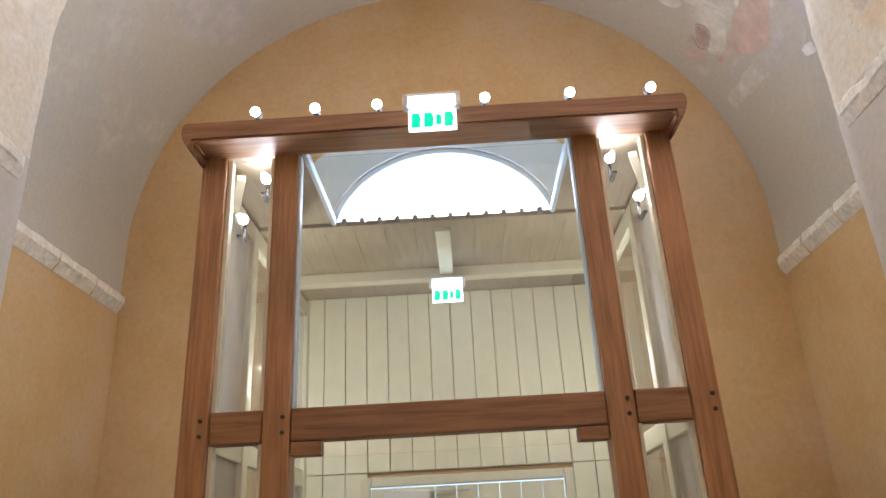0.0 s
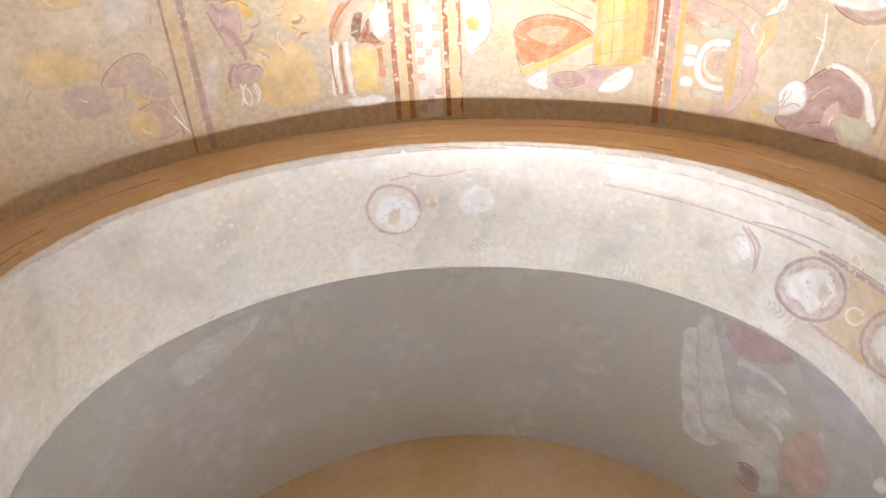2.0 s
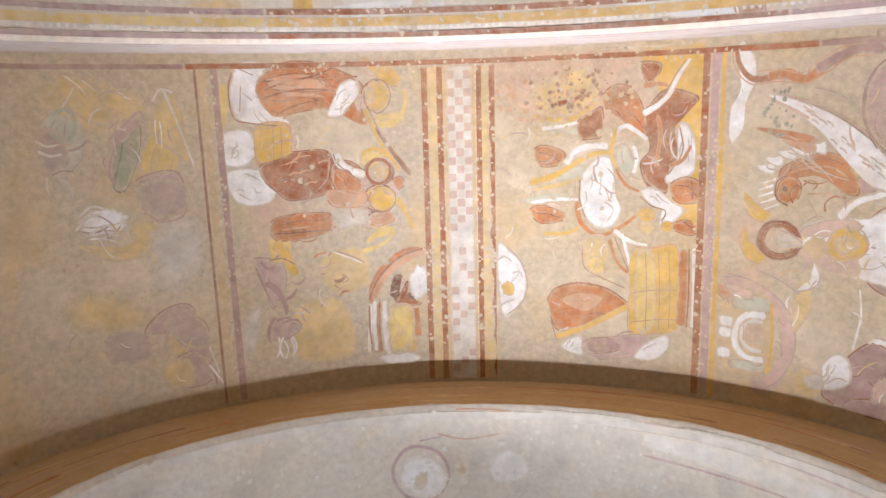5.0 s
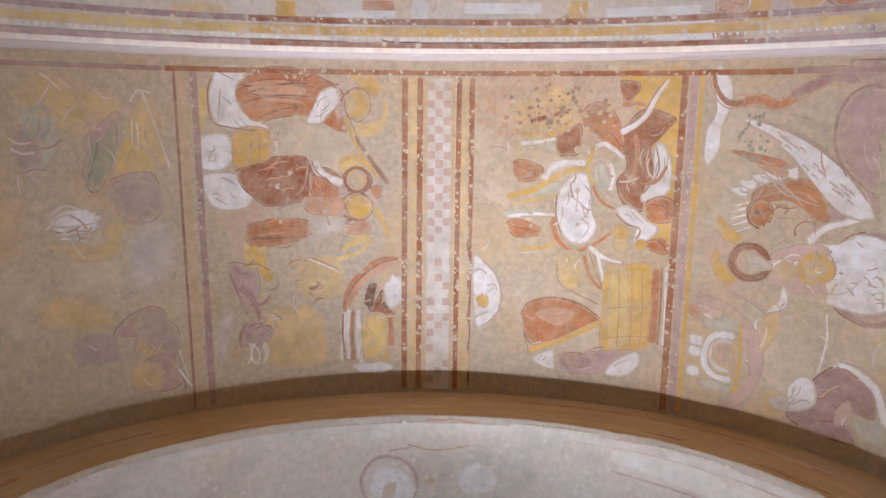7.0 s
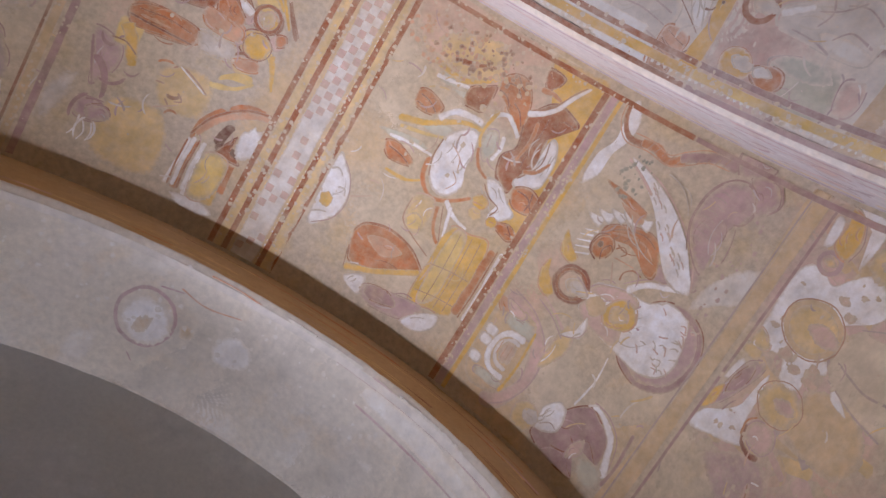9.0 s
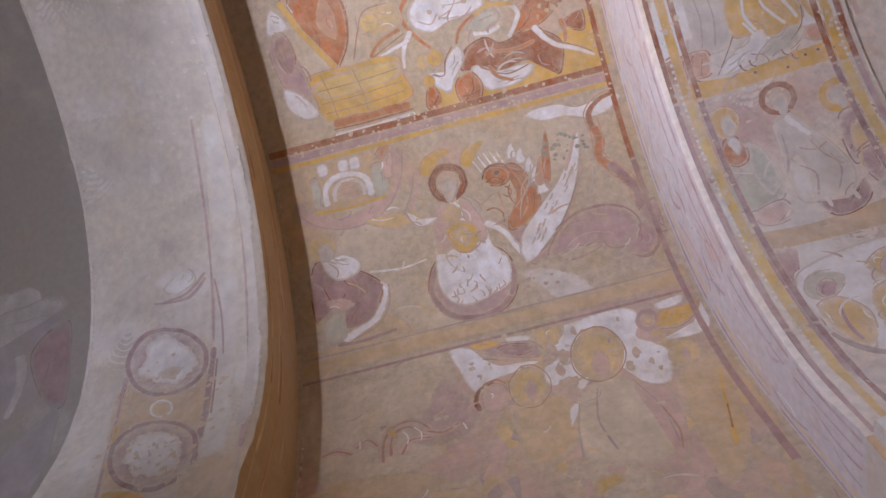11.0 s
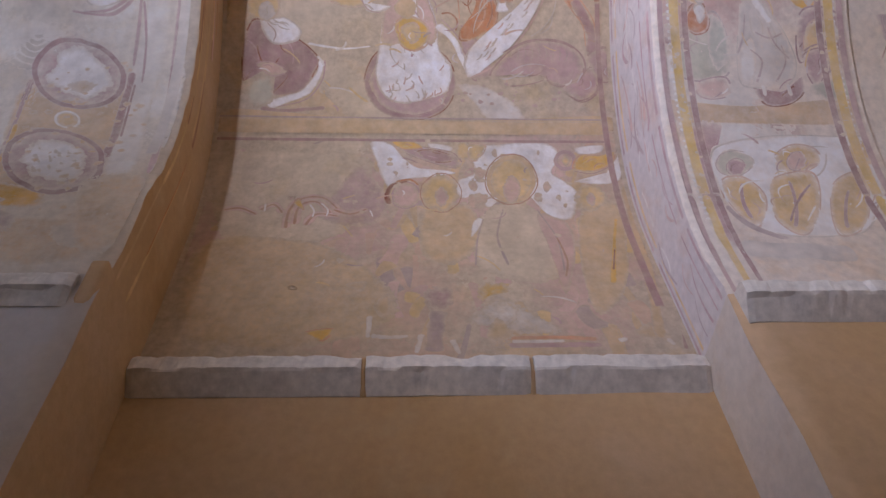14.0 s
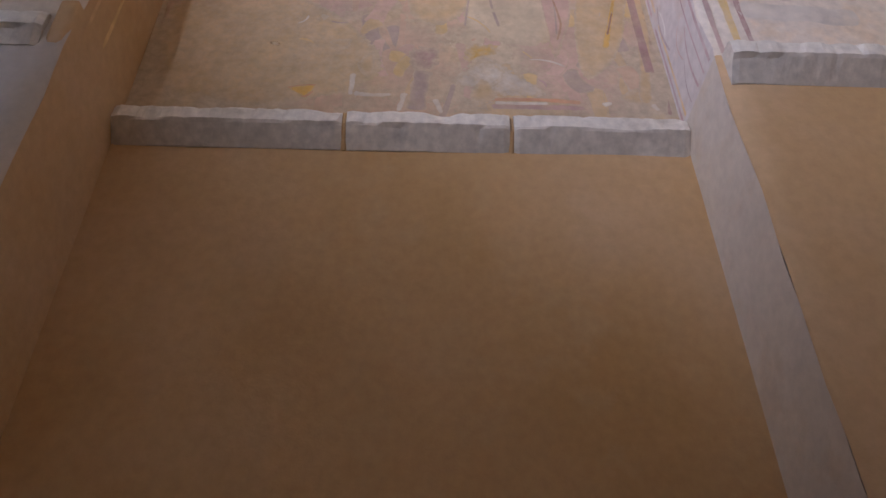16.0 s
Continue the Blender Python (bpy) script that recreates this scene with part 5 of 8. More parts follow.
brush("contour", "brown", 0.01, 0.01, (-1.187, 3.956), (-1.100, 3.950), (-1.021, 3.996))
brush("fold", "mauve", 0.02, 0.014, (-1.275, 3.990), (-1.235, 4.110), (-1.172, 4.270))
brush("fold", "mauve", 0.016, 0.012, (-1.176, 4.354), (-1.099, 4.337), (-1.001, 4.401))
field("shape", "light_mauve", (-1.154, 4.393), (-1.058, 4.353), (-0.996, 4.407), (-1.062, 4.456), (-1.134, 4.462))
brush("curl", "white", 0.014, 0.008, (-1.134, 4.480), (-1.107, 4.544), (-1.128, 4.610))
brush("curl", "white", 0.014, 0.008, (-1.087, 4.472), (-1.066, 4.536), (-1.080, 4.596))
brush("curl", "white", 0.014, 0.008, (-1.163, 4.452), (-1.160, 4.538), (-1.187, 4.597))
brush("arch", "light_terra", 0.05, 0.05, (-0.533, 4.257), (-0.454, 4.124), (-0.310, 4.011), (-0.173, 3.963))
brush("arch", "dark_terra", 0.02, 0.02, (-0.558, 4.274), (-0.484, 4.117), (-0.333, 3.986), (-0.173, 3.939))
brush("column", "white", 0.03, 0.03, (-0.522, 4.276), (-0.531, 4.463), (-0.522, 4.621))
brush("column", "white", 0.03, 0.03, (-0.456, 4.278), (-0.465, 4.465), (-0.455, 4.624))
brush("column", "dark_terra", 0.016, 0.016, (-0.489, 4.277), (-0.498, 4.464), (-0.488, 4.629))
brush("column", "dark_terra", 0.014, 0.014, (-0.558, 4.305), (-0.561, 4.461), (-0.552, 4.626))
field("window", "dark_terra", (-0.384, 4.299), (-0.342, 4.219), (-0.299, 4.158), (-0.294, 4.282), (-0.228, 4.296), (-0.228, 4.321), (-0.373, 4.318))
field("window", "pale_yellow", (-0.433, 4.341), (-0.276, 4.332), (-0.284, 4.598), (-0.425, 4.632))
brush("sketch", "wash_terra", 0.014, 0.01, (-0.751, 3.932), (-0.664, 3.966), (-0.571, 4.017))
brush("sketch", "wash_terra", 0.014, 0.01, (-0.726, 4.084), (-0.685, 4.122), (-0.727, 4.144))
brush("sketch", "wash_terra", 0.014, 0.01, (-0.872, 4.076), (-0.813, 4.067))
brush("sketch", "wash_terra", 0.014, 0.01, (-0.810, 3.960), (-0.786, 3.937))
brush("sketch", "wash_terra", 0.014, 0.01, (-0.780, 4.148), (-0.746, 4.180))
scene_is("rider_scene", BAY)
field("ground", "wash_warm", (0.282, 2.735), (0.761, 2.734), (1.152, 2.747), (1.143, 2.837), (0.910, 2.946), (0.518, 3.102), (0.300, 2.951))
field("ground", "ochre", (1.168, 2.742), (1.398, 2.733), (1.561, 2.736), (1.582, 3.230), (1.597, 3.719), (1.473, 3.836), (1.381, 3.736), (1.440, 3.343), (1.307, 3.023))
field("ground", "pale_ochre", (0.514, 2.949), (0.877, 2.837), (0.944, 3.055), (0.605, 3.129))
field("ground", "pale_green", (0.652, 3.188), (0.835, 3.162), (0.951, 3.221), (0.752, 3.242))
field("ground", "pale_green", (0.592, 3.487), (0.845, 3.416), (0.849, 3.508), (0.646, 3.520))
field("ground", "pale_green", (0.421, 3.644), (0.677, 3.589), (0.807, 3.631), (0.563, 3.669))
field("ground", "pale_green", (0.577, 3.167), (0.720, 3.147), (0.807, 3.196), (0.636, 3.228))
brush("robe", "ochre", 0.05, 0.03, (0.500, 3.536), (0.674, 3.479), (0.872, 3.364), (1.020, 3.348))
brush("robe", "white", 0.05, 0.04, (0.724, 3.420), (0.812, 3.323), (0.990, 3.310))
brush("robe", "ochre", 0.045, 0.03, (0.518, 3.122), (0.720, 3.147), (0.832, 3.106), (0.942, 3.028))
brush("robe", "pale_yellow", 0.03, 0.02, (0.531, 3.576), (0.705, 3.541), (0.848, 3.493))
brush("robe", "ochre", 0.03, 0.02, (0.583, 3.856), (0.730, 3.852), (0.831, 3.800))
brush("robe", "white", 0.03, 0.02, (0.578, 3.200), (0.749, 3.175), (0.919, 3.144))
brush("robe", "white", 0.03, 0.02, (0.504, 3.659), (0.679, 3.636), (0.810, 3.639))
field("shape", "terracotta", (0.530, 3.321), (0.598, 3.297), (0.721, 3.345), (0.689, 3.421), (0.585, 3.435), (0.538, 3.401))
field("shape", "terracotta", (0.499, 3.701), (0.586, 3.674), (0.723, 3.728), (0.701, 3.776), (0.560, 3.788))
brush("fold", "dark_red", 0.012, 0.01, (0.553, 3.343), (0.626, 3.359), (0.694, 3.403))
brush("fold", "dark_red", 0.012, 0.01, (0.535, 3.723), (0.623, 3.732), (0.700, 3.758))
brush("fold", "dark_red", 0.012, 0.01, (0.549, 3.395), (0.613, 3.405), (0.643, 3.428))
field("shape", "dark_terra", (0.795, 3.163), (0.878, 3.106), (0.950, 3.077), (0.952, 3.243), (0.868, 3.268), (0.810, 3.258))
brush("shape", "dark_terra", 0.04, 0.02, (0.671, 3.053), (0.772, 3.024), (0.890, 2.984))
field("horse", "white", (0.819, 3.494), (0.915, 3.380), (0.993, 3.371), (1.026, 3.472), (1.038, 3.603), (1.073, 3.711), (1.019, 3.807), (0.926, 3.818), (0.847, 3.746), (0.813, 3.630))
brush("contour", "brown", 0.012, 0.012, (0.819, 3.494), (0.813, 3.630), (0.853, 3.757))
brush("tail", "terracotta", 0.04, 0.025, (0.796, 3.649), (0.825, 3.788), (0.940, 3.864), (1.077, 3.803), (1.167, 3.734))
brush("fold", "wash_warm", 0.008, 0.008, (0.971, 3.647), (1.026, 3.702), (0.988, 3.774))
brush("fold", "wash_warm", 0.008, 0.008, (0.878, 3.506), (0.967, 3.560), (1.000, 3.645))
field("shape", "terracotta", (0.947, 3.006), (1.023, 2.945), (1.113, 2.960), (1.192, 3.068), (1.225, 3.247), (1.144, 3.205), (1.044, 3.141), (0.962, 3.093))
brush("fold", "dark_red", 0.012, 0.009, (0.976, 3.027), (1.055, 3.015), (1.119, 3.069))
brush("fold", "dark_red", 0.012, 0.009, (1.023, 2.950), (1.088, 3.004), (1.145, 3.025))
brush("fold", "dark_red", 0.012, 0.009, (1.088, 3.108), (1.151, 3.139), (1.206, 3.215))
brush("fold", "dark_red", 0.012, 0.009, (0.962, 3.082), (1.031, 3.098), (1.079, 3.152))
field("robe", "pale_green", (1.030, 3.325), (1.103, 3.301), (1.156, 3.439), (1.108, 3.503), (1.047, 3.432))
brush("robe", "white", 0.035, 0.03, (1.004, 3.253), (1.097, 3.190), (1.227, 3.275))
brush("fold", "ochre", 0.03, 0.02, (1.035, 3.191), (1.009, 3.360), (1.048, 3.443))
brush("robe", "terracotta", 0.025, 0.02, (1.036, 3.443), (1.099, 3.543), (1.187, 3.584))
brush("robe", "white", 0.03, 0.03, (1.143, 3.305), (1.165, 3.382), (1.147, 3.478))
field("beast", "dark_terra", (1.222, 3.092), (1.332, 2.980), (1.500, 3.015), (1.520, 3.057), (1.410, 3.064), (1.394, 3.242), (1.425, 3.377), (1.362, 3.446), (1.348, 3.592), (1.231, 3.536), (1.184, 3.415), (1.247, 3.324), (1.210, 3.187))
brush("contour", "dark_red", 0.014, 0.012, (1.210, 3.187), (1.247, 3.324), (1.189, 3.415), (1.231, 3.542), (1.343, 3.597))
brush("fold", "terracotta", 0.03, 0.02, (1.286, 3.131), (1.305, 3.267), (1.276, 3.433))
brush("fold", "dark_red", 0.01, 0.01, (1.338, 3.076), (1.337, 3.238), (1.301, 3.377))
brush("beast", "white", 0.045, 0.02, (1.195, 3.122), (1.325, 3.039), (1.409, 2.895), (1.469, 2.812))
brush("contour", "brown", 0.009, 0.009, (1.205, 3.095), (1.317, 3.012), (1.392, 2.890), (1.448, 2.817))
field("shape", "dark_terra", (1.173, 2.821), (1.295, 2.832), (1.283, 2.901), (1.230, 2.949), (1.188, 2.901))
brush("shape", "terracotta", 0.04, 0.02, (1.192, 2.960), (1.274, 2.949), (1.348, 2.964))
field("horse", "white", (1.413, 3.198), (1.462, 3.181), (1.513, 3.276), (1.522, 3.400), (1.500, 3.477), (1.368, 3.534), (1.342, 3.491), (1.405, 3.416))
brush("contour", "brown", 0.01, 0.01, (1.419, 3.198), (1.440, 3.343), (1.353, 3.485))
brush("fold", "terracotta", 0.03, 0.02, (1.361, 3.429), (1.443, 3.392), (1.493, 3.303))
field("shape", "terracotta", (1.373, 3.534), (1.472, 3.490), (1.572, 3.539), (1.551, 3.634), (1.444, 3.653), (1.384, 3.612))
brush("fold", "dark_red", 0.012, 0.01, (1.397, 3.544), (1.482, 3.550), (1.543, 3.612))
brush("fold", "dark_red", 0.012, 0.01, (1.496, 3.505), (1.512, 3.570), (1.505, 3.631))
field("horse", "white", (1.187, 3.573), (1.284, 3.562), (1.380, 3.634), (1.463, 3.685), (1.427, 3.749), (1.339, 3.802), (1.313, 3.764), (1.367, 3.709), (1.255, 3.659))
brush("contour", "brown", 0.009, 0.009, (1.189, 3.612), (1.261, 3.670), (1.349, 3.699), (1.325, 3.769))
field("shape", "terracotta", (1.379, 3.799), (1.456, 3.747), (1.537, 3.769), (1.557, 3.806), (1.503, 3.845))
brush("contour", "dark_red", 0.01, 0.01, (1.456, 3.753), (1.517, 3.798), (1.552, 3.812))
oval("shape", "ochre", 1.230, 3.724, 0.058, 0.051, 174)
oval("shape", "pale_ochre", 1.234, 3.804, 0.047, 0.040, 174)
oval("shape", "ochre", 1.361, 3.794, 0.040, 0.037, 170)
brush("shape", "white", 0.04, 0.02, (1.032, 3.824), (1.117, 3.888), (1.247, 3.919))
brush("shape", "white", 0.03, 0.02, (1.079, 3.844), (1.122, 3.988), (1.144, 4.069))
brush("shape", "terracotta", 0.035, 0.02, (1.005, 3.884), (1.053, 4.023), (1.128, 4.100))
brush("contour", "brown", 0.008, 0.008, (1.034, 3.864), (1.087, 3.990), (1.140, 4.105))
field("wing", "pale_ochre", (0.841, 3.888), (0.969, 3.863), (1.005, 3.996), (0.986, 4.105), (0.898, 4.124), (0.834, 4.008))
oval("shape", "pale_yellow", 0.925, 4.056, 0.060, 0.059, -64)
brush("contour", "wash_terra", 0.01, 0.01, (0.836, 3.918), (0.848, 4.067), (0.964, 4.137), (1.115, 4.197))
field("dome", "terracotta", (0.611, 4.302), (0.656, 4.225), (0.805, 4.179), (0.991, 4.208), (1.126, 4.292), (1.087, 4.357), (0.893, 4.443), (0.695, 4.497), (0.639, 4.425))
brush("contour", "dark_terra", 0.012, 0.012, (0.611, 4.302), (0.656, 4.219), (0.804, 4.173), (0.990, 4.202), (1.132, 4.292))
brush("dome", "ochre", 0.045, 0.04, (0.666, 4.543), (0.876, 4.457), (1.127, 4.310))
brush("contour", "brown", 0.008, 0.008, (0.632, 4.419), (0.666, 4.543))
field("dome", "light_terra", (0.701, 4.291), (0.819, 4.239), (0.970, 4.270), (0.854, 4.360))
field("tower", "ochre", (1.149, 3.950), (1.282, 3.928), (1.421, 3.910), (1.453, 4.132), (1.449, 4.434), (1.297, 4.479), (1.143, 4.498), (1.134, 4.225))
field("tower", "pale_yellow", (1.180, 3.983), (1.278, 3.957), (1.305, 4.207), (1.295, 4.437), (1.188, 4.450))
brush("line", "wash_terra", 0.006, 0.006, (1.231, 3.949), (1.246, 4.214), (1.243, 4.467))
brush("line", "wash_terra", 0.006, 0.006, (1.312, 3.942), (1.328, 4.205), (1.326, 4.457))
brush("line", "wash_terra", 0.006, 0.006, (1.376, 3.937), (1.393, 4.197), (1.391, 4.448))
brush("line", "wash_terra", 0.006, 0.006, (1.152, 4.223), (1.293, 4.197), (1.439, 4.186))
brush("line", "wash_terra", 0.006, 0.006, (1.144, 4.418), (1.304, 4.387), (1.440, 4.375))
brush("wall", "terracotta", 0.06, 0.06, (1.469, 3.934), (1.474, 4.188), (1.466, 4.414))
brush("wall", "white", 0.055, 0.055, (1.542, 3.915), (1.549, 4.178), (1.543, 4.420))
brush("line", "dark_terra", 0.012, 0.012, (1.502, 3.919), (1.509, 4.184), (1.502, 4.420))
brush("line", "dark_terra", 0.01, 0.01, (1.580, 3.917), (1.584, 4.174), (1.584, 4.414))
field("base", "white", (0.698, 4.591), (0.824, 4.524), (0.847, 4.654), (0.743, 4.638))
field("base", "light_mauve", (0.838, 4.573), (1.011, 4.525), (1.286, 4.492), (1.198, 4.627), (1.018, 4.674), (0.866, 4.665))
field("base", "mauve", (0.861, 4.558), (1.012, 4.531), (1.105, 4.595), (0.901, 4.643))
field("base", "white", (1.175, 4.655), (1.242, 4.553), (1.381, 4.474), (1.398, 4.562), (1.307, 4.649))
field("scallop", "white", (0.291, 3.934), (0.369, 3.969), (0.448, 4.057), (0.475, 4.185), (0.442, 4.311), (0.317, 4.410))
brush("contour", "mauve", 0.008, 0.008, (0.344, 3.939), (0.430, 4.027), (0.481, 4.173), (0.448, 4.310), (0.341, 4.403))
oval("disc", "ochre", 0.356, 4.221, 0.050, 0.048, -77)
brush("fold", "wash_grey", 0.014, 0.01, (0.292, 4.032), (0.334, 4.006), (0.382, 4.041))
brush("fold", "wash_grey", 0.014, 0.01, (0.384, 4.115), (0.431, 4.107), (0.450, 4.149))
brush("fold", "wash_grey", 0.014, 0.01, (0.297, 4.341), (0.351, 4.308), (0.399, 4.294))
scene_is("dragon_scene", BAY)
brush("ring", "wash_pink", 0.1, 0.1, (1.919, 4.741), (2.055, 4.656), (2.131, 4.461), (2.080, 4.264), (1.919, 4.145), (1.716, 4.097))
brush("contour", "light_mauve", 0.012, 0.012, (1.995, 4.735), (2.102, 4.640), (2.170, 4.461), (2.127, 4.248), (1.939, 4.103), (1.735, 4.051))
field("town", "wash_ochre", (1.718, 4.653), (1.713, 4.190), (2.013, 4.180), (2.009, 4.640))
field("town", "pale_green", (1.803, 4.265), (1.798, 4.175), (2.002, 4.180), (2.006, 4.269))
field("town", "pale_green", (1.799, 4.638), (1.793, 4.582), (1.989, 4.578), (1.994, 4.633))
field("turret", "white", (1.702, 4.573), (1.700, 4.514), (1.777, 4.515), (1.779, 4.575))
field("turret", "white", (1.705, 4.444), (1.704, 4.385), (1.781, 4.387), (1.782, 4.446))
field("turret", "white", (1.707, 4.375), (1.706, 4.315), (1.783, 4.317), (1.785, 4.377))
brush("gate", "white", 0.045, 0.045, (1.989, 4.558), (1.869, 4.550), (1.811, 4.483), (1.815, 4.358), (1.877, 4.293), (1.990, 4.289))
brush("gate", "wash_white", 0.03, 0.03, (1.976, 4.505), (1.893, 4.498), (1.849, 4.451), (1.852, 4.372), (1.906, 4.327), (1.974, 4.328))
field("gate", "wash_warm", (1.878, 4.471), (1.875, 4.346), (1.969, 4.347), (1.969, 4.472))
brush("line", "light_terra", 0.006, 0.006, (1.856, 4.458), (1.856, 4.352))
brush("line", "light_terra", 0.006, 0.006, (1.898, 4.458), (1.897, 4.353))
brush("line", "light_terra", 0.006, 0.006, (1.935, 4.459), (1.935, 4.353))
brush("line", "ochre", 0.03, 0.02, (2.009, 4.640), (2.031, 4.460), (2.016, 4.197))
field("flame", "light_terra", (1.730, 4.217), (1.653, 4.122), (1.770, 4.132), (1.798, 4.175))
field("flame", "pink", (1.786, 4.192), (1.733, 4.117), (1.900, 4.145), (1.880, 4.194))
field("wing", "ochre", (1.943, 3.984), (1.849, 3.954), (1.807, 3.860), (1.825, 3.761), (1.860, 3.845), (1.964, 3.925))
field("wing", "ochre", (1.951, 3.738), (1.864, 3.715), (1.828, 3.661), (1.816, 3.567), (1.897, 3.637), (1.979, 3.686))
field("wing", "pale_ochre", (2.150, 4.379), (2.140, 4.199), (2.162, 4.035), (2.240, 4.070), (2.259, 4.200))
brush("wing", "pink", 0.03, 0.01, (2.160, 4.088), (2.056, 4.033), (1.924, 3.983))
brush("wing", "light_mauve", 0.012, 0.008, (2.182, 4.134), (2.044, 4.059), (1.908, 4.016))
field("mandorla", "mauve", (2.759, 4.083), (2.559, 4.010), (2.505, 3.816), (2.574, 3.641), (2.768, 3.577), (2.971, 3.637), (3.062, 3.787), (3.026, 3.955), (2.920, 4.046))
field("mandorla", "light_mauve", (2.760, 4.058), (2.593, 3.992), (2.534, 3.817), (2.599, 3.658), (2.767, 3.605), (2.943, 3.658), (3.025, 3.795), (2.992, 3.942), (2.900, 4.021))
field("robe", "white", (2.165, 3.930), (2.172, 3.752), (2.367, 3.681), (2.531, 3.671), (2.660, 3.603), (2.831, 3.630), (2.905, 3.734), (2.933, 3.876), (2.867, 3.977), (2.727, 4.019), (2.518, 4.003), (2.315, 3.980))
field("robe", "wash_pink", (2.188, 3.954), (2.168, 3.854), (2.442, 3.846), (2.521, 3.929), (2.477, 3.996))
field("robe", "pink", (2.170, 3.805), (2.196, 3.740), (2.387, 3.682), (2.510, 3.699), (2.445, 3.762))
brush("fold", "wash_pink", 0.006, 0.012, (2.828, 3.691), (2.851, 3.695), (2.877, 3.692))
brush("fold", "wash_grey", 0.006, 0.012, (2.844, 3.937), (2.868, 3.927), (2.895, 3.938))
brush("fold", "wash_pink", 0.006, 0.012, (2.888, 3.655), (2.907, 3.672), (2.950, 3.632))
brush("fold", "wash_grey", 0.006, 0.012, (2.754, 3.899), (2.784, 3.905), (2.791, 3.890))
brush("fold", "wash_pink", 0.006, 0.012, (2.623, 3.896), (2.643, 3.901), (2.669, 3.931))
brush("fold", "wash_grey", 0.006, 0.012, (2.820, 3.767), (2.858, 3.757), (2.888, 3.751))
brush("fold", "wash_pink", 0.006, 0.012, (2.847, 3.709), (2.870, 3.711), (2.903, 3.749))
brush("fold", "wash_grey", 0.006, 0.012, (2.639, 3.866), (2.657, 3.861), (2.685, 3.864))
brush("fold", "wash_pink", 0.006, 0.012, (2.881, 3.906), (2.913, 3.920), (2.923, 3.938))
brush("fold", "wash_grey", 0.006, 0.012, (2.707, 3.819), (2.742, 3.834), (2.757, 3.858))
brush("fold", "wash_pink", 0.006, 0.012, (2.725, 3.782), (2.747, 3.779), (2.789, 3.760))
brush("fold", "wash_grey", 0.006, 0.012, (2.762, 3.824), (2.790, 3.809), (2.817, 3.826))
brush("fold", "wash_pink", 0.006, 0.012, (2.792, 3.818), (2.813, 3.812), (2.838, 3.856))
brush("fold", "wash_grey", 0.006, 0.012, (2.797, 3.893), (2.833, 3.887), (2.839, 3.917))
brush("fold", "wash_pink", 0.006, 0.012, (2.800, 3.945), (2.838, 3.940), (2.843, 3.964))
brush("fold", "wash_grey", 0.006, 0.012, (2.607, 3.638), (2.628, 3.630), (2.643, 3.603))
brush("fold", "wash_pink", 0.006, 0.012, (2.737, 3.855), (2.764, 3.859), (2.794, 3.864))
brush("fold", "wash_grey", 0.006, 0.012, (2.838, 3.803), (2.863, 3.786), (2.898, 3.785))
brush("fold", "wash_pink", 0.006, 0.012, (2.789, 3.919), (2.810, 3.926), (2.840, 3.921))
brush("fold", "wash_grey", 0.006, 0.012, (2.834, 3.749), (2.862, 3.749), (2.903, 3.759))
brush("fold", "wash_pink", 0.006, 0.012, (2.808, 3.668), (2.845, 3.660), (2.864, 3.689))
brush("fold", "wash_grey", 0.006, 0.012, (2.797, 3.925), (2.825, 3.921), (2.858, 3.948))
brush("fold", "wash_pink", 0.006, 0.012, (2.645, 3.643), (2.683, 3.663), (2.682, 3.669))
brush("fold", "wash_grey", 0.006, 0.012, (2.888, 3.665), (2.908, 3.652), (2.938, 3.661))
brush("fold", "wash_pink", 0.006, 0.012, (2.851, 3.737), (2.890, 3.751), (2.908, 3.762))
brush("fold", "wash_grey", 0.006, 0.012, (2.872, 3.854), (2.895, 3.842), (2.931, 3.828))
field("sleeve", "ochre", (2.366, 3.916), (2.312, 3.836), (2.372, 3.740), (2.487, 3.737), (2.551, 3.811), (2.506, 3.887))
field("sleeve", "pale_ochre", (2.399, 3.884), (2.354, 3.804), (2.445, 3.768), (2.500, 3.829))
brush("contour", "wash_warm", 0.01, 0.01, (2.366, 3.916), (2.312, 3.836), (2.389, 3.734), (2.508, 3.738), (2.559, 3.817))
ring("halo", "dark_red", 2.037, 3.834, 0.139, 0.119, -179, 0.58, 0, 360)
ring("halo", "dark_terra", 2.037, 3.834, 0.116, 0.099, -178, 0.8, 0, 360)
field("shape", "pale_grey", (2.050, 3.881), (1.990, 3.833), (2.053, 3.788), (2.146, 3.804), (2.176, 3.838), (2.144, 3.870))
oval("shape", "wash_ochre", 2.255, 3.857, 0.076, 0.062, -179)
field("sleeve", "white", (2.159, 4.120), (2.184, 4.082), (2.241, 4.030), (2.252, 3.932), (2.290, 4.005), (2.279, 4.077))
brush("contour", "light_mauve", 0.008, 0.008, (2.159, 4.120), (2.271, 4.070), (2.298, 3.989))
brush("wing", "white", 0.05, 0.03, (2.367, 3.681), (2.473, 3.588), (2.600, 3.542), (2.699, 3.509))
brush("contour", "light_mauve", 0.008, 0.008, (2.327, 3.660), (2.445, 3.567), (2.588, 3.522))
field("body", "light_mauve", (2.371, 3.550), (2.457, 3.463), (2.583, 3.431), (2.692, 3.358), (2.760, 3.474), (2.665, 3.507), (2.516, 3.551))
field("beast", "terracotta", (2.032, 3.495), (2.026, 3.428), (2.130, 3.373), (2.278, 3.338), (2.387, 3.367), (2.457, 3.463), (2.474, 3.549), (2.404, 3.552), (2.293, 3.487), (2.182, 3.462))
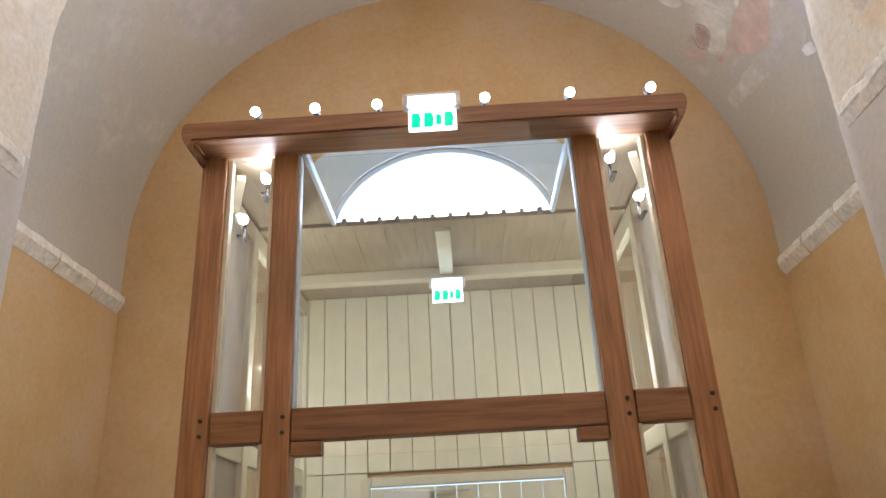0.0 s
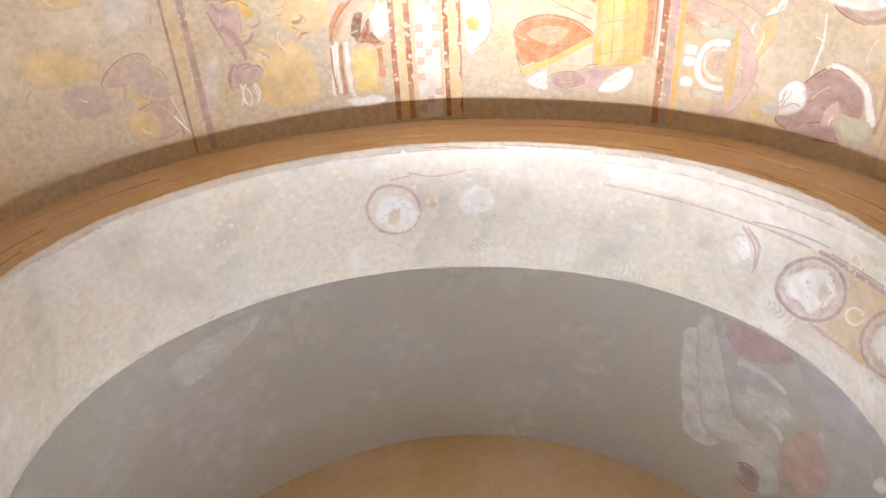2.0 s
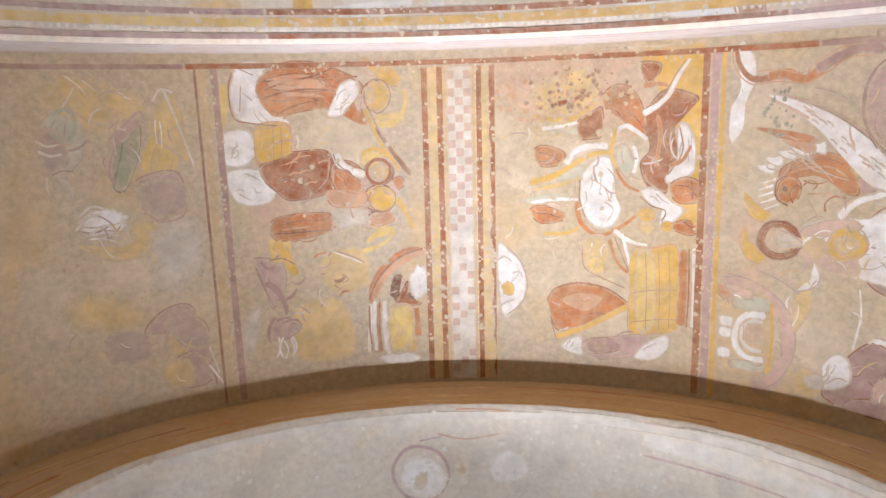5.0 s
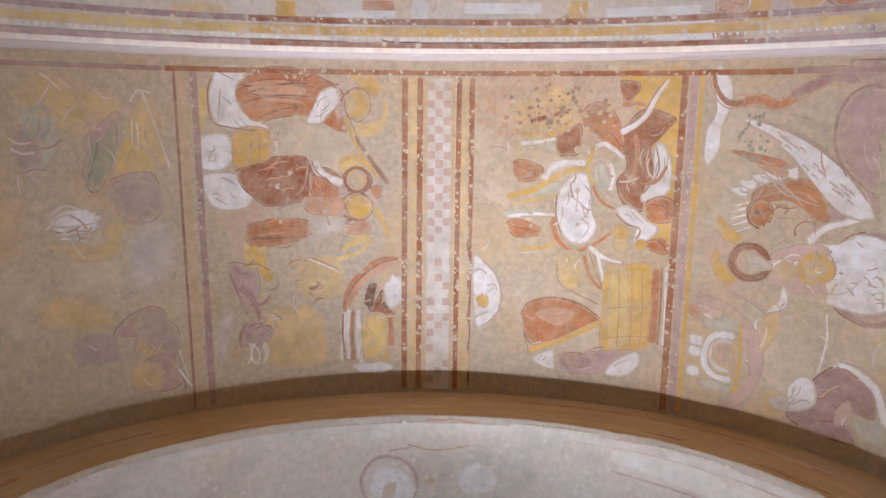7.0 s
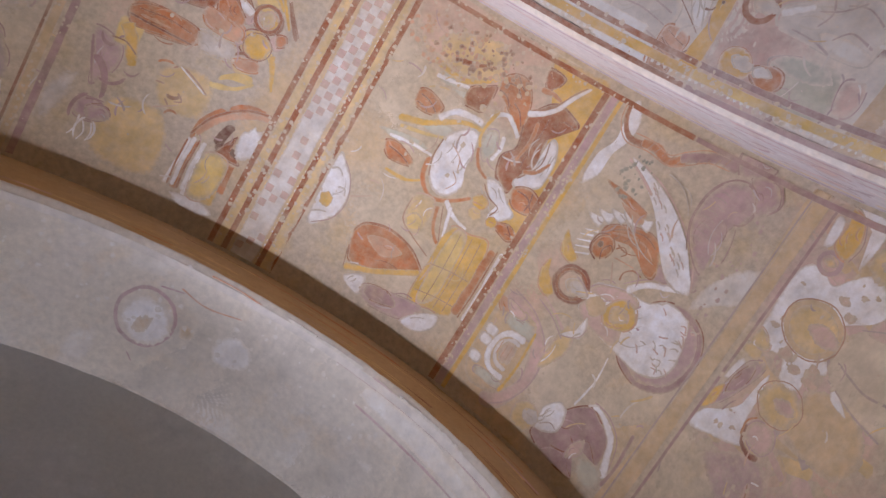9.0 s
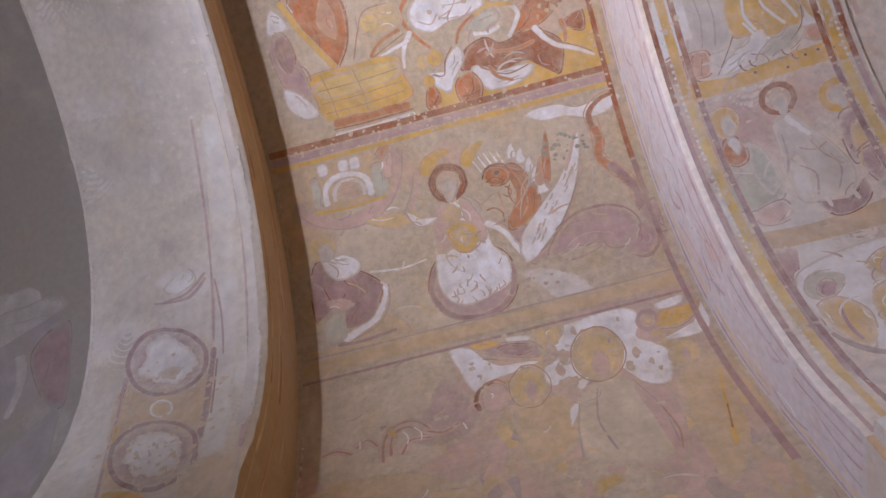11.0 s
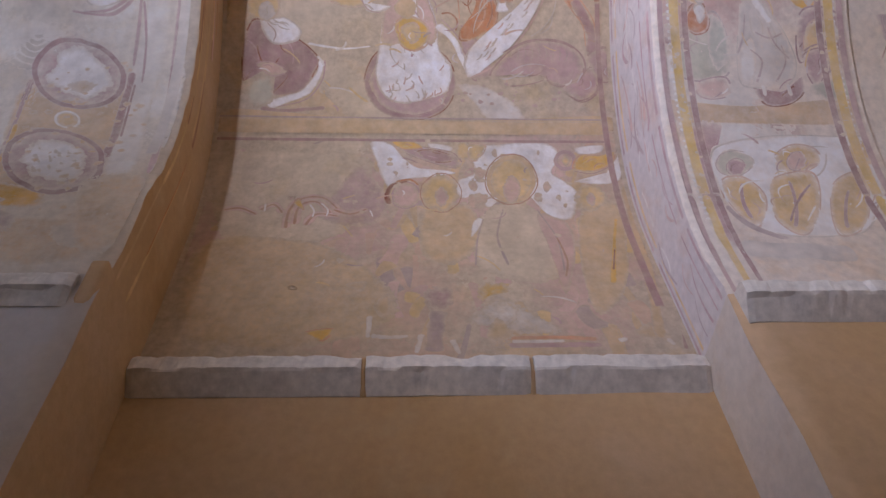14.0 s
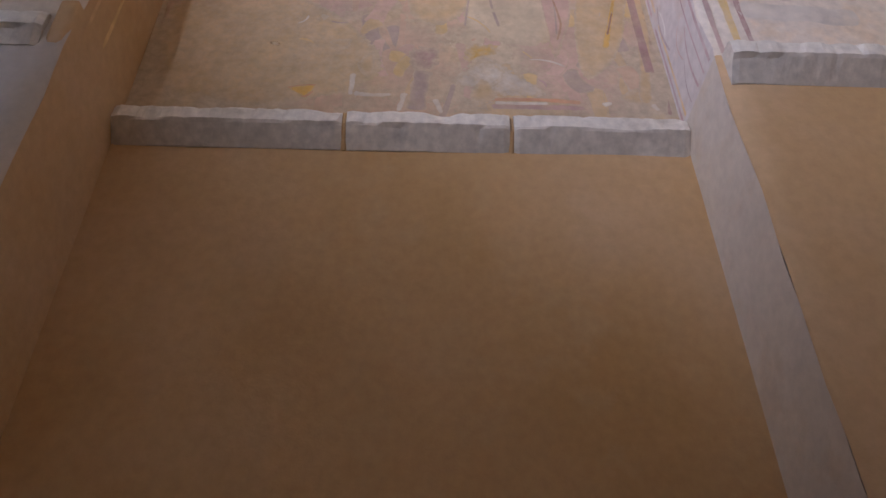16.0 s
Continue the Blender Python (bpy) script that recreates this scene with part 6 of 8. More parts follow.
brush("fold", "dark_terra", 0.01, 0.01, (2.041, 3.462), (2.137, 3.400), (2.277, 3.371), (2.385, 3.403))
brush("fold", "light_terra", 0.014, 0.008, (2.080, 3.451), (2.183, 3.422), (2.304, 3.415), (2.407, 3.467))
brush("scale", "dark_terra", 0.007, 0.007, (2.106, 3.478), (2.131, 3.453), (2.112, 3.426))
brush("scale", "dark_terra", 0.007, 0.007, (2.170, 3.462), (2.195, 3.436), (2.176, 3.409))
brush("scale", "dark_terra", 0.007, 0.007, (2.242, 3.452), (2.267, 3.427), (2.248, 3.399))
brush("scale", "dark_terra", 0.007, 0.007, (2.314, 3.469), (2.339, 3.444), (2.320, 3.416))
field("shape", "terracotta", (2.058, 3.629), (2.006, 3.581), (2.024, 3.501), (2.095, 3.471), (2.148, 3.520), (2.130, 3.599))
brush("contour", "dark_red", 0.011, 0.011, (2.081, 3.637), (2.005, 3.594), (2.008, 3.501), (2.079, 3.464))
brush("contour", "dark_red", 0.009, 0.009, (2.105, 3.624), (2.084, 3.564), (2.117, 3.519), (2.155, 3.547))
oval("shape", "dark_brown", 2.054, 3.543, 0.020, 0.020, 83)
brush("spike", "white", 0.018, 0.006, (2.027, 3.628), (1.981, 3.646), (1.934, 3.665))
brush("spike", "white", 0.018, 0.006, (2.005, 3.594), (1.959, 3.612), (1.912, 3.629))
brush("spike", "white", 0.018, 0.006, (1.991, 3.560), (1.944, 3.578), (1.898, 3.593))
brush("spike", "white", 0.018, 0.006, (1.988, 3.523), (1.942, 3.541), (1.896, 3.555))
brush("spike", "white", 0.018, 0.006, (2.001, 3.487), (1.954, 3.505), (1.908, 3.516))
brush("curl", "dark_terra", 0.012, 0.008, (2.156, 3.521), (2.197, 3.489), (2.236, 3.511), (2.211, 3.543))
brush("curl", "dark_terra", 0.014, 0.01, (2.295, 3.658), (2.288, 3.612), (2.338, 3.568), (2.411, 3.578))
field("mane", "white", (1.986, 3.467), (1.903, 3.446), (1.874, 3.415), (1.942, 3.411), (1.989, 3.393))
field("mane", "white", (2.034, 3.422), (1.950, 3.402), (1.921, 3.370), (1.990, 3.367), (2.037, 3.349))
field("mane", "white", (2.106, 3.385), (2.021, 3.365), (1.991, 3.333), (2.061, 3.330), (2.108, 3.312))
field("mane", "white", (2.185, 3.363), (2.099, 3.342), (2.069, 3.310), (2.140, 3.307), (2.188, 3.290))
field("mane", "white", (2.274, 3.348), (2.187, 3.326), (2.156, 3.295), (2.228, 3.292), (2.276, 3.275))
field("spike", "terracotta", (2.187, 3.303), (2.024, 3.268), (1.857, 3.206), (2.025, 3.221), (2.205, 3.258))
field("spike", "light_terra", (2.186, 3.343), (2.085, 3.311), (2.031, 3.275), (2.211, 3.298))
field("wing", "white", (2.663, 3.533), (2.530, 3.500), (2.359, 3.353), (2.191, 3.194), (2.010, 3.087), (1.916, 3.021), (2.078, 3.057), (2.286, 3.134), (2.506, 3.264), (2.660, 3.404), (2.734, 3.492))
brush("feather", "wash_pink", 0.006, 0.012, (2.546, 3.423), (2.530, 3.406), (2.501, 3.391))
brush("feather", "wash_grey", 0.006, 0.012, (2.610, 3.462), (2.594, 3.445), (2.565, 3.430))
brush("feather", "wash_grey", 0.006, 0.012, (2.425, 3.320), (2.410, 3.303), (2.381, 3.288))
brush("feather", "wash_pink", 0.006, 0.012, (2.184, 3.146), (2.169, 3.129), (2.142, 3.114))
brush("feather", "wash_grey", 0.006, 0.012, (2.330, 3.296), (2.315, 3.279), (2.287, 3.264))
brush("feather", "wash_grey", 0.006, 0.012, (2.307, 3.204), (2.291, 3.186), (2.264, 3.171))
brush("feather", "wash_pink", 0.006, 0.012, (2.433, 3.319), (2.417, 3.302), (2.389, 3.287))
brush("feather", "wash_grey", 0.006, 0.012, (2.518, 3.387), (2.502, 3.370), (2.474, 3.355))
brush("feather", "wash_grey", 0.006, 0.012, (2.435, 3.328), (2.419, 3.311), (2.391, 3.296))
brush("feather", "wash_pink", 0.006, 0.012, (2.390, 3.343), (2.374, 3.325), (2.346, 3.310))
brush("feather", "wash_grey", 0.006, 0.012, (2.589, 3.426), (2.573, 3.409), (2.544, 3.394))
brush("feather", "wash_grey", 0.006, 0.012, (2.391, 3.285), (2.376, 3.267), (2.348, 3.253))
brush("feather", "wash_pink", 0.006, 0.012, (2.518, 3.412), (2.502, 3.395), (2.474, 3.380))
brush("feather", "wash_grey", 0.006, 0.012, (2.169, 3.125), (2.154, 3.108), (2.126, 3.093))
brush("feather", "wash_grey", 0.006, 0.012, (2.180, 3.110), (2.165, 3.093), (2.138, 3.078))
brush("feather", "wash_pink", 0.006, 0.012, (2.226, 3.168), (2.210, 3.151), (2.183, 3.136))
brush("feather", "wash_grey", 0.006, 0.012, (2.222, 3.194), (2.206, 3.177), (2.179, 3.162))
brush("feather", "wash_grey", 0.006, 0.012, (2.562, 3.385), (2.546, 3.368), (2.517, 3.353))
brush("feather", "wash_pink", 0.006, 0.012, (2.611, 3.413), (2.594, 3.396), (2.566, 3.381))
brush("feather", "wash_grey", 0.006, 0.012, (2.495, 3.376), (2.479, 3.359), (2.451, 3.344))
brush("feather", "wash_grey", 0.006, 0.012, (2.202, 3.146), (2.186, 3.128), (2.159, 3.113))
brush("feather", "wash_pink", 0.006, 0.012, (2.267, 3.195), (2.252, 3.177), (2.224, 3.162))
brush("contour", "pink", 0.014, 0.01, (2.742, 3.505), (2.637, 3.354), (2.446, 3.211), (2.227, 3.096), (2.012, 3.033))
brush("wing", "pink", 0.02, 0.02, (2.165, 3.159), (2.010, 3.083), (1.908, 3.044))
field("ground", "white", (1.720, 3.305), (1.711, 3.119), (1.766, 2.987), (1.735, 2.782), (1.774, 2.733), (1.846, 2.839), (1.850, 2.957), (1.801, 3.073), (1.789, 3.224))
brush("tail", "dark_terra", 0.025, 0.045, (1.728, 2.762), (1.755, 2.865), (1.835, 2.943), (1.950, 2.935))
brush("tail", "terracotta", 0.05, 0.065, (1.919, 2.934), (2.016, 2.919), (2.132, 2.953), (2.226, 2.900))
brush("tail", "mauve", 0.065, 0.075, (2.185, 2.910), (2.296, 2.852), (2.408, 2.809), (2.545, 2.816))
brush("contour", "light_terra", 0.009, 0.009, (1.706, 2.761), (1.732, 2.884), (1.827, 2.969), (1.976, 2.960), (2.143, 2.974), (2.257, 2.916), (2.357, 2.858), (2.502, 2.845))
brush("contour", "light_terra", 0.008, 0.008, (1.851, 2.903), (1.978, 2.897), (2.114, 2.919), (2.203, 2.858), (2.327, 2.795), (2.484, 2.784))
brush("scale", "wash_terra", 0.006, 0.006, (1.976, 2.944), (1.993, 2.898))
brush("scale", "wash_terra", 0.006, 0.006, (2.027, 2.947), (2.044, 2.901))
brush("scale", "wash_terra", 0.006, 0.006, (2.077, 2.950), (2.094, 2.904))
brush("scale", "wash_terra", 0.006, 0.006, (2.128, 2.953), (2.146, 2.908))
brush("scale", "wash_terra", 0.006, 0.006, (2.180, 2.957), (2.197, 2.911))
brush("scale", "wash_terra", 0.006, 0.006, (2.233, 2.931), (2.250, 2.885))
brush("scale", "wash_terra", 0.006, 0.006, (2.286, 2.905), (2.304, 2.860))
brush("scale", "wash_terra", 0.006, 0.006, (2.340, 2.879), (2.358, 2.835))
brush("scale", "wash_terra", 0.006, 0.006, (2.394, 2.854), (2.412, 2.810))
brush("scale", "wash_terra", 0.006, 0.006, (2.449, 2.830), (2.467, 2.785))
field("body", "light_mauve", (2.721, 3.392), (2.547, 3.283), (2.469, 3.147), (2.476, 2.983), (2.555, 2.883), (2.684, 2.864), (2.784, 2.933), (2.771, 3.044), (2.716, 3.103), (2.710, 3.247))
brush("contour", "mauve", 0.012, 0.012, (2.554, 3.316), (2.465, 3.163), (2.468, 2.983), (2.564, 2.871), (2.701, 2.859), (2.793, 2.934), (2.779, 3.048), (2.709, 3.079))
brush("fold", "wash_mauve", 0.007, 0.005, (2.524, 3.233), (2.550, 3.225), (2.600, 3.235))
brush("fold", "wash_mauve", 0.007, 0.005, (2.522, 3.193), (2.551, 3.186), (2.601, 3.196))
brush("fold", "wash_mauve", 0.007, 0.005, (2.519, 3.154), (2.553, 3.147), (2.603, 3.157))
brush("fold", "wash_mauve", 0.007, 0.005, (2.516, 3.115), (2.554, 3.108), (2.605, 3.119))
brush("fold", "wash_mauve", 0.007, 0.005, (2.514, 3.075), (2.556, 3.069), (2.606, 3.080))
brush("fold", "wash_mauve", 0.007, 0.005, (2.520, 3.036), (2.558, 3.030), (2.608, 3.041))
brush("fold", "wash_mauve", 0.007, 0.005, (2.525, 2.998), (2.559, 2.991), (2.609, 3.002))
brush("fold", "wash_mauve", 0.007, 0.005, (2.531, 2.959), (2.561, 2.952), (2.611, 2.963))
brush("fold", "wash_mauve", 0.007, 0.005, (2.537, 2.920), (2.562, 2.913), (2.613, 2.924))
field("body", "light_mauve", (2.799, 2.992), (2.734, 2.895), (2.643, 2.820), (2.730, 2.779), (2.834, 2.798), (2.901, 2.889), (2.862, 2.955))
brush("contour", "mauve", 0.011, 0.011, (2.608, 2.836), (2.696, 2.781), (2.817, 2.783), (2.910, 2.878), (2.862, 2.961))
field("body", "light_mauve", (2.566, 2.838), (2.510, 2.757), (2.521, 2.683), (2.641, 2.670), (2.751, 2.717), (2.748, 2.781), (2.660, 2.822))
brush("contour", "mauve", 0.011, 0.011, (2.565, 2.845), (2.502, 2.756), (2.522, 2.669))
field("robe", "mauve", (2.428, 4.729), (2.345, 4.680), (2.421, 4.588), (2.484, 4.443), (2.613, 4.330), (2.721, 4.354), (2.847, 4.408), (2.894, 4.512), (2.874, 4.569), (2.740, 4.498), (2.669, 4.582), (2.706, 4.688), (2.781, 4.734), (2.570, 4.750))
field("robe", "pink", (2.657, 4.671), (2.644, 4.583), (2.706, 4.502), (2.745, 4.580))
field("sleeve", "white", (2.362, 4.660), (2.341, 4.574), (2.343, 4.509), (2.419, 4.434), (2.492, 4.453), (2.511, 4.587))
brush("fold", "wash_mauve", 0.008, 0.008, (2.371, 4.621), (2.438, 4.572), (2.495, 4.581))
oval("halo", "pale_ochre", 2.259, 4.642, 0.104, 0.090, 170)
oval("shape", "pale_grey", 2.299, 4.622, 0.068, 0.048, 176)
brush("robe", "white", 0.03, 0.07, (2.622, 4.317), (2.722, 4.329), (2.856, 4.395), (2.920, 4.511), (2.968, 4.595))
brush("contour", "light_mauve", 0.009, 0.009, (2.622, 4.298), (2.766, 4.309), (2.909, 4.388), (2.971, 4.540))
brush("ground", "mauve", 0.03, 0.03, (2.984, 4.631), (2.999, 4.508), (2.975, 4.288))
field("ground", "pale_green", (2.803, 4.708), (2.745, 4.586), (2.939, 4.572), (2.964, 4.687))
field("ground", "wash_white", (2.781, 3.577), (2.807, 3.398), (2.937, 3.250), (3.073, 3.210), (3.082, 3.387), (2.925, 3.485))
brush("line", "white", 0.02, 0.01, (2.510, 4.395), (2.543, 4.203), (2.524, 4.048))
field("ground", "wash_ochre", (2.994, 4.783), (3.059, 4.200), (3.073, 3.556), (3.017, 2.709), (3.145, 2.692), (3.174, 3.714), (3.127, 4.779))
scene_is("throne_scene", BAY)
field("patch", "wash_cream", (3.340, 4.781), (3.351, 4.084), (3.617, 4.048), (4.096, 4.167), (4.195, 4.621), (3.780, 4.799))
field("patch", "wash_ochre", (4.153, 4.781), (4.150, 4.268), (4.509, 3.899), (4.782, 4.030), (4.795, 4.708))
field("patch", "light_mauve", (3.422, 4.082), (3.769, 3.933), (3.983, 4.011), (3.985, 4.173), (3.878, 4.287), (3.619, 4.190))
brush("sketch", "pink", 0.06, 0.04, (4.015, 4.423), (3.838, 4.420), (3.733, 4.365), (3.732, 4.255), (3.866, 4.165))
brush("sketch", "wash_terra", 0.018, 0.01, (4.015, 4.423), (3.838, 4.420), (3.733, 4.365), (3.732, 4.255), (3.866, 4.165))
brush("sketch", "pink", 0.06, 0.04, (3.976, 4.387), (3.806, 4.374), (3.763, 4.294), (3.877, 4.211))
brush("sketch", "wash_terra", 0.018, 0.01, (3.976, 4.387), (3.806, 4.374), (3.763, 4.294), (3.877, 4.211))
brush("sketch", "pink", 0.06, 0.04, (3.839, 4.562), (3.786, 4.499), (3.870, 4.450))
brush("sketch", "wash_terra", 0.018, 0.01, (3.839, 4.562), (3.786, 4.499), (3.870, 4.450))
brush("sketch", "pink", 0.06, 0.04, (3.835, 4.207), (3.876, 4.123), (3.822, 4.043))
brush("sketch", "wash_terra", 0.018, 0.01, (3.835, 4.207), (3.876, 4.123), (3.822, 4.043))
brush("sketch", "pink", 0.06, 0.04, (3.842, 4.737), (3.820, 4.659), (3.882, 4.571))
brush("sketch", "wash_terra", 0.018, 0.01, (3.842, 4.737), (3.820, 4.659), (3.882, 4.571))
brush("sketch", "pink", 0.06, 0.04, (3.987, 4.333), (3.878, 4.287), (3.898, 4.177))
brush("sketch", "wash_terra", 0.018, 0.01, (3.987, 4.333), (3.878, 4.287), (3.898, 4.177))
brush("sketch", "white", 0.012, 0.008, (3.784, 4.326), (3.847, 4.300), (3.911, 4.306))
brush("sketch", "white", 0.012, 0.008, (3.773, 4.272), (3.835, 4.235), (3.899, 4.237))
brush("sketch", "white", 0.012, 0.008, (3.777, 4.541), (3.855, 4.538))
brush("sketch", "white", 0.012, 0.008, (3.833, 4.029), (3.902, 4.013))
field("robe", "wash_ochre", (3.830, 3.766), (3.765, 3.624), (3.827, 3.514), (4.145, 3.505), (4.315, 3.647), (4.233, 3.785))
field("robe", "wash_cream", (3.826, 3.452), (3.719, 3.323), (3.823, 3.203), (4.087, 3.135), (4.378, 3.144), (4.433, 3.280), (4.363, 3.523), (4.090, 3.523))
field("robe", "wash_pink", (3.866, 3.207), (3.918, 3.073), (4.186, 3.057), (4.509, 3.158), (4.354, 3.178), (4.143, 3.189))
field("robe", "wash_ochre", (3.809, 2.974), (3.754, 2.793), (4.140, 2.803), (4.509, 2.907), (4.653, 3.050), (4.354, 3.063))
field("patch", "white", (3.235, 4.045), (3.251, 3.938), (3.371, 3.866), (3.456, 3.784), (3.473, 3.644), (3.502, 3.598), (3.534, 3.756), (3.555, 3.860), (3.636, 3.934), (3.498, 3.988))
field("patch", "white", (3.248, 3.741), (3.264, 3.621), (3.310, 3.611), (3.331, 3.694))
field("patch", "white", (3.290, 3.502), (3.240, 3.307), (3.245, 3.088), (3.367, 3.050), (3.484, 3.096), (3.582, 3.011), (3.694, 2.983), (3.896, 3.048), (3.854, 3.156), (3.687, 3.208), (3.607, 3.329), (3.804, 3.439), (3.691, 3.490), (3.712, 3.577), (3.571, 3.600), (3.491, 3.504))
field("patch", "white", (3.562, 2.991), (3.540, 2.864), (3.450, 2.775), (3.285, 2.694), (3.400, 2.702), (3.558, 2.753), (3.590, 2.864))
field("patch", "white", (3.271, 2.950), (3.249, 2.801), (3.316, 2.820), (3.327, 2.937))
field("patch", "white", (4.091, 3.544), (3.934, 3.525), (3.890, 3.473), (4.000, 3.501))
field("wing", "light_mauve", (3.260, 3.908), (3.267, 3.804), (3.320, 3.611), (3.424, 3.560), (3.453, 3.614), (3.389, 3.760), (3.324, 3.860))
field("wing", "mauve", (3.314, 3.795), (3.303, 3.700), (3.367, 3.594), (3.406, 3.643), (3.388, 3.743))
field("wing", "ochre", (3.224, 3.938), (3.240, 3.804), (3.285, 3.765), (3.296, 3.872))
oval("shape", "pale_ochre", 3.310, 3.551, 0.075, 0.042, 3)
field("wing", "pale_ochre", (3.253, 3.519), (3.261, 3.429), (3.384, 3.476), (3.375, 3.523))
field("flake", "wash_warm", (3.467, 3.509), (3.438, 3.470), (3.478, 3.430), (3.541, 3.454), (3.570, 3.493))
field("flake", "wash_warm", (3.590, 3.538), (3.537, 3.509), (3.599, 3.486), (3.664, 3.497), (3.641, 3.528))
field("flake", "wash_warm", (3.672, 3.495), (3.670, 3.463), (3.681, 3.434), (3.765, 3.453), (3.758, 3.480))
field("flake", "wash_warm", (3.662, 3.201), (3.649, 3.185), (3.674, 3.160), (3.753, 3.174), (3.733, 3.210))
field("flake", "wash_warm", (3.314, 3.405), (3.285, 3.384), (3.319, 3.372), (3.366, 3.377), (3.354, 3.396))
field("flake", "wash_warm", (3.399, 3.226), (3.396, 3.222), (3.403, 3.203), (3.431, 3.215), (3.420, 3.231))
field("flake", "wash_warm", (3.590, 3.153), (3.553, 3.128), (3.597, 3.101), (3.656, 3.125), (3.655, 3.148))
field("flake", "wash_warm", (3.696, 3.098), (3.668, 3.074), (3.700, 3.067), (3.744, 3.074), (3.723, 3.087))
field("flake", "wash_warm", (3.336, 3.337), (3.334, 3.319), (3.339, 3.310), (3.370, 3.314), (3.363, 3.327))
field("flake", "wash_warm", (3.373, 3.960), (3.364, 3.938), (3.377, 3.917), (3.401, 3.929), (3.397, 3.945))
field("flake", "wash_warm", (3.411, 3.854), (3.387, 3.850), (3.415, 3.835), (3.446, 3.843), (3.429, 3.856))
field("flake", "wash_warm", (3.489, 3.926), (3.470, 3.908), (3.493, 3.892), (3.529, 3.901), (3.508, 3.913))
field("flake", "wash_warm", (3.293, 3.159), (3.292, 3.154), (3.298, 3.142), (3.335, 3.148), (3.333, 3.165))
field("flake", "wash_warm", (3.760, 3.065), (3.757, 3.055), (3.763, 3.035), (3.802, 3.053), (3.798, 3.065))
field("flake", "wash_warm", (3.722, 3.545), (3.663, 3.520), (3.732, 3.490), (3.822, 3.511), (3.804, 3.541))
oval("halo", "pale_ochre", 3.550, 3.311, 0.225, 0.134, 6)
ring("halo", "wash_ochre", 3.549, 3.311, 0.215, 0.128, 7, 0.8, 0, 360)
ring("halo", "wash_terra", 3.550, 3.311, 0.230, 0.137, 6, 0.95, 0, 360)
field("shape", "wash_pink", (3.597, 3.358), (3.497, 3.307), (3.586, 3.263), (3.719, 3.285), (3.771, 3.327), (3.709, 3.359))
brush("line", "wash_mauve", 0.008, 0.01, (3.826, 3.458), (4.090, 3.512), (4.315, 3.540))
brush("line", "wash_mauve", 0.008, 0.01, (3.812, 3.202), (4.087, 3.135), (4.354, 3.140))
brush("fold", "wash_mauve", 0.01, 0.016, (3.814, 3.372), (4.089, 3.420), (4.314, 3.391))
brush("fold", "wash_terra", 0.012, 0.012, (4.087, 3.135), (4.272, 3.115), (4.394, 3.142))
field("shape", "pink", (3.691, 3.928), (3.575, 3.872), (3.614, 3.797), (3.756, 3.787), (3.820, 3.849), (3.789, 3.910))
brush("shape", "dark_red", 0.035, 0.02, (3.779, 3.933), (3.692, 3.950), (3.606, 3.923), (3.565, 3.843))
brush("shape", "terracotta", 0.02, 0.01, (3.575, 3.906), (3.555, 3.834), (3.604, 3.786))
oval("halo", "pale_ochre", 3.675, 3.678, 0.173, 0.103, 3)
ring("halo", "wash_terra", 3.675, 3.678, 0.179, 0.105, 3, 0.95, 0, 360)
field("shape", "wash_pink", (3.689, 3.712), (3.602, 3.676), (3.682, 3.638), (3.786, 3.653), (3.797, 3.692))
oval("halo", "pale_ochre", 3.705, 2.917, 0.137, 0.080, 12)
field("shape", "wash_pink", (3.714, 2.944), (3.652, 2.907), (3.724, 2.888), (3.798, 2.921))
ring("shape", "light_mauve", 3.381, 3.015, 0.092, 0.060, 10, 0.6, 0, 360)
field("shape", "pale_ochre", (3.386, 3.039), (3.328, 3.010), (3.385, 2.985), (3.434, 3.014))
field("wing", "ochre", (3.453, 2.980), (3.337, 2.935), (3.335, 2.822), (3.305, 2.740), (3.411, 2.776), (3.471, 2.874))
brush("contour", "mauve", 0.007, 0.007, (3.473, 2.976), (3.491, 2.876), (3.411, 2.758))
brush("pillar", "ochre", 0.018, 0.03, (3.904, 2.817), (4.185, 2.876), (4.441, 2.941))
brush("stain", "brown", 0.006, 0.012, (4.185, 2.874), (4.346, 2.916))
field("patch", "mauve", (4.480, 3.778), (4.464, 3.655), (4.582, 3.656), (4.638, 3.720), (4.610, 3.771))
brush("patch", "wash_mauve", 0.08, 0.07, (4.617, 3.719), (4.784, 3.739), (4.859, 3.746))
field("patch", "ochre", (4.449, 3.543), (4.434, 3.405), (4.494, 3.399), (4.531, 3.508), (4.568, 3.540))
field("patch", "pale_grey", (4.610, 3.563), (4.509, 3.462), (4.611, 3.341), (4.747, 3.210), (4.766, 3.351), (4.720, 3.484), (4.693, 3.606))
field("patch", "wash_white", (4.617, 3.554), (4.531, 3.465), (4.618, 3.378), (4.720, 3.438))
brush("bar", "light_terra", 0.02, 0.03, (4.785, 3.468), (4.780, 3.261), (4.793, 3.085))
brush("bar", "light_mauve", 0.03, 0.03, (4.823, 3.449), (4.824, 3.223), (4.825, 3.073))
brush("bar", "wash_white", 0.02, 0.02, (4.804, 3.436), (4.802, 3.219))
brush("patch", "wash_white", 0.03, 0.018, (4.770, 3.997), (4.776, 3.919), (4.770, 3.842))
brush("patch", "wash_white", 0.03, 0.018, (4.758, 3.793), (4.809, 3.802), (4.864, 3.817))
brush("patch", "wash_white", 0.03, 0.018, (4.790, 3.672), (4.828, 3.660), (4.871, 3.645))
brush("patch", "wash_white", 0.03, 0.018, (4.788, 2.801), (4.827, 2.778))
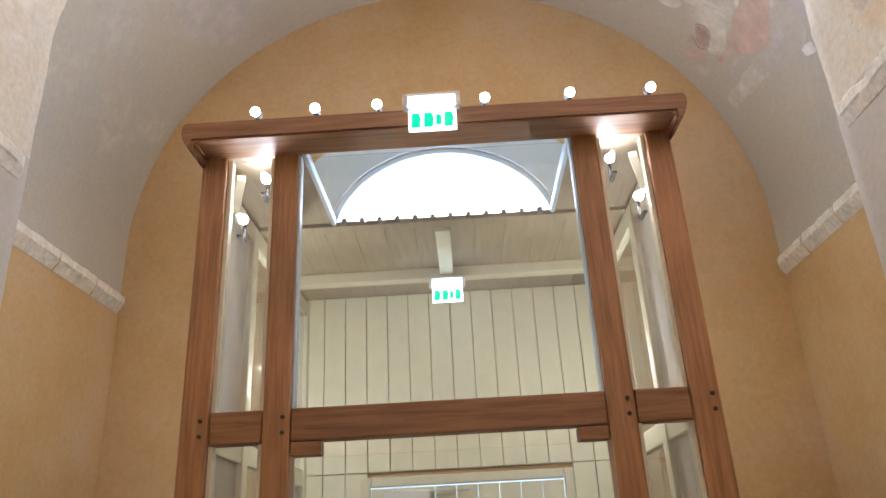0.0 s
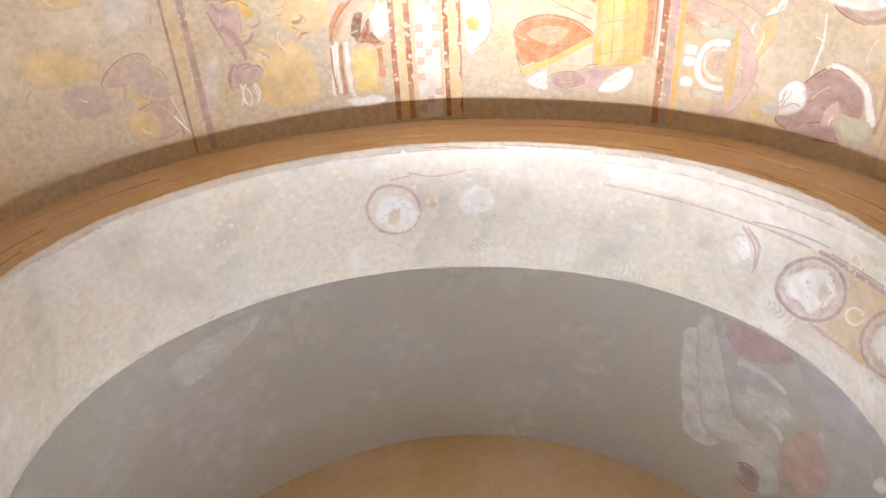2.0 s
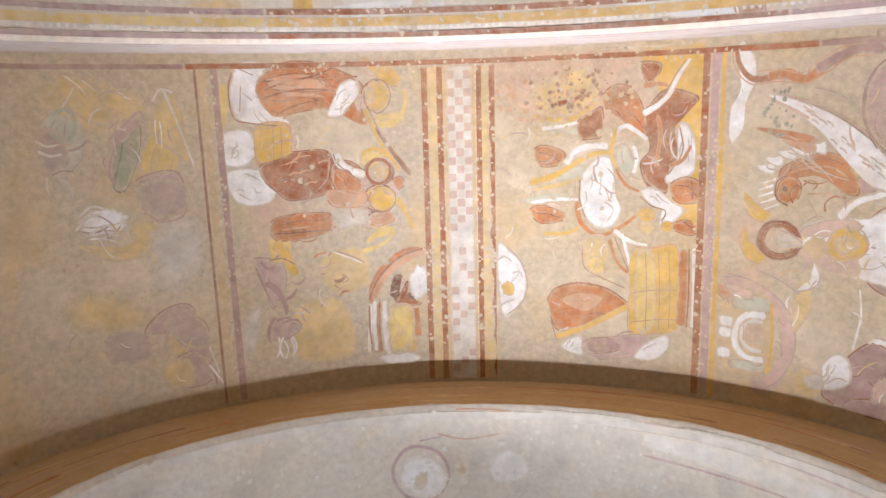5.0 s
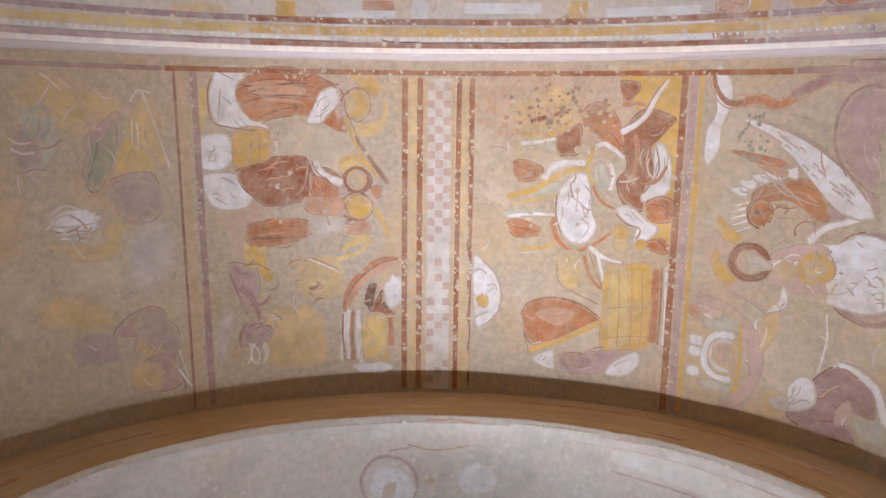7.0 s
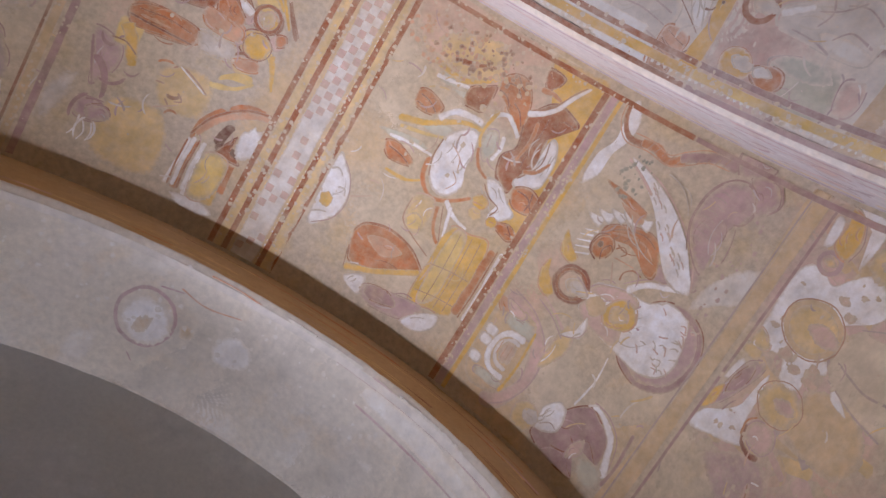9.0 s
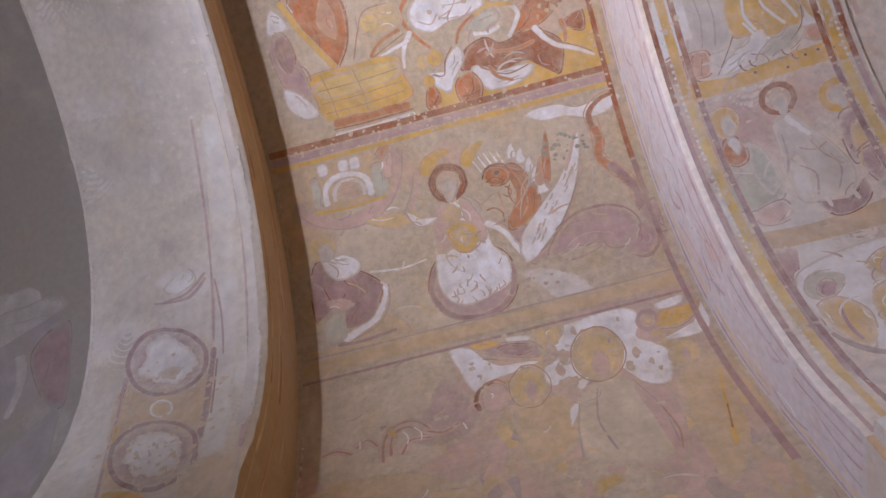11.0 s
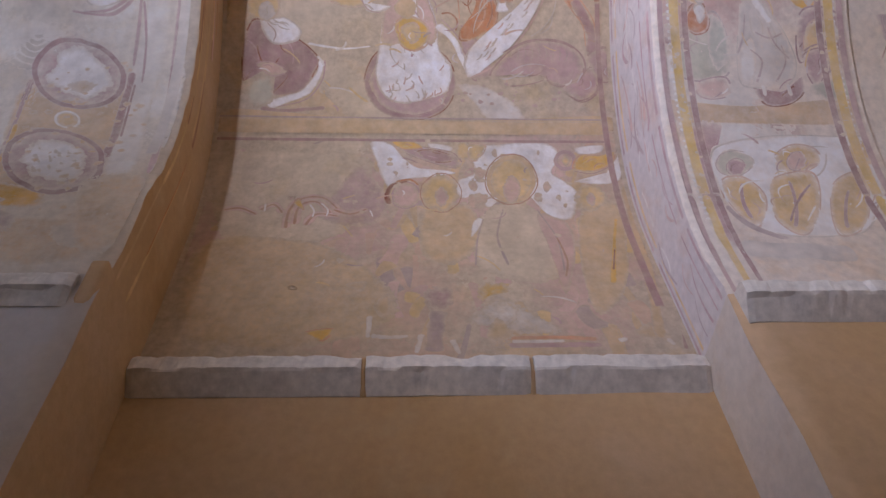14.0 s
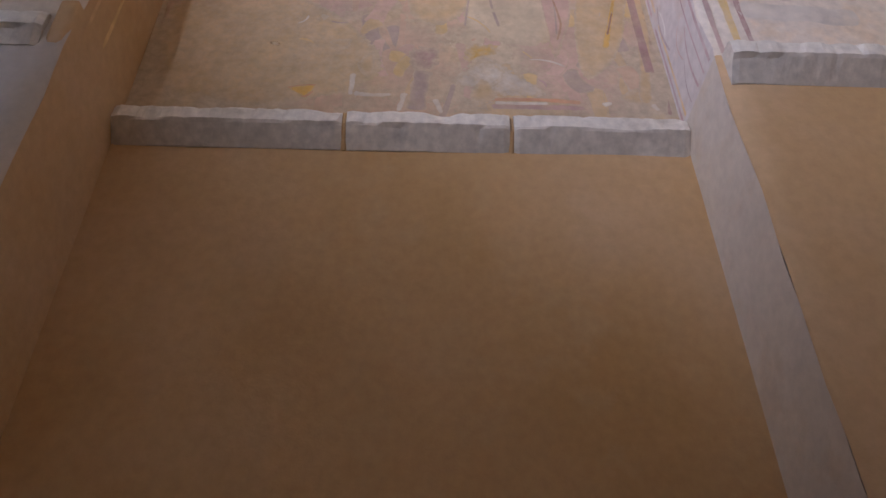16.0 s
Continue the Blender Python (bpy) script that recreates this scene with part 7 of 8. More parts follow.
brush("patch", "wash_white", 0.03, 0.018, (4.803, 3.002), (4.787, 2.963))
brush("patch", "wash_white", 0.03, 0.018, (4.651, 4.002), (4.782, 4.008))
field("stain", "wash_ochre", (4.454, 4.118), (4.434, 4.022), (4.509, 4.043))
field("stain", "ochre", (4.749, 4.255), (4.730, 4.145), (4.800, 4.184))
field("stain", "wash_ochre", (4.599, 3.992), (4.509, 3.923), (4.685, 3.929))
field("stain", "ochre", (3.775, 4.404), (3.733, 4.379), (3.837, 4.350))
field("stain", "wash_ochre", (4.755, 2.932), (4.688, 2.819), (4.804, 2.806))
field("stain", "wash_ochre", (4.652, 3.477), (4.785, 3.536), (4.785, 3.422))
brush("line", "mauve", 0.018, 0.03, (3.597, 2.652), (4.139, 2.652), (4.654, 2.701), (4.852, 2.739))
brush("line", "wash_ochre", 0.05, 0.06, (3.598, 2.726), (4.228, 2.745), (4.788, 2.824))
scene_is("upper_rib_scene", RIB)
field("ground", "white", (1.163, 2.676), (1.166, 2.540), (1.459, 2.552), (1.462, 2.671))
field("ground", "white", (1.177, 2.043), (1.183, 1.801), (1.455, 1.797), (1.462, 1.993), (1.310, 2.018))
field("robe", "pale_grey", (1.165, 2.580), (1.171, 2.301), (1.363, 2.290), (1.476, 2.354), (1.472, 2.507), (1.386, 2.576))
brush("fold", "wash_mauve", 0.01, 0.012, (1.175, 2.515), (1.298, 2.507), (1.447, 2.537))
brush("fold", "wash_mauve", 0.01, 0.012, (1.177, 2.443), (1.300, 2.436), (1.449, 2.466))
brush("fold", "wash_mauve", 0.01, 0.012, (1.178, 2.381), (1.301, 2.373), (1.451, 2.404))
field("robe", "light_terra", (1.480, 2.672), (1.448, 2.495), (1.480, 2.440), (1.591, 2.465), (1.587, 2.589), (1.578, 2.668))
brush("fold", "dark_terra", 0.007, 0.007, (1.469, 2.609), (1.530, 2.630), (1.585, 2.646))
brush("fold", "dark_terra", 0.007, 0.007, (1.471, 2.564), (1.531, 2.585), (1.587, 2.601))
brush("fold", "dark_terra", 0.007, 0.007, (1.472, 2.519), (1.533, 2.540), (1.588, 2.555))
brush("fold", "dark_terra", 0.007, 0.007, (1.473, 2.473), (1.534, 2.495), (1.589, 2.510))
brush("fold", "dark_terra", 0.012, 0.012, (1.460, 2.512), (1.526, 2.556), (1.587, 2.578))
field("robe", "ochre", (1.186, 2.301), (1.175, 2.123), (1.281, 1.988), (1.420, 1.967), (1.490, 2.087), (1.443, 2.226), (1.417, 2.316))
field("robe", "white", (1.604, 2.432), (1.496, 2.316), (1.420, 2.179), (1.488, 2.161), (1.584, 2.249))
field("robe", "pale_green", (1.578, 2.242), (1.494, 2.156), (1.437, 2.008), (1.493, 1.984), (1.571, 2.076))
brush("fold", "white", 0.014, 0.02, (1.217, 2.216), (1.335, 2.232), (1.426, 2.197))
brush("fold", "white", 0.014, 0.02, (1.189, 2.144), (1.307, 2.133), (1.430, 2.054))
brush("fold", "white", 0.014, 0.02, (1.250, 2.073), (1.340, 2.020), (1.413, 1.995))
brush("fold", "white", 0.014, 0.02, (1.364, 2.250), (1.456, 2.199), (1.482, 2.143))
brush("contour", "brown", 0.007, 0.007, (1.423, 2.311), (1.531, 2.381), (1.610, 2.438))
brush("contour", "brown", 0.007, 0.007, (1.342, 1.962), (1.450, 1.986), (1.522, 2.061))
brush("robe", "ochre", 0.05, 0.03, (1.224, 1.929), (1.342, 1.945), (1.446, 1.906))
brush("robe", "terracotta", 0.03, 0.02, (1.186, 2.026), (1.211, 1.992))
field("ground", "light_terra", (1.474, 1.988), (1.461, 1.797), (1.554, 1.794), (1.561, 1.984))
field("ground", "ochre", (1.597, 2.658), (1.629, 2.440), (1.599, 2.182), (1.567, 1.784), (1.661, 1.777), (1.693, 2.191), (1.711, 2.628), (1.666, 2.658))
brush("shape", "brown", 0.014, 0.008, (1.586, 2.606), (1.618, 2.600), (1.631, 2.582))
brush("shape", "brown", 0.014, 0.008, (1.570, 2.543), (1.601, 2.537), (1.614, 2.518))
brush("shape", "brown", 0.014, 0.008, (1.576, 2.322), (1.607, 2.316), (1.620, 2.297))
brush("shape", "brown", 0.014, 0.008, (1.565, 2.275), (1.596, 2.270), (1.609, 2.251))
brush("shape", "brown", 0.014, 0.008, (1.551, 2.115), (1.582, 2.109), (1.595, 2.090))
brush("shape", "brown", 0.014, 0.008, (1.583, 2.078), (1.615, 2.072), (1.628, 2.053))
oval("fleck", "dark_brown", 1.640, 2.265, 0.010, 0.009, 37)
oval("fleck", "dark_brown", 1.616, 2.018, 0.010, 0.009, 29)
oval("fleck", "dark_brown", 1.605, 1.954, 0.009, 0.009, -149)
oval("fleck", "dark_brown", 1.614, 1.875, 0.010, 0.009, 34)
oval("fleck", "dark_brown", 1.657, 2.114, 0.010, 0.009, -144)
scene_is("seated_rib_scene", RIB)
field("ground", "wash_ochre", (2.504, 2.703), (2.532, 2.316), (2.477, 1.745), (2.634, 1.798), (2.644, 2.474), (2.635, 2.662))
field("robe", "pale_green", (2.137, 2.580), (2.053, 2.491), (1.990, 2.404), (2.152, 2.348), (2.335, 2.362), (2.386, 2.468), (2.375, 2.578), (2.290, 2.632))
field("robe", "wash_green", (2.003, 2.412), (2.091, 2.359), (2.260, 2.357), (2.326, 2.429), (2.155, 2.452))
field("robe", "terracotta", (2.051, 2.557), (1.960, 2.516), (1.935, 2.469), (2.029, 2.432), (2.101, 2.449), (2.119, 2.512))
field("robe", "white", (1.980, 2.508), (1.948, 2.476), (1.995, 2.449), (2.054, 2.480))
brush("contour", "dark_terra", 0.008, 0.008, (2.070, 2.565), (1.973, 2.529), (1.935, 2.485))
oval("halo", "ochre", 1.857, 2.484, 0.089, 0.077, -158)
field("shape", "pale_grey", (1.869, 2.505), (1.825, 2.460), (1.891, 2.435), (1.948, 2.470), (1.928, 2.501))
ring("halo", "dark_terra", 1.808, 2.211, 0.100, 0.090, -143, 0.62, 0, 360)
field("shape", "pale_grey", (1.813, 2.251), (1.769, 2.206), (1.815, 2.172), (1.886, 2.193), (1.904, 2.230))
ring("halo", "ochre", 1.868, 1.955, 0.101, 0.085, -152, 0.5, 0, 360)
field("shape", "pale_grey", (1.880, 1.979), (1.836, 1.938), (1.895, 1.914), (1.947, 1.951))
field("robe", "pale_grey", (1.929, 2.273), (1.906, 2.185), (2.000, 2.128), (2.123, 2.067), (2.280, 2.036), (2.402, 2.088), (2.425, 2.211), (2.407, 2.313), (2.262, 2.320), (2.094, 2.299))
field("robe", "wash_white", (2.195, 2.296), (2.137, 2.230), (2.300, 2.230), (2.408, 2.271), (2.393, 2.315))
brush("sash", "white", 0.04, 0.03, (1.911, 2.214), (1.972, 2.184), (2.046, 2.141))
brush("fold", "wash_mauve", 0.009, 0.014, (2.097, 2.222), (2.133, 2.152), (2.102, 2.085))
brush("fold", "wash_mauve", 0.009, 0.014, (2.197, 2.252), (2.267, 2.201), (2.396, 2.241))
brush("fold", "wash_mauve", 0.009, 0.014, (2.169, 2.099), (2.271, 2.088), (2.389, 2.149))
brush("fold", "wash_mauve", 0.009, 0.014, (1.995, 2.260), (2.128, 2.278), (2.228, 2.313))
brush("fold", "wash_mauve", 0.009, 0.014, (2.066, 2.156), (2.168, 2.126), (2.255, 2.063))
field("robe", "light_mauve", (1.998, 1.999), (1.948, 1.923), (1.985, 1.812), (2.113, 1.772), (2.189, 1.745), (2.199, 1.831), (2.162, 1.910), (2.274, 2.013), (2.171, 2.028))
field("robe", "pale_ochre", (2.059, 1.966), (2.016, 1.879), (2.110, 1.860), (2.195, 1.934), (2.207, 1.992))
brush("fold", "mauve", 0.012, 0.01, (2.207, 1.997), (2.162, 1.921), (2.186, 1.827), (2.223, 1.759))
brush("fold", "wash_white", 0.02, 0.02, (2.003, 1.849), (2.112, 1.821), (2.170, 1.879))
field("robe", "light_mauve", (2.240, 2.005), (2.182, 1.920), (2.212, 1.861), (2.334, 1.908), (2.415, 1.968))
field("base", "mauve", (2.430, 2.260), (2.455, 2.165), (2.417, 2.081), (2.350, 2.015), (2.447, 2.025), (2.521, 2.103), (2.530, 2.216))
field("base", "pink", (2.391, 2.517), (2.362, 2.383), (2.466, 2.374), (2.497, 2.466), (2.467, 2.527))
brush("shape", "wash_white", 0.02, 0.02, (2.404, 2.216), (2.474, 2.212))
brush("shape", "wash_white", 0.02, 0.02, (2.395, 2.096), (2.472, 2.090))
field("ground", "pale_green", (2.406, 2.003), (2.370, 1.875), (2.361, 1.742), (2.466, 1.763), (2.500, 1.939))
brush("bench", "light_mauve", 0.04, 0.04, (2.154, 2.659), (2.170, 2.586))
scene_is("oval_rib_scene", RIB)
field("ground", "light_mauve", (2.675, 2.617), (2.641, 2.444), (2.838, 2.514), (3.243, 2.552), (3.470, 2.558), (3.316, 2.620), (2.945, 2.614))
field("oval", "white", (2.856, 2.531), (2.766, 2.442), (2.715, 2.205), (2.715, 1.948), (2.738, 1.785), (3.031, 1.810), (3.330, 1.976), (3.387, 2.149), (3.383, 2.327), (3.320, 2.462), (3.094, 2.532))
oval("halo", "pale_green", 2.897, 2.434, 0.09736, 0.07527, 45)
oval("shape", "light_mauve", 2.919, 2.43, 0.0621, 0.04157, 28)
field("halo", "pale_ochre", (2.841, 2.240), (2.770, 2.143), (2.793, 2.048), (2.880, 2.041), (2.959, 2.152), (2.929, 2.241))
oval("shape", "pink", 2.879, 2.151, 0.07038, 0.04178, 27)
field("robe", "pale_ochre", (3.005, 2.512), (2.985, 2.405), (3.119, 2.344), (3.320, 2.431), (3.176, 2.508))
field("robe", "pale_ochre", (2.987, 2.278), (2.953, 2.095), (3.175, 2.127), (3.377, 2.253), (3.292, 2.338), (3.134, 2.330))
field("robe", "pale_ochre", (3.028, 2.029), (2.956, 1.859), (3.292, 1.970), (3.373, 2.120))
stroke("fold", "light_mauve", 3.022, 2.427, 3.263, 2.443, 0.01508, 0.02011, 0.01508)
stroke("fold", "light_mauve", 3.006, 2.216, 3.323, 2.282, 0.01421, 0.01895, -0.01895)
stroke("fold", "mauve", 3.026, 2.125, 3.285, 2.29, 0.01092, 0.01092, 0.0131)
stroke("fold", "light_mauve", 3.066, 1.97, 3.328, 2.067, 0.01329, 0.01772, 0.00886)
oval("halo", "pale_ochre", 2.825, 1.841, 0.09289, 0.06539, 46)
stroke("edge", "wash_mauve", 3.168, 2.53, 3.406, 2.336, 0.03023, 0.03779, 0.03779)
stroke("patch", "pale_grey", 3.47, 2.558, 3.519, 2.103, 0.119, 0.1349, 0)
scene_is("rear_scene", BAY_BACK)
for k in range(34):
    gr = random.Random(k + 610)
    s0, y0 = gr.uniform(-1.2, 3.3), gr.uniform(1.25, 1.72)
    brush("robe", gr.choice(("light_terra", "pink", "white", "light_mauve", "pale_ochre", "pink")), gr.uniform(0.04, 0.16), gr.uniform(0.03, 0.10), (s0, y0), (s0 + gr.uniform(0.05, 0.2), y0 + gr.uniform(-0.1, 0.1)), (s0 + gr.uniform(0.2, 0.4), y0 + gr.uniform(-0.15, 0.15)))
    brush("contour", gr.choice(("wash_terra", "light_mauve")), 0.012, 0.010, (s0, y0 + 0.04), (s0 + gr.uniform(0.05, 0.2), y0 + gr.uniform(-0.05, 0.12)), (s0 + gr.uniform(0.2, 0.4), y0 + gr.uniform(-0.1, 0.15)))
scene_is("crown_rib_scene", RIB)
bar("ground", "ochre", -0.7121, 2.567, -0.7082, 2.458, 0.1122, 0.1122, 0)
bar("robe", "white", -0.5562, 2.562, -0.1531, 2.525, 0.08283, 0.08283, 0)
bar("robe", "light_terra", -0.3255, 2.473, -0.1528, 2.47, 0.05515, 0.05515, 0)
bar("robe", "white", -0.0372, 2.552, -0.02274, 2.441, 0.08676, 0.08676, 0)
oval("ground", "pale_green", 0.3685, 2.496, 0.2024, 0.06071, -179)
bar("robe", "white", 0.1946, 2.481, 0.5985, 2.485, 0.05506, 0.05506, 0)
bar("ground", "ochre", 0.7732, 2.571, 0.7822, 2.449, 0.1029, 0.1029, 0)
stroke("robe", "light_terra", 0.6017, 2.582, 0.743, 2.529, 0.02805, 0.04489, 0)
bar("robe", "white", 0.9131, 2.534, 1.381, 2.54, 0.09445, 0.09445, 0)
oval("ground", "pale_ochre", -1.138, 2.532, 0.2162, 0.0623, 176)
oval("robe", "pale_grey", -1.832, 2.591, 0.1465, 0.05607, 174)
scene_is("roundel_frieze", ARCH)
field("ground", "wash_ochre", (2.869, 5.619), (2.740, 5.476), (2.815, 5.128), (3.254, 5.108), (3.667, 5.044), (3.729, 5.227), (3.716, 5.424), (3.326, 5.566))
field("ground", "ochre", (3.631, 5.472), (3.690, 5.264), (3.805, 5.238), (3.780, 5.424))
brush("stripe", "wash_white", 0.13, 0.13, (1.147, 5.011), (1.728, 5.043), (2.334, 5.072), (3.000, 5.065), (3.592, 5.013))
brush("stripe", "light_mauve", 0.03, 0.03, (1.150, 4.899), (1.626, 4.933), (2.258, 4.954), (2.817, 4.946), (3.560, 4.897))
brush("stripe", "mauve", 0.035, 0.04, (2.670, 5.135), (2.996, 5.132), (3.441, 5.108))
brush("stripe", "light_mauve", 0.02, 0.02, (1.145, 5.106), (1.620, 5.133), (2.171, 5.143), (2.626, 5.136))
brush("stripe", "wash_mauve", 0.03, 0.03, (3.454, 5.109), (3.702, 5.075), (3.843, 5.069))
brush("stripe", "mauve", 0.035, 0.03, (2.735, 5.578), (2.909, 5.583))
brush("stripe", "light_mauve", 0.025, 0.02, (2.909, 5.583), (3.339, 5.547), (3.763, 5.457))
brush("stripe", "ochre", 0.025, 0.02, (3.115, 5.563), (3.485, 5.517))
oval("roundel", "light_mauve", 2.697, 5.375, 0.284, 0.198, 155)
ring("roundel", "mauve", 2.698, 5.375, 0.289, 0.201, 155, 0.86, 0, 360)
oval("roundel", "white", 2.695, 5.372, 0.198, 0.135, 156)
field("patch", "wash_ochre", (2.771, 5.417), (2.730, 5.345), (2.770, 5.269), (2.832, 5.312), (2.837, 5.377))
oval("roundel", "light_mauve", 3.435, 5.313, 0.318, 0.186, 146)
ring("roundel", "mauve", 3.434, 5.313, 0.323, 0.188, 146, 0.86, 0, 360)
oval("roundel", "white", 3.436, 5.311, 0.205, 0.120, 146)
field("fleck", "wash_grey", (3.417, 5.310), (3.393, 5.313), (3.423, 5.285), (3.439, 5.296))
field("fleck", "wash_grey", (3.508, 5.318), (3.487, 5.314), (3.514, 5.295), (3.537, 5.294))
field("fleck", "wash_grey", (3.462, 5.233), (3.439, 5.228), (3.468, 5.210), (3.473, 5.215))
field("fleck", "wash_grey", (3.538, 5.368), (3.501, 5.376), (3.544, 5.339), (3.554, 5.354))
field("fleck", "wash_grey", (3.427, 5.406), (3.404, 5.397), (3.433, 5.377), (3.458, 5.375))
field("fleck", "wash_grey", (3.457, 5.381), (3.441, 5.373), (3.463, 5.356), (3.491, 5.353))
field("fleck", "wash_grey", (3.452, 5.330), (3.421, 5.335), (3.458, 5.312), (3.484, 5.310))
field("fleck", "wash_grey", (3.406, 5.317), (3.375, 5.310), (3.413, 5.287), (3.418, 5.297))
field("fleck", "wash_grey", (3.540, 5.342), (3.508, 5.345), (3.545, 5.321), (3.561, 5.323))
field("fleck", "wash_grey", (3.314, 5.446), (3.269, 5.451), (3.321, 5.427), (3.355, 5.425))
field("fleck", "wash_grey", (3.374, 5.336), (3.352, 5.334), (3.382, 5.310), (3.419, 5.313))
field("fleck", "wash_grey", (3.398, 5.275), (3.369, 5.277), (3.406, 5.246), (3.415, 5.264))
field("fleck", "wash_grey", (3.483, 5.275), (3.470, 5.275), (3.489, 5.247), (3.497, 5.264))
field("fleck", "wash_grey", (3.545, 5.273), (3.512, 5.274), (3.550, 5.252), (3.558, 5.256))
field("fleck", "wash_grey", (3.347, 5.407), (3.311, 5.413), (3.354, 5.392), (3.367, 5.396))
field("fleck", "wash_grey", (3.429, 5.340), (3.400, 5.346), (3.434, 5.328), (3.443, 5.330))
oval("roundel", "pale_ochre", 3.070, 5.355, 0.076, 0.047, 154)
ring("roundel", "white", 3.070, 5.354, 0.087, 0.054, 153, 0.78, 0, 360)
field("roundel", "wash_white", (2.119, 5.461), (2.038, 5.397), (2.042, 5.273), (2.120, 5.256), (2.186, 5.355))
brush("roundel", "light_mauve", 0.03, 0.02, (2.262, 5.417), (2.228, 5.280), (2.115, 5.176))
field("patch", "wash_white", (2.064, 5.506), (2.019, 5.482), (2.073, 5.465))
field("patch", "wash_ochre", (3.887, 5.427), (3.869, 5.191), (3.913, 5.012), (4.125, 4.963), (4.133, 5.288))
field("patch", "wash_grey", (3.923, 5.149), (3.884, 4.957), (4.036, 4.926), (4.045, 5.062))
field("patch", "wash_mauve", (3.806, 5.445), (3.842, 5.305), (3.959, 5.273), (3.940, 5.381))
field("patch", "wash_ochre", (3.623, 5.136), (3.559, 4.911), (3.923, 4.855), (4.101, 4.908), (4.035, 5.027))
scene_is("crown_frieze", ARCH)
oval("roundel", "pale_grey", -0.233, 5.342, 0.187, 0.177, -104)
ring("roundel", "light_mauve", -0.242, 5.315, 0.203, 0.189, -98, 0.86, 0, 360)
oval("roundel", "white", -0.233, 5.342, 0.153, 0.147, -114)
field("patch", "wash_ochre", (-0.296, 5.360), (-0.236, 5.290), (-0.186, 5.321), (-0.217, 5.414), (-0.281, 5.442))
oval("roundel", "white", 0.312, 5.276, 0.128, 0.111, 179)
oval("patch", "wash_ochre", 0.013, 5.297, 0.053, 0.052, -160)
field("roundel", "white", (2.063, 5.272), (2.161, 5.231), (2.219, 5.342), (2.157, 5.405))
brush("roundel", "light_mauve", 0.03, 0.02, (2.149, 5.174), (2.264, 5.279), (2.248, 5.467))
field("patch", "wash_white", (-0.585, 5.561), (-0.443, 5.520), (-0.450, 5.765), (-0.597, 5.754))
field("patch", "wash_white", (1.329, 5.384), (1.469, 5.338), (1.457, 5.408))
field("patch", "wash_white", (-0.488, 4.921), (-0.233, 4.915), (-0.243, 5.034), (-0.467, 5.057))
brush("stripe", "terracotta", 0.014, 0.012, (-0.014, 4.891), (0.167, 4.890), (0.332, 4.907))
brush("stripe", "light_terra", 0.014, 0.012, (-0.134, 5.049), (0.047, 5.089), (0.270, 5.050))
brush("stripe", "light_mauve", 0.014, 0.012, (-0.249, 5.094), (-0.099, 5.069))
brush("stripe", "wash_mauve", 0.014, 0.012, (1.297, 4.948), (1.630, 4.929), (1.969, 4.917))
brush("stripe", "light_mauve", 0.014, 0.012, (2.171, 5.129), (2.453, 5.096), (2.753, 5.081))
brush("stripe", "mauve", 0.014, 0.012, (2.764, 5.111), (2.998, 5.106), (3.227, 5.091))
brush("stripe", "light_mauve", 0.014, 0.012, (2.740, 5.581), (2.945, 5.584))
brush("stripe", "mauve", 0.014, 0.012, (-0.253, 5.572), (-0.199, 5.625))
brush("stripe", "mauve", 0.014, 0.012, (2.391, 4.872), (2.717, 4.858), (3.021, 4.839))
scene_is("plaster_patches", NICHE)
oval("patch", "pale_grey", -2.33, 6.694, 0.6134, 0.2894, 174)
oval("patch", "pale_grey", -1.634, 6.407, 0.2242, 0.2001, 177)
oval("patch", "light_grey", -2.923, 6.935, 0.451, 0.3151, -120)
oval("patch", "light_grey", -2.11, 7.534, 0.3777, 0.2182, -128)
oval("patch", "lilac", 2.583, 6.756, 0.4182, 0.3127, 149)
oval("patch", "lilac", 2.379, 6.482, 0.2746, 0.1779, 153)
stroke("fresco", "wash_white", 2.105, 6.506, 2.334, 7.625, 0.1976, 0.2965, 0.04941)
stroke("fresco", "lilac", 2.19, 6.467, 2.829, 6.432, 0.1046, 0.1569, -0.04184)
oval("fresco", "wash_white", 2.73, 6.951, 0.3276, 0.1954, 156)
oval("fresco", "light_mauve", 2.646, 6.44, 0.2194, 0.1069, 159)
oval("fresco", "light_mauve", 2.724, 7.733, 0.1884, 0.101, 102)
oval("fresco", "wash_white", 2.774, 7.426, 0.3438, 0.2168, 108)
oval("fresco", "wash_pink", 2.754, 7.904, 0.1958, 0.0902, 151)
oval("fresco", "pale_grey", 2.893, 7.997, 0.1657, 0.07799, 133)
stroke("fresco", "wash_pink", 3.006, 7.772, 2.981, 7.121, 0.1118, 0.07451, 0.02794)
stroke("fresco", "lilac", 3.172, 7.744, 3.246, 6.551, 0.05057, 0.06742, -0.03371)
stroke("fresco", "pale_grey", 3.322, 8.019, 3.52, 6.745, 0.1632, 0.2448, 0)
oval("fresco", "lilac", 3.438, 7.063, 0.4013, 0.2057, 98)
oval("fresco", "white", 3.696, 6.848, 0.08928, 0.05188, 118)
oval("fresco", "pale_grey", 3.009, 6.414, 0.2607, 0.182, 148)
oval("patch", "light_grey", 0.9272, 7.603, 0.8561, 0.2824, 168)
oval("patch", "light_grey", -0.4039, 7.098, 0.5663, 0.3891, -163)
field("patch", "lilac", (-1.356, 6.357), (-1.662, 6.656), (-2.335, 6.875), (-2.878, 6.582), (-2.575, 6.397), (-1.946, 6.321))
field("patch", "wash_white", (-1.441, 6.361), (-1.729, 6.609), (-2.195, 6.729), (-2.263, 6.456), (-1.864, 6.367))
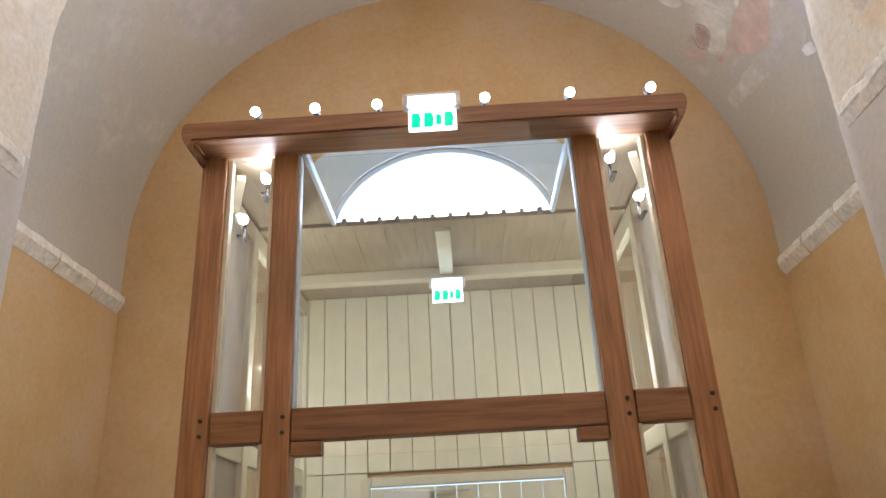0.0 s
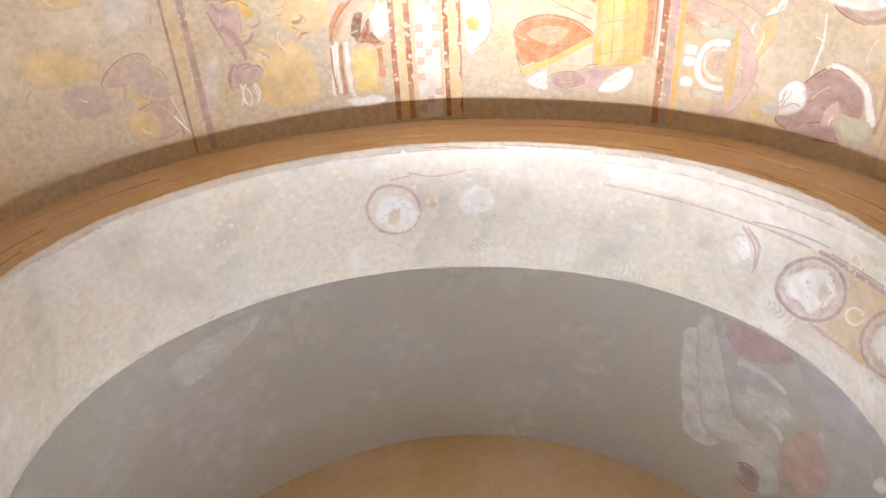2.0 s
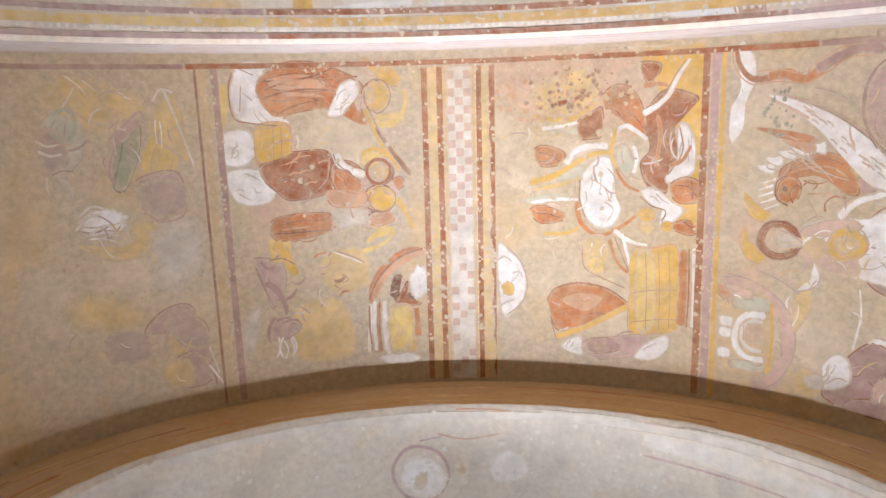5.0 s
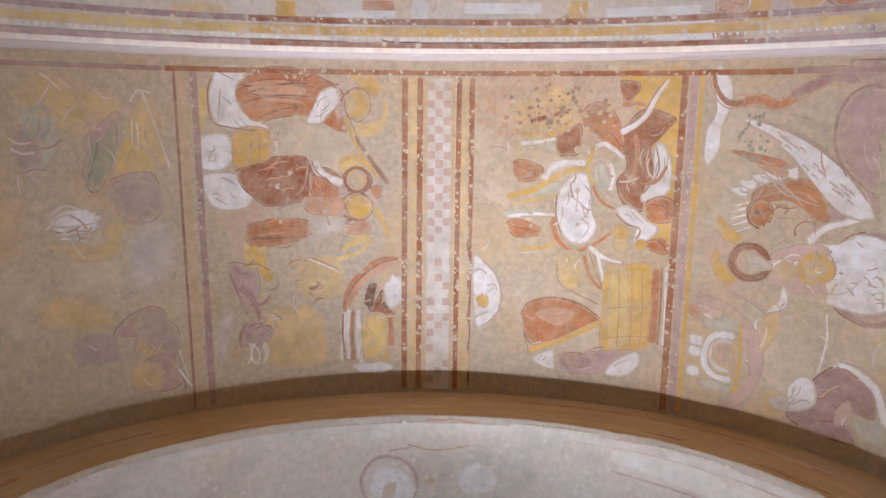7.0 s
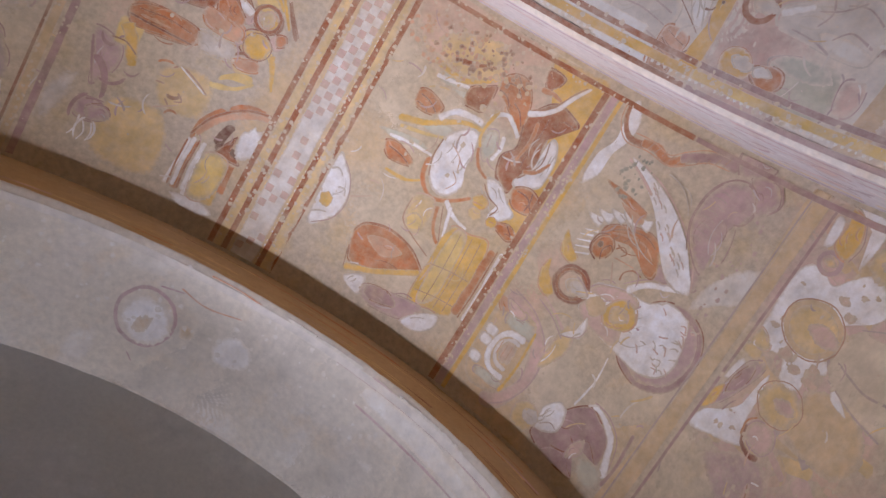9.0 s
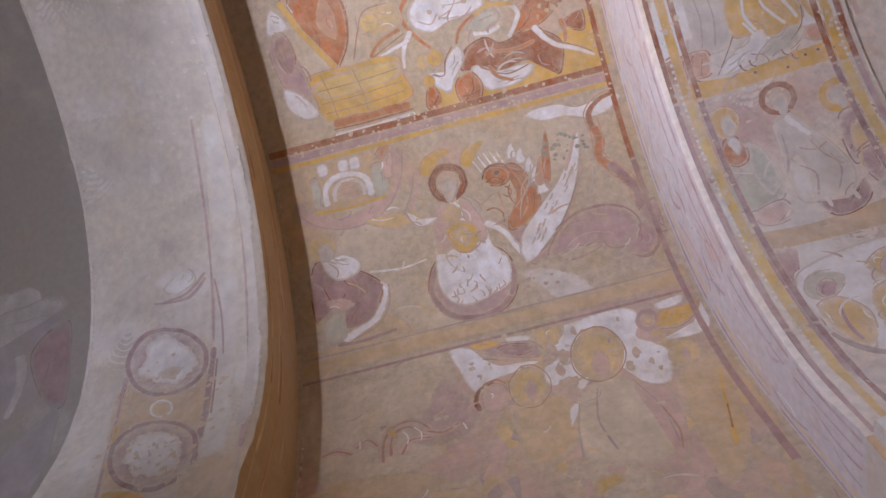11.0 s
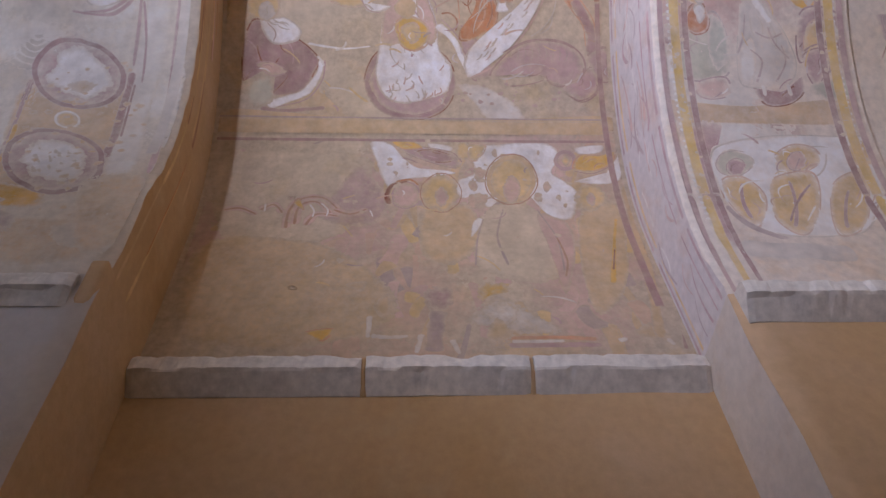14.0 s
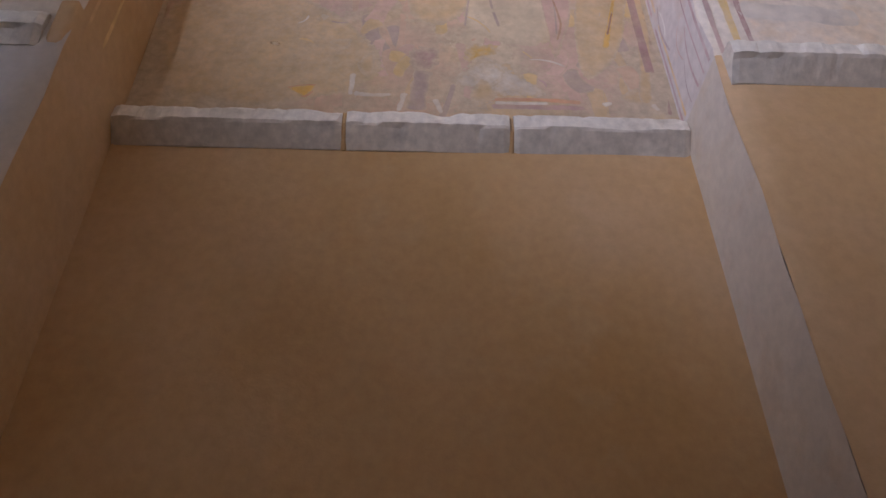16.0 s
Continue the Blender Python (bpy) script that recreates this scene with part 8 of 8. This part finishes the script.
field("patch", "lilac", (-2.394, 6.906), (-1.943, 6.899), (-1.783, 7.318), (-1.940, 8.043), (-2.456, 7.656), (-2.434, 7.213))
field("fresco", "wash_white", (2.123, 6.448), (2.226, 6.359), (2.270, 6.998), (2.572, 7.351), (2.860, 7.310), (3.026, 7.601), (2.883, 7.771), (2.744, 7.469), (2.340, 7.450), (2.200, 7.037))
field("fresco", "light_mauve", (2.311, 6.340), (2.584, 6.322), (2.881, 6.346), (2.816, 6.481), (2.479, 6.582))
brush("fresco", "wash_white", 0.09, 0.05, (2.465, 6.656), (2.671, 6.639), (2.878, 6.715))
brush("fresco", "wash_white", 0.09, 0.05, (2.578, 6.867), (2.786, 6.838), (2.954, 6.880))
brush("fresco", "wash_white", 0.09, 0.05, (2.655, 7.023), (2.864, 7.066), (2.991, 7.197))
field("fresco", "mauve", (2.650, 7.611), (2.792, 7.557), (2.868, 7.725), (2.750, 7.806))
field("fresco", "wash_pink", (2.931, 7.189), (3.132, 6.846), (3.371, 7.192), (3.116, 7.550))
field("fresco", "lilac", (2.922, 6.370), (3.420, 6.441), (3.612, 6.619), (3.305, 6.803), (3.024, 6.607))


# remains of brush drawing between the larger fields
for sname, shape, spots in (("angel_scene", BAY, ((-0.95, 3.2), (-0.6, 3.6), (-1.0, 4.2), (-0.6, 4.3))), ("rider_scene", BAY, ((0.5, 3.2), (0.95, 3.4), (1.25, 3.3), (0.7, 4.2), (0.5, 3.7))),
                            ("dragon_scene", BAY, ((2.0, 4.2), (2.1, 3.5), (2.6, 3.1), (2.7, 4.4), (2.4, 3.9))), ("throne_scene", BAY, ((3.5, 4.3), (3.6, 3.3), (3.9, 3.8), (4.4, 3.4), (4.3, 4.2))),
                            ("left_scene", BAY, ((-1.8, 3.2), (-2.1, 3.6), (-1.7, 4.2), (-2.3, 4.3), (-2.3, 3.2))), ("upper_rib_scene", RIB, ((1.4, 2.3), (1.5, 2.05))),
                            ("seated_rib_scene", RIB, ((2.1, 2.4), (2.3, 2.1), (2.0, 2.0))), ("oval_rib_scene", RIB, ((2.9, 2.3), (2.9, 2.0))), ("crown_rib_scene", RIB, ((-1.0, 2.3), (0.0, 2.3), (0.8, 2.3)))):
    scene_is(sname, shape, "faint remains of brush drawing on the plaster")
    HERE["drawn"] = False
    for k, (cs, cy) in enumerate(spots):
        sketch(cs, cy, 0.30, 4 if sname in ("throne_scene", "oval_rib_scene", "seated_rib_scene") else 7, k * 31 + len(sname))

# borders: crown band with chequers, lines between the scenes, bands along the ribs
scene_is("border", BAY, "chequered red and white painted band with brown lines along the crown")
bar("line", "pale_ochre", 0.055, 2.80, 0.055, 4.86, 0.40, 0.44, 0)
for bs, bw, tone in ((-0.150, 0.040, "dark_terra"), (-0.055, 0.040, "dark_terra"), (-0.025, 0.018, "wash_ochre"), (0.155, 0.018, "wash_ochre"), (0.188, 0.036, "dark_terra"), (0.268, 0.040, "dark_terra")):
    bar("line", tone, bs, 2.80, bs - 0.01, 4.86, bw, bw, 0)
bar("line", "wash_white", 0.065, 2.80, 0.06, 4.86, 0.16, 0.17, 0)
row = 0
while row < 38:
    for colm in range(3):
        if (row + colm) % 2 == 0 and not (18 < row < 23 and colm != 1):
            cy = 2.83 + row * 0.053
            if row > 17 and noise.noise(Vector((row * 0.4, colm * 0.7, 5.0))) > 0.12:
                continue
            bar("chequer", "pink" if row < 14 else "wash_pink", 0.012 + colm * 0.052, cy, 0.012 + colm * 0.052, cy + 0.05, 0.049, 0.049, 0)
    row += 1
dots("dotted_line", "white", -0.080, -0.090, 2.80, 4.86, 0.034, 0.009)
dots("dotted_line", "white", 0.168, 0.158, 2.80, 4.86, 0.034, 0.009)
scene_is("border", BAY, "brown and yellow painted border lines between the scenes")
for bs, bw, tone in ((1.565, 0.045, "dark_terra"), (1.620, 0.05, "light_mauve"), (1.668, 0.03, "ochre"), (-1.430, 0.045, "mauve"), (-1.50, 0.05, "wash_ochre"), (-1.545, 0.018, "brown"),
                     (3.12, 0.11, "wash_ochre"), (3.225, 0.022, "mauve"), (3.05, 0.014, "wash_mauve")):
    bar("line", tone, bs, 2.78, bs + (0.0 if bs > 0 else 0.01), 4.86, bw, bw * 1.1, 0)
bar("line", "dark_terra", -1.6, 2.775, 2.2, 2.775, 0.034, 0.034, 0)
bar("line", "mauve", -3.4, 2.775, -1.6, 2.775, 0.03, 0.03, 0)
bar("line", "mauve", 2.2, 2.775, 4.6, 2.775, 0.03, 0.04, 0)
scene_is("border", RIB, "yellow, white and brown painted border with pearl dots along the rib")
for yy, ww, t0, t1 in ((2.672, 0.036, "dark_terra", "light_mauve"), (2.602, 0.048, "ochre", "pale_yellow"), (2.552, 0.032, "dark_terra", "mauve"), (1.80, 0.034, "dark_terra", "light_mauve"), (1.855, 0.05, "ochre", "pale_yellow"), (1.905, 0.035, "dark_terra", "mauve")):
    bar("line", t1, -3.2, yy, -0.9, yy, ww, ww, 0)
    bar("line", t0, -0.9, yy, 1.7, yy, ww, ww, 0)
    bar("line", t1, 1.7, yy, 3.1, yy, ww, ww, 0)
    stroke("line", t1, 3.1, yy, 3.84, yy, ww, ww * 0.5, 0)
dots("dotted_line", "white", -2.6, 3.3, 2.636, 2.628, 0.036, 0.010)
dots("dotted_line", "white", -2.6, 3.3, 1.832, 1.832, 0.036, 0.010)
scene_is("border", ARCH, "terracotta and mauve painted edge lines on the arch soffit")
bar("line", "terracotta", -0.6, 4.94, 0.5, 4.94, 0.010, 0.014, 0)
bar("line", "mauve", 0.9, 4.95, 2.5, 4.95, 0.014, 0.018, 0)
bar("line", "pale_grey", -2.6, 4.93, 3.4, 4.93, 0.05, 0.05, 0)

# specks where the paint has flaked off, along the borders and over the scenes
scene_is("border", BAY, "pale specks of flaked paint on the fresco")
for ws, wy, wl, ww, wturn, count in ((-0.10, 3.8, 1.0, 0.09, 90, 150), (0.23, 3.8, 1.0, 0.08, 90, 150), (1.60, 3.8, 1.0, 0.07, 90, 110), (-1.46, 3.8, 1.0, 0.07, 90, 90), (0.3, 2.79, 1.5, 0.05, 0, 130),
                                     (0.75, 3.2, 0.6, 0.4, 90, 30), (-0.8, 3.4, 0.6, 0.5, 90, 25), (3.8, 3.7, 0.8, 0.6, 90, 40)):
    flecks("wear", "wash_cream", ws, wy, wl, ww, wturn, count)
flecks("fleck", "light_terra", 0.62, 3.0, 0.34, 0.16, 0, 90)
flecks("fleck", "brown", 0.75, 2.98, 0.38, 0.14, 0, 60)
flecks("fleck", "wash_ochre", 0.8, 3.05, 0.4, 0.2, 0, 60)
flecks("fleck", "dark_green", 2.0, 3.12, 0.14, 0.10, 87, 30)
flecks("fleck", "light_mauve", 2.88, 3.2, 0.38, 0.1, 92, 26)
scene_is("border", RIB, "pale specks of flaked paint along the rib")
for wy in (2.60, 1.86):
    flecks("wear", "wash_cream", 0.6, wy, 2.6, 0.07, 0, 220)
scene_is("border", ARCH, "pale and ochre specks on the arch soffit")
flecks("wear", "wash_white", 0.0, 5.15, 1.8, 0.25, 0, 120)
flecks("wear", "wash_ochre", 3.3, 5.3, 0.8, 0.3, 0, 90)

# faded scrolls on the side of the rib, streaks on the face of the arch
scene_is("border", RIB, "faded mauve and pink scroll lines on the rib's side", face_at(RIB, BAY, Y_RIB1, 1), "rib_white_plaster")
for v, tone, w in ((0.03, "light_mauve", 0.022), (0.39, "light_mauve", 0.020), (0.35, "pale_ochre", 0.02), (0.10, "light_mauve", 0.012)):
    for k in range(9):
        s0 = -2.0 + k * 0.66
        bar("line", tone, s0, v, s0 + 0.60, v, w, w, 0.0)
for k in range(46):
    gr = random.Random(k + 40)
    s0, v0 = gr.uniform(1.0, 4.0), gr.uniform(0.10, 0.33)
    stroke("scroll", gr.choice(("wash_mauve", "wash_pink", "light_mauve", "wash_white", "wash_white")), s0, v0, s0 + gr.uniform(0.12, 0.4), v0 + gr.uniform(-0.05, 0.05), 0.008, gr.uniform(0.006, 0.03), gr.uniform(-0.05, 0.05))
scene_is("border", ARCH, "brown and reddish streaks of paint on the arch's face", face_at(ARCH, BAY, Y_ARCH0, -1), "ochre_plaster")
for k in range(70):
    gr = random.Random(k + 140)
    s0, v0 = gr.uniform(-3.2, 3.4), gr.choice((0.06, 0.07, 0.15, 0.16, 0.24, 0.30)) + gr.uniform(-0.012, 0.012)
    stroke("streak", gr.choice(("brown", "terracotta", "pale_ochre", "pale_ochre", "wash_pink", "wash_ochre")), s0, v0, s0 + gr.uniform(0.2, 0.9), v0 + gr.uniform(-0.008, 0.008), 0.006, gr.uniform(0.008, 0.03), 0.0)
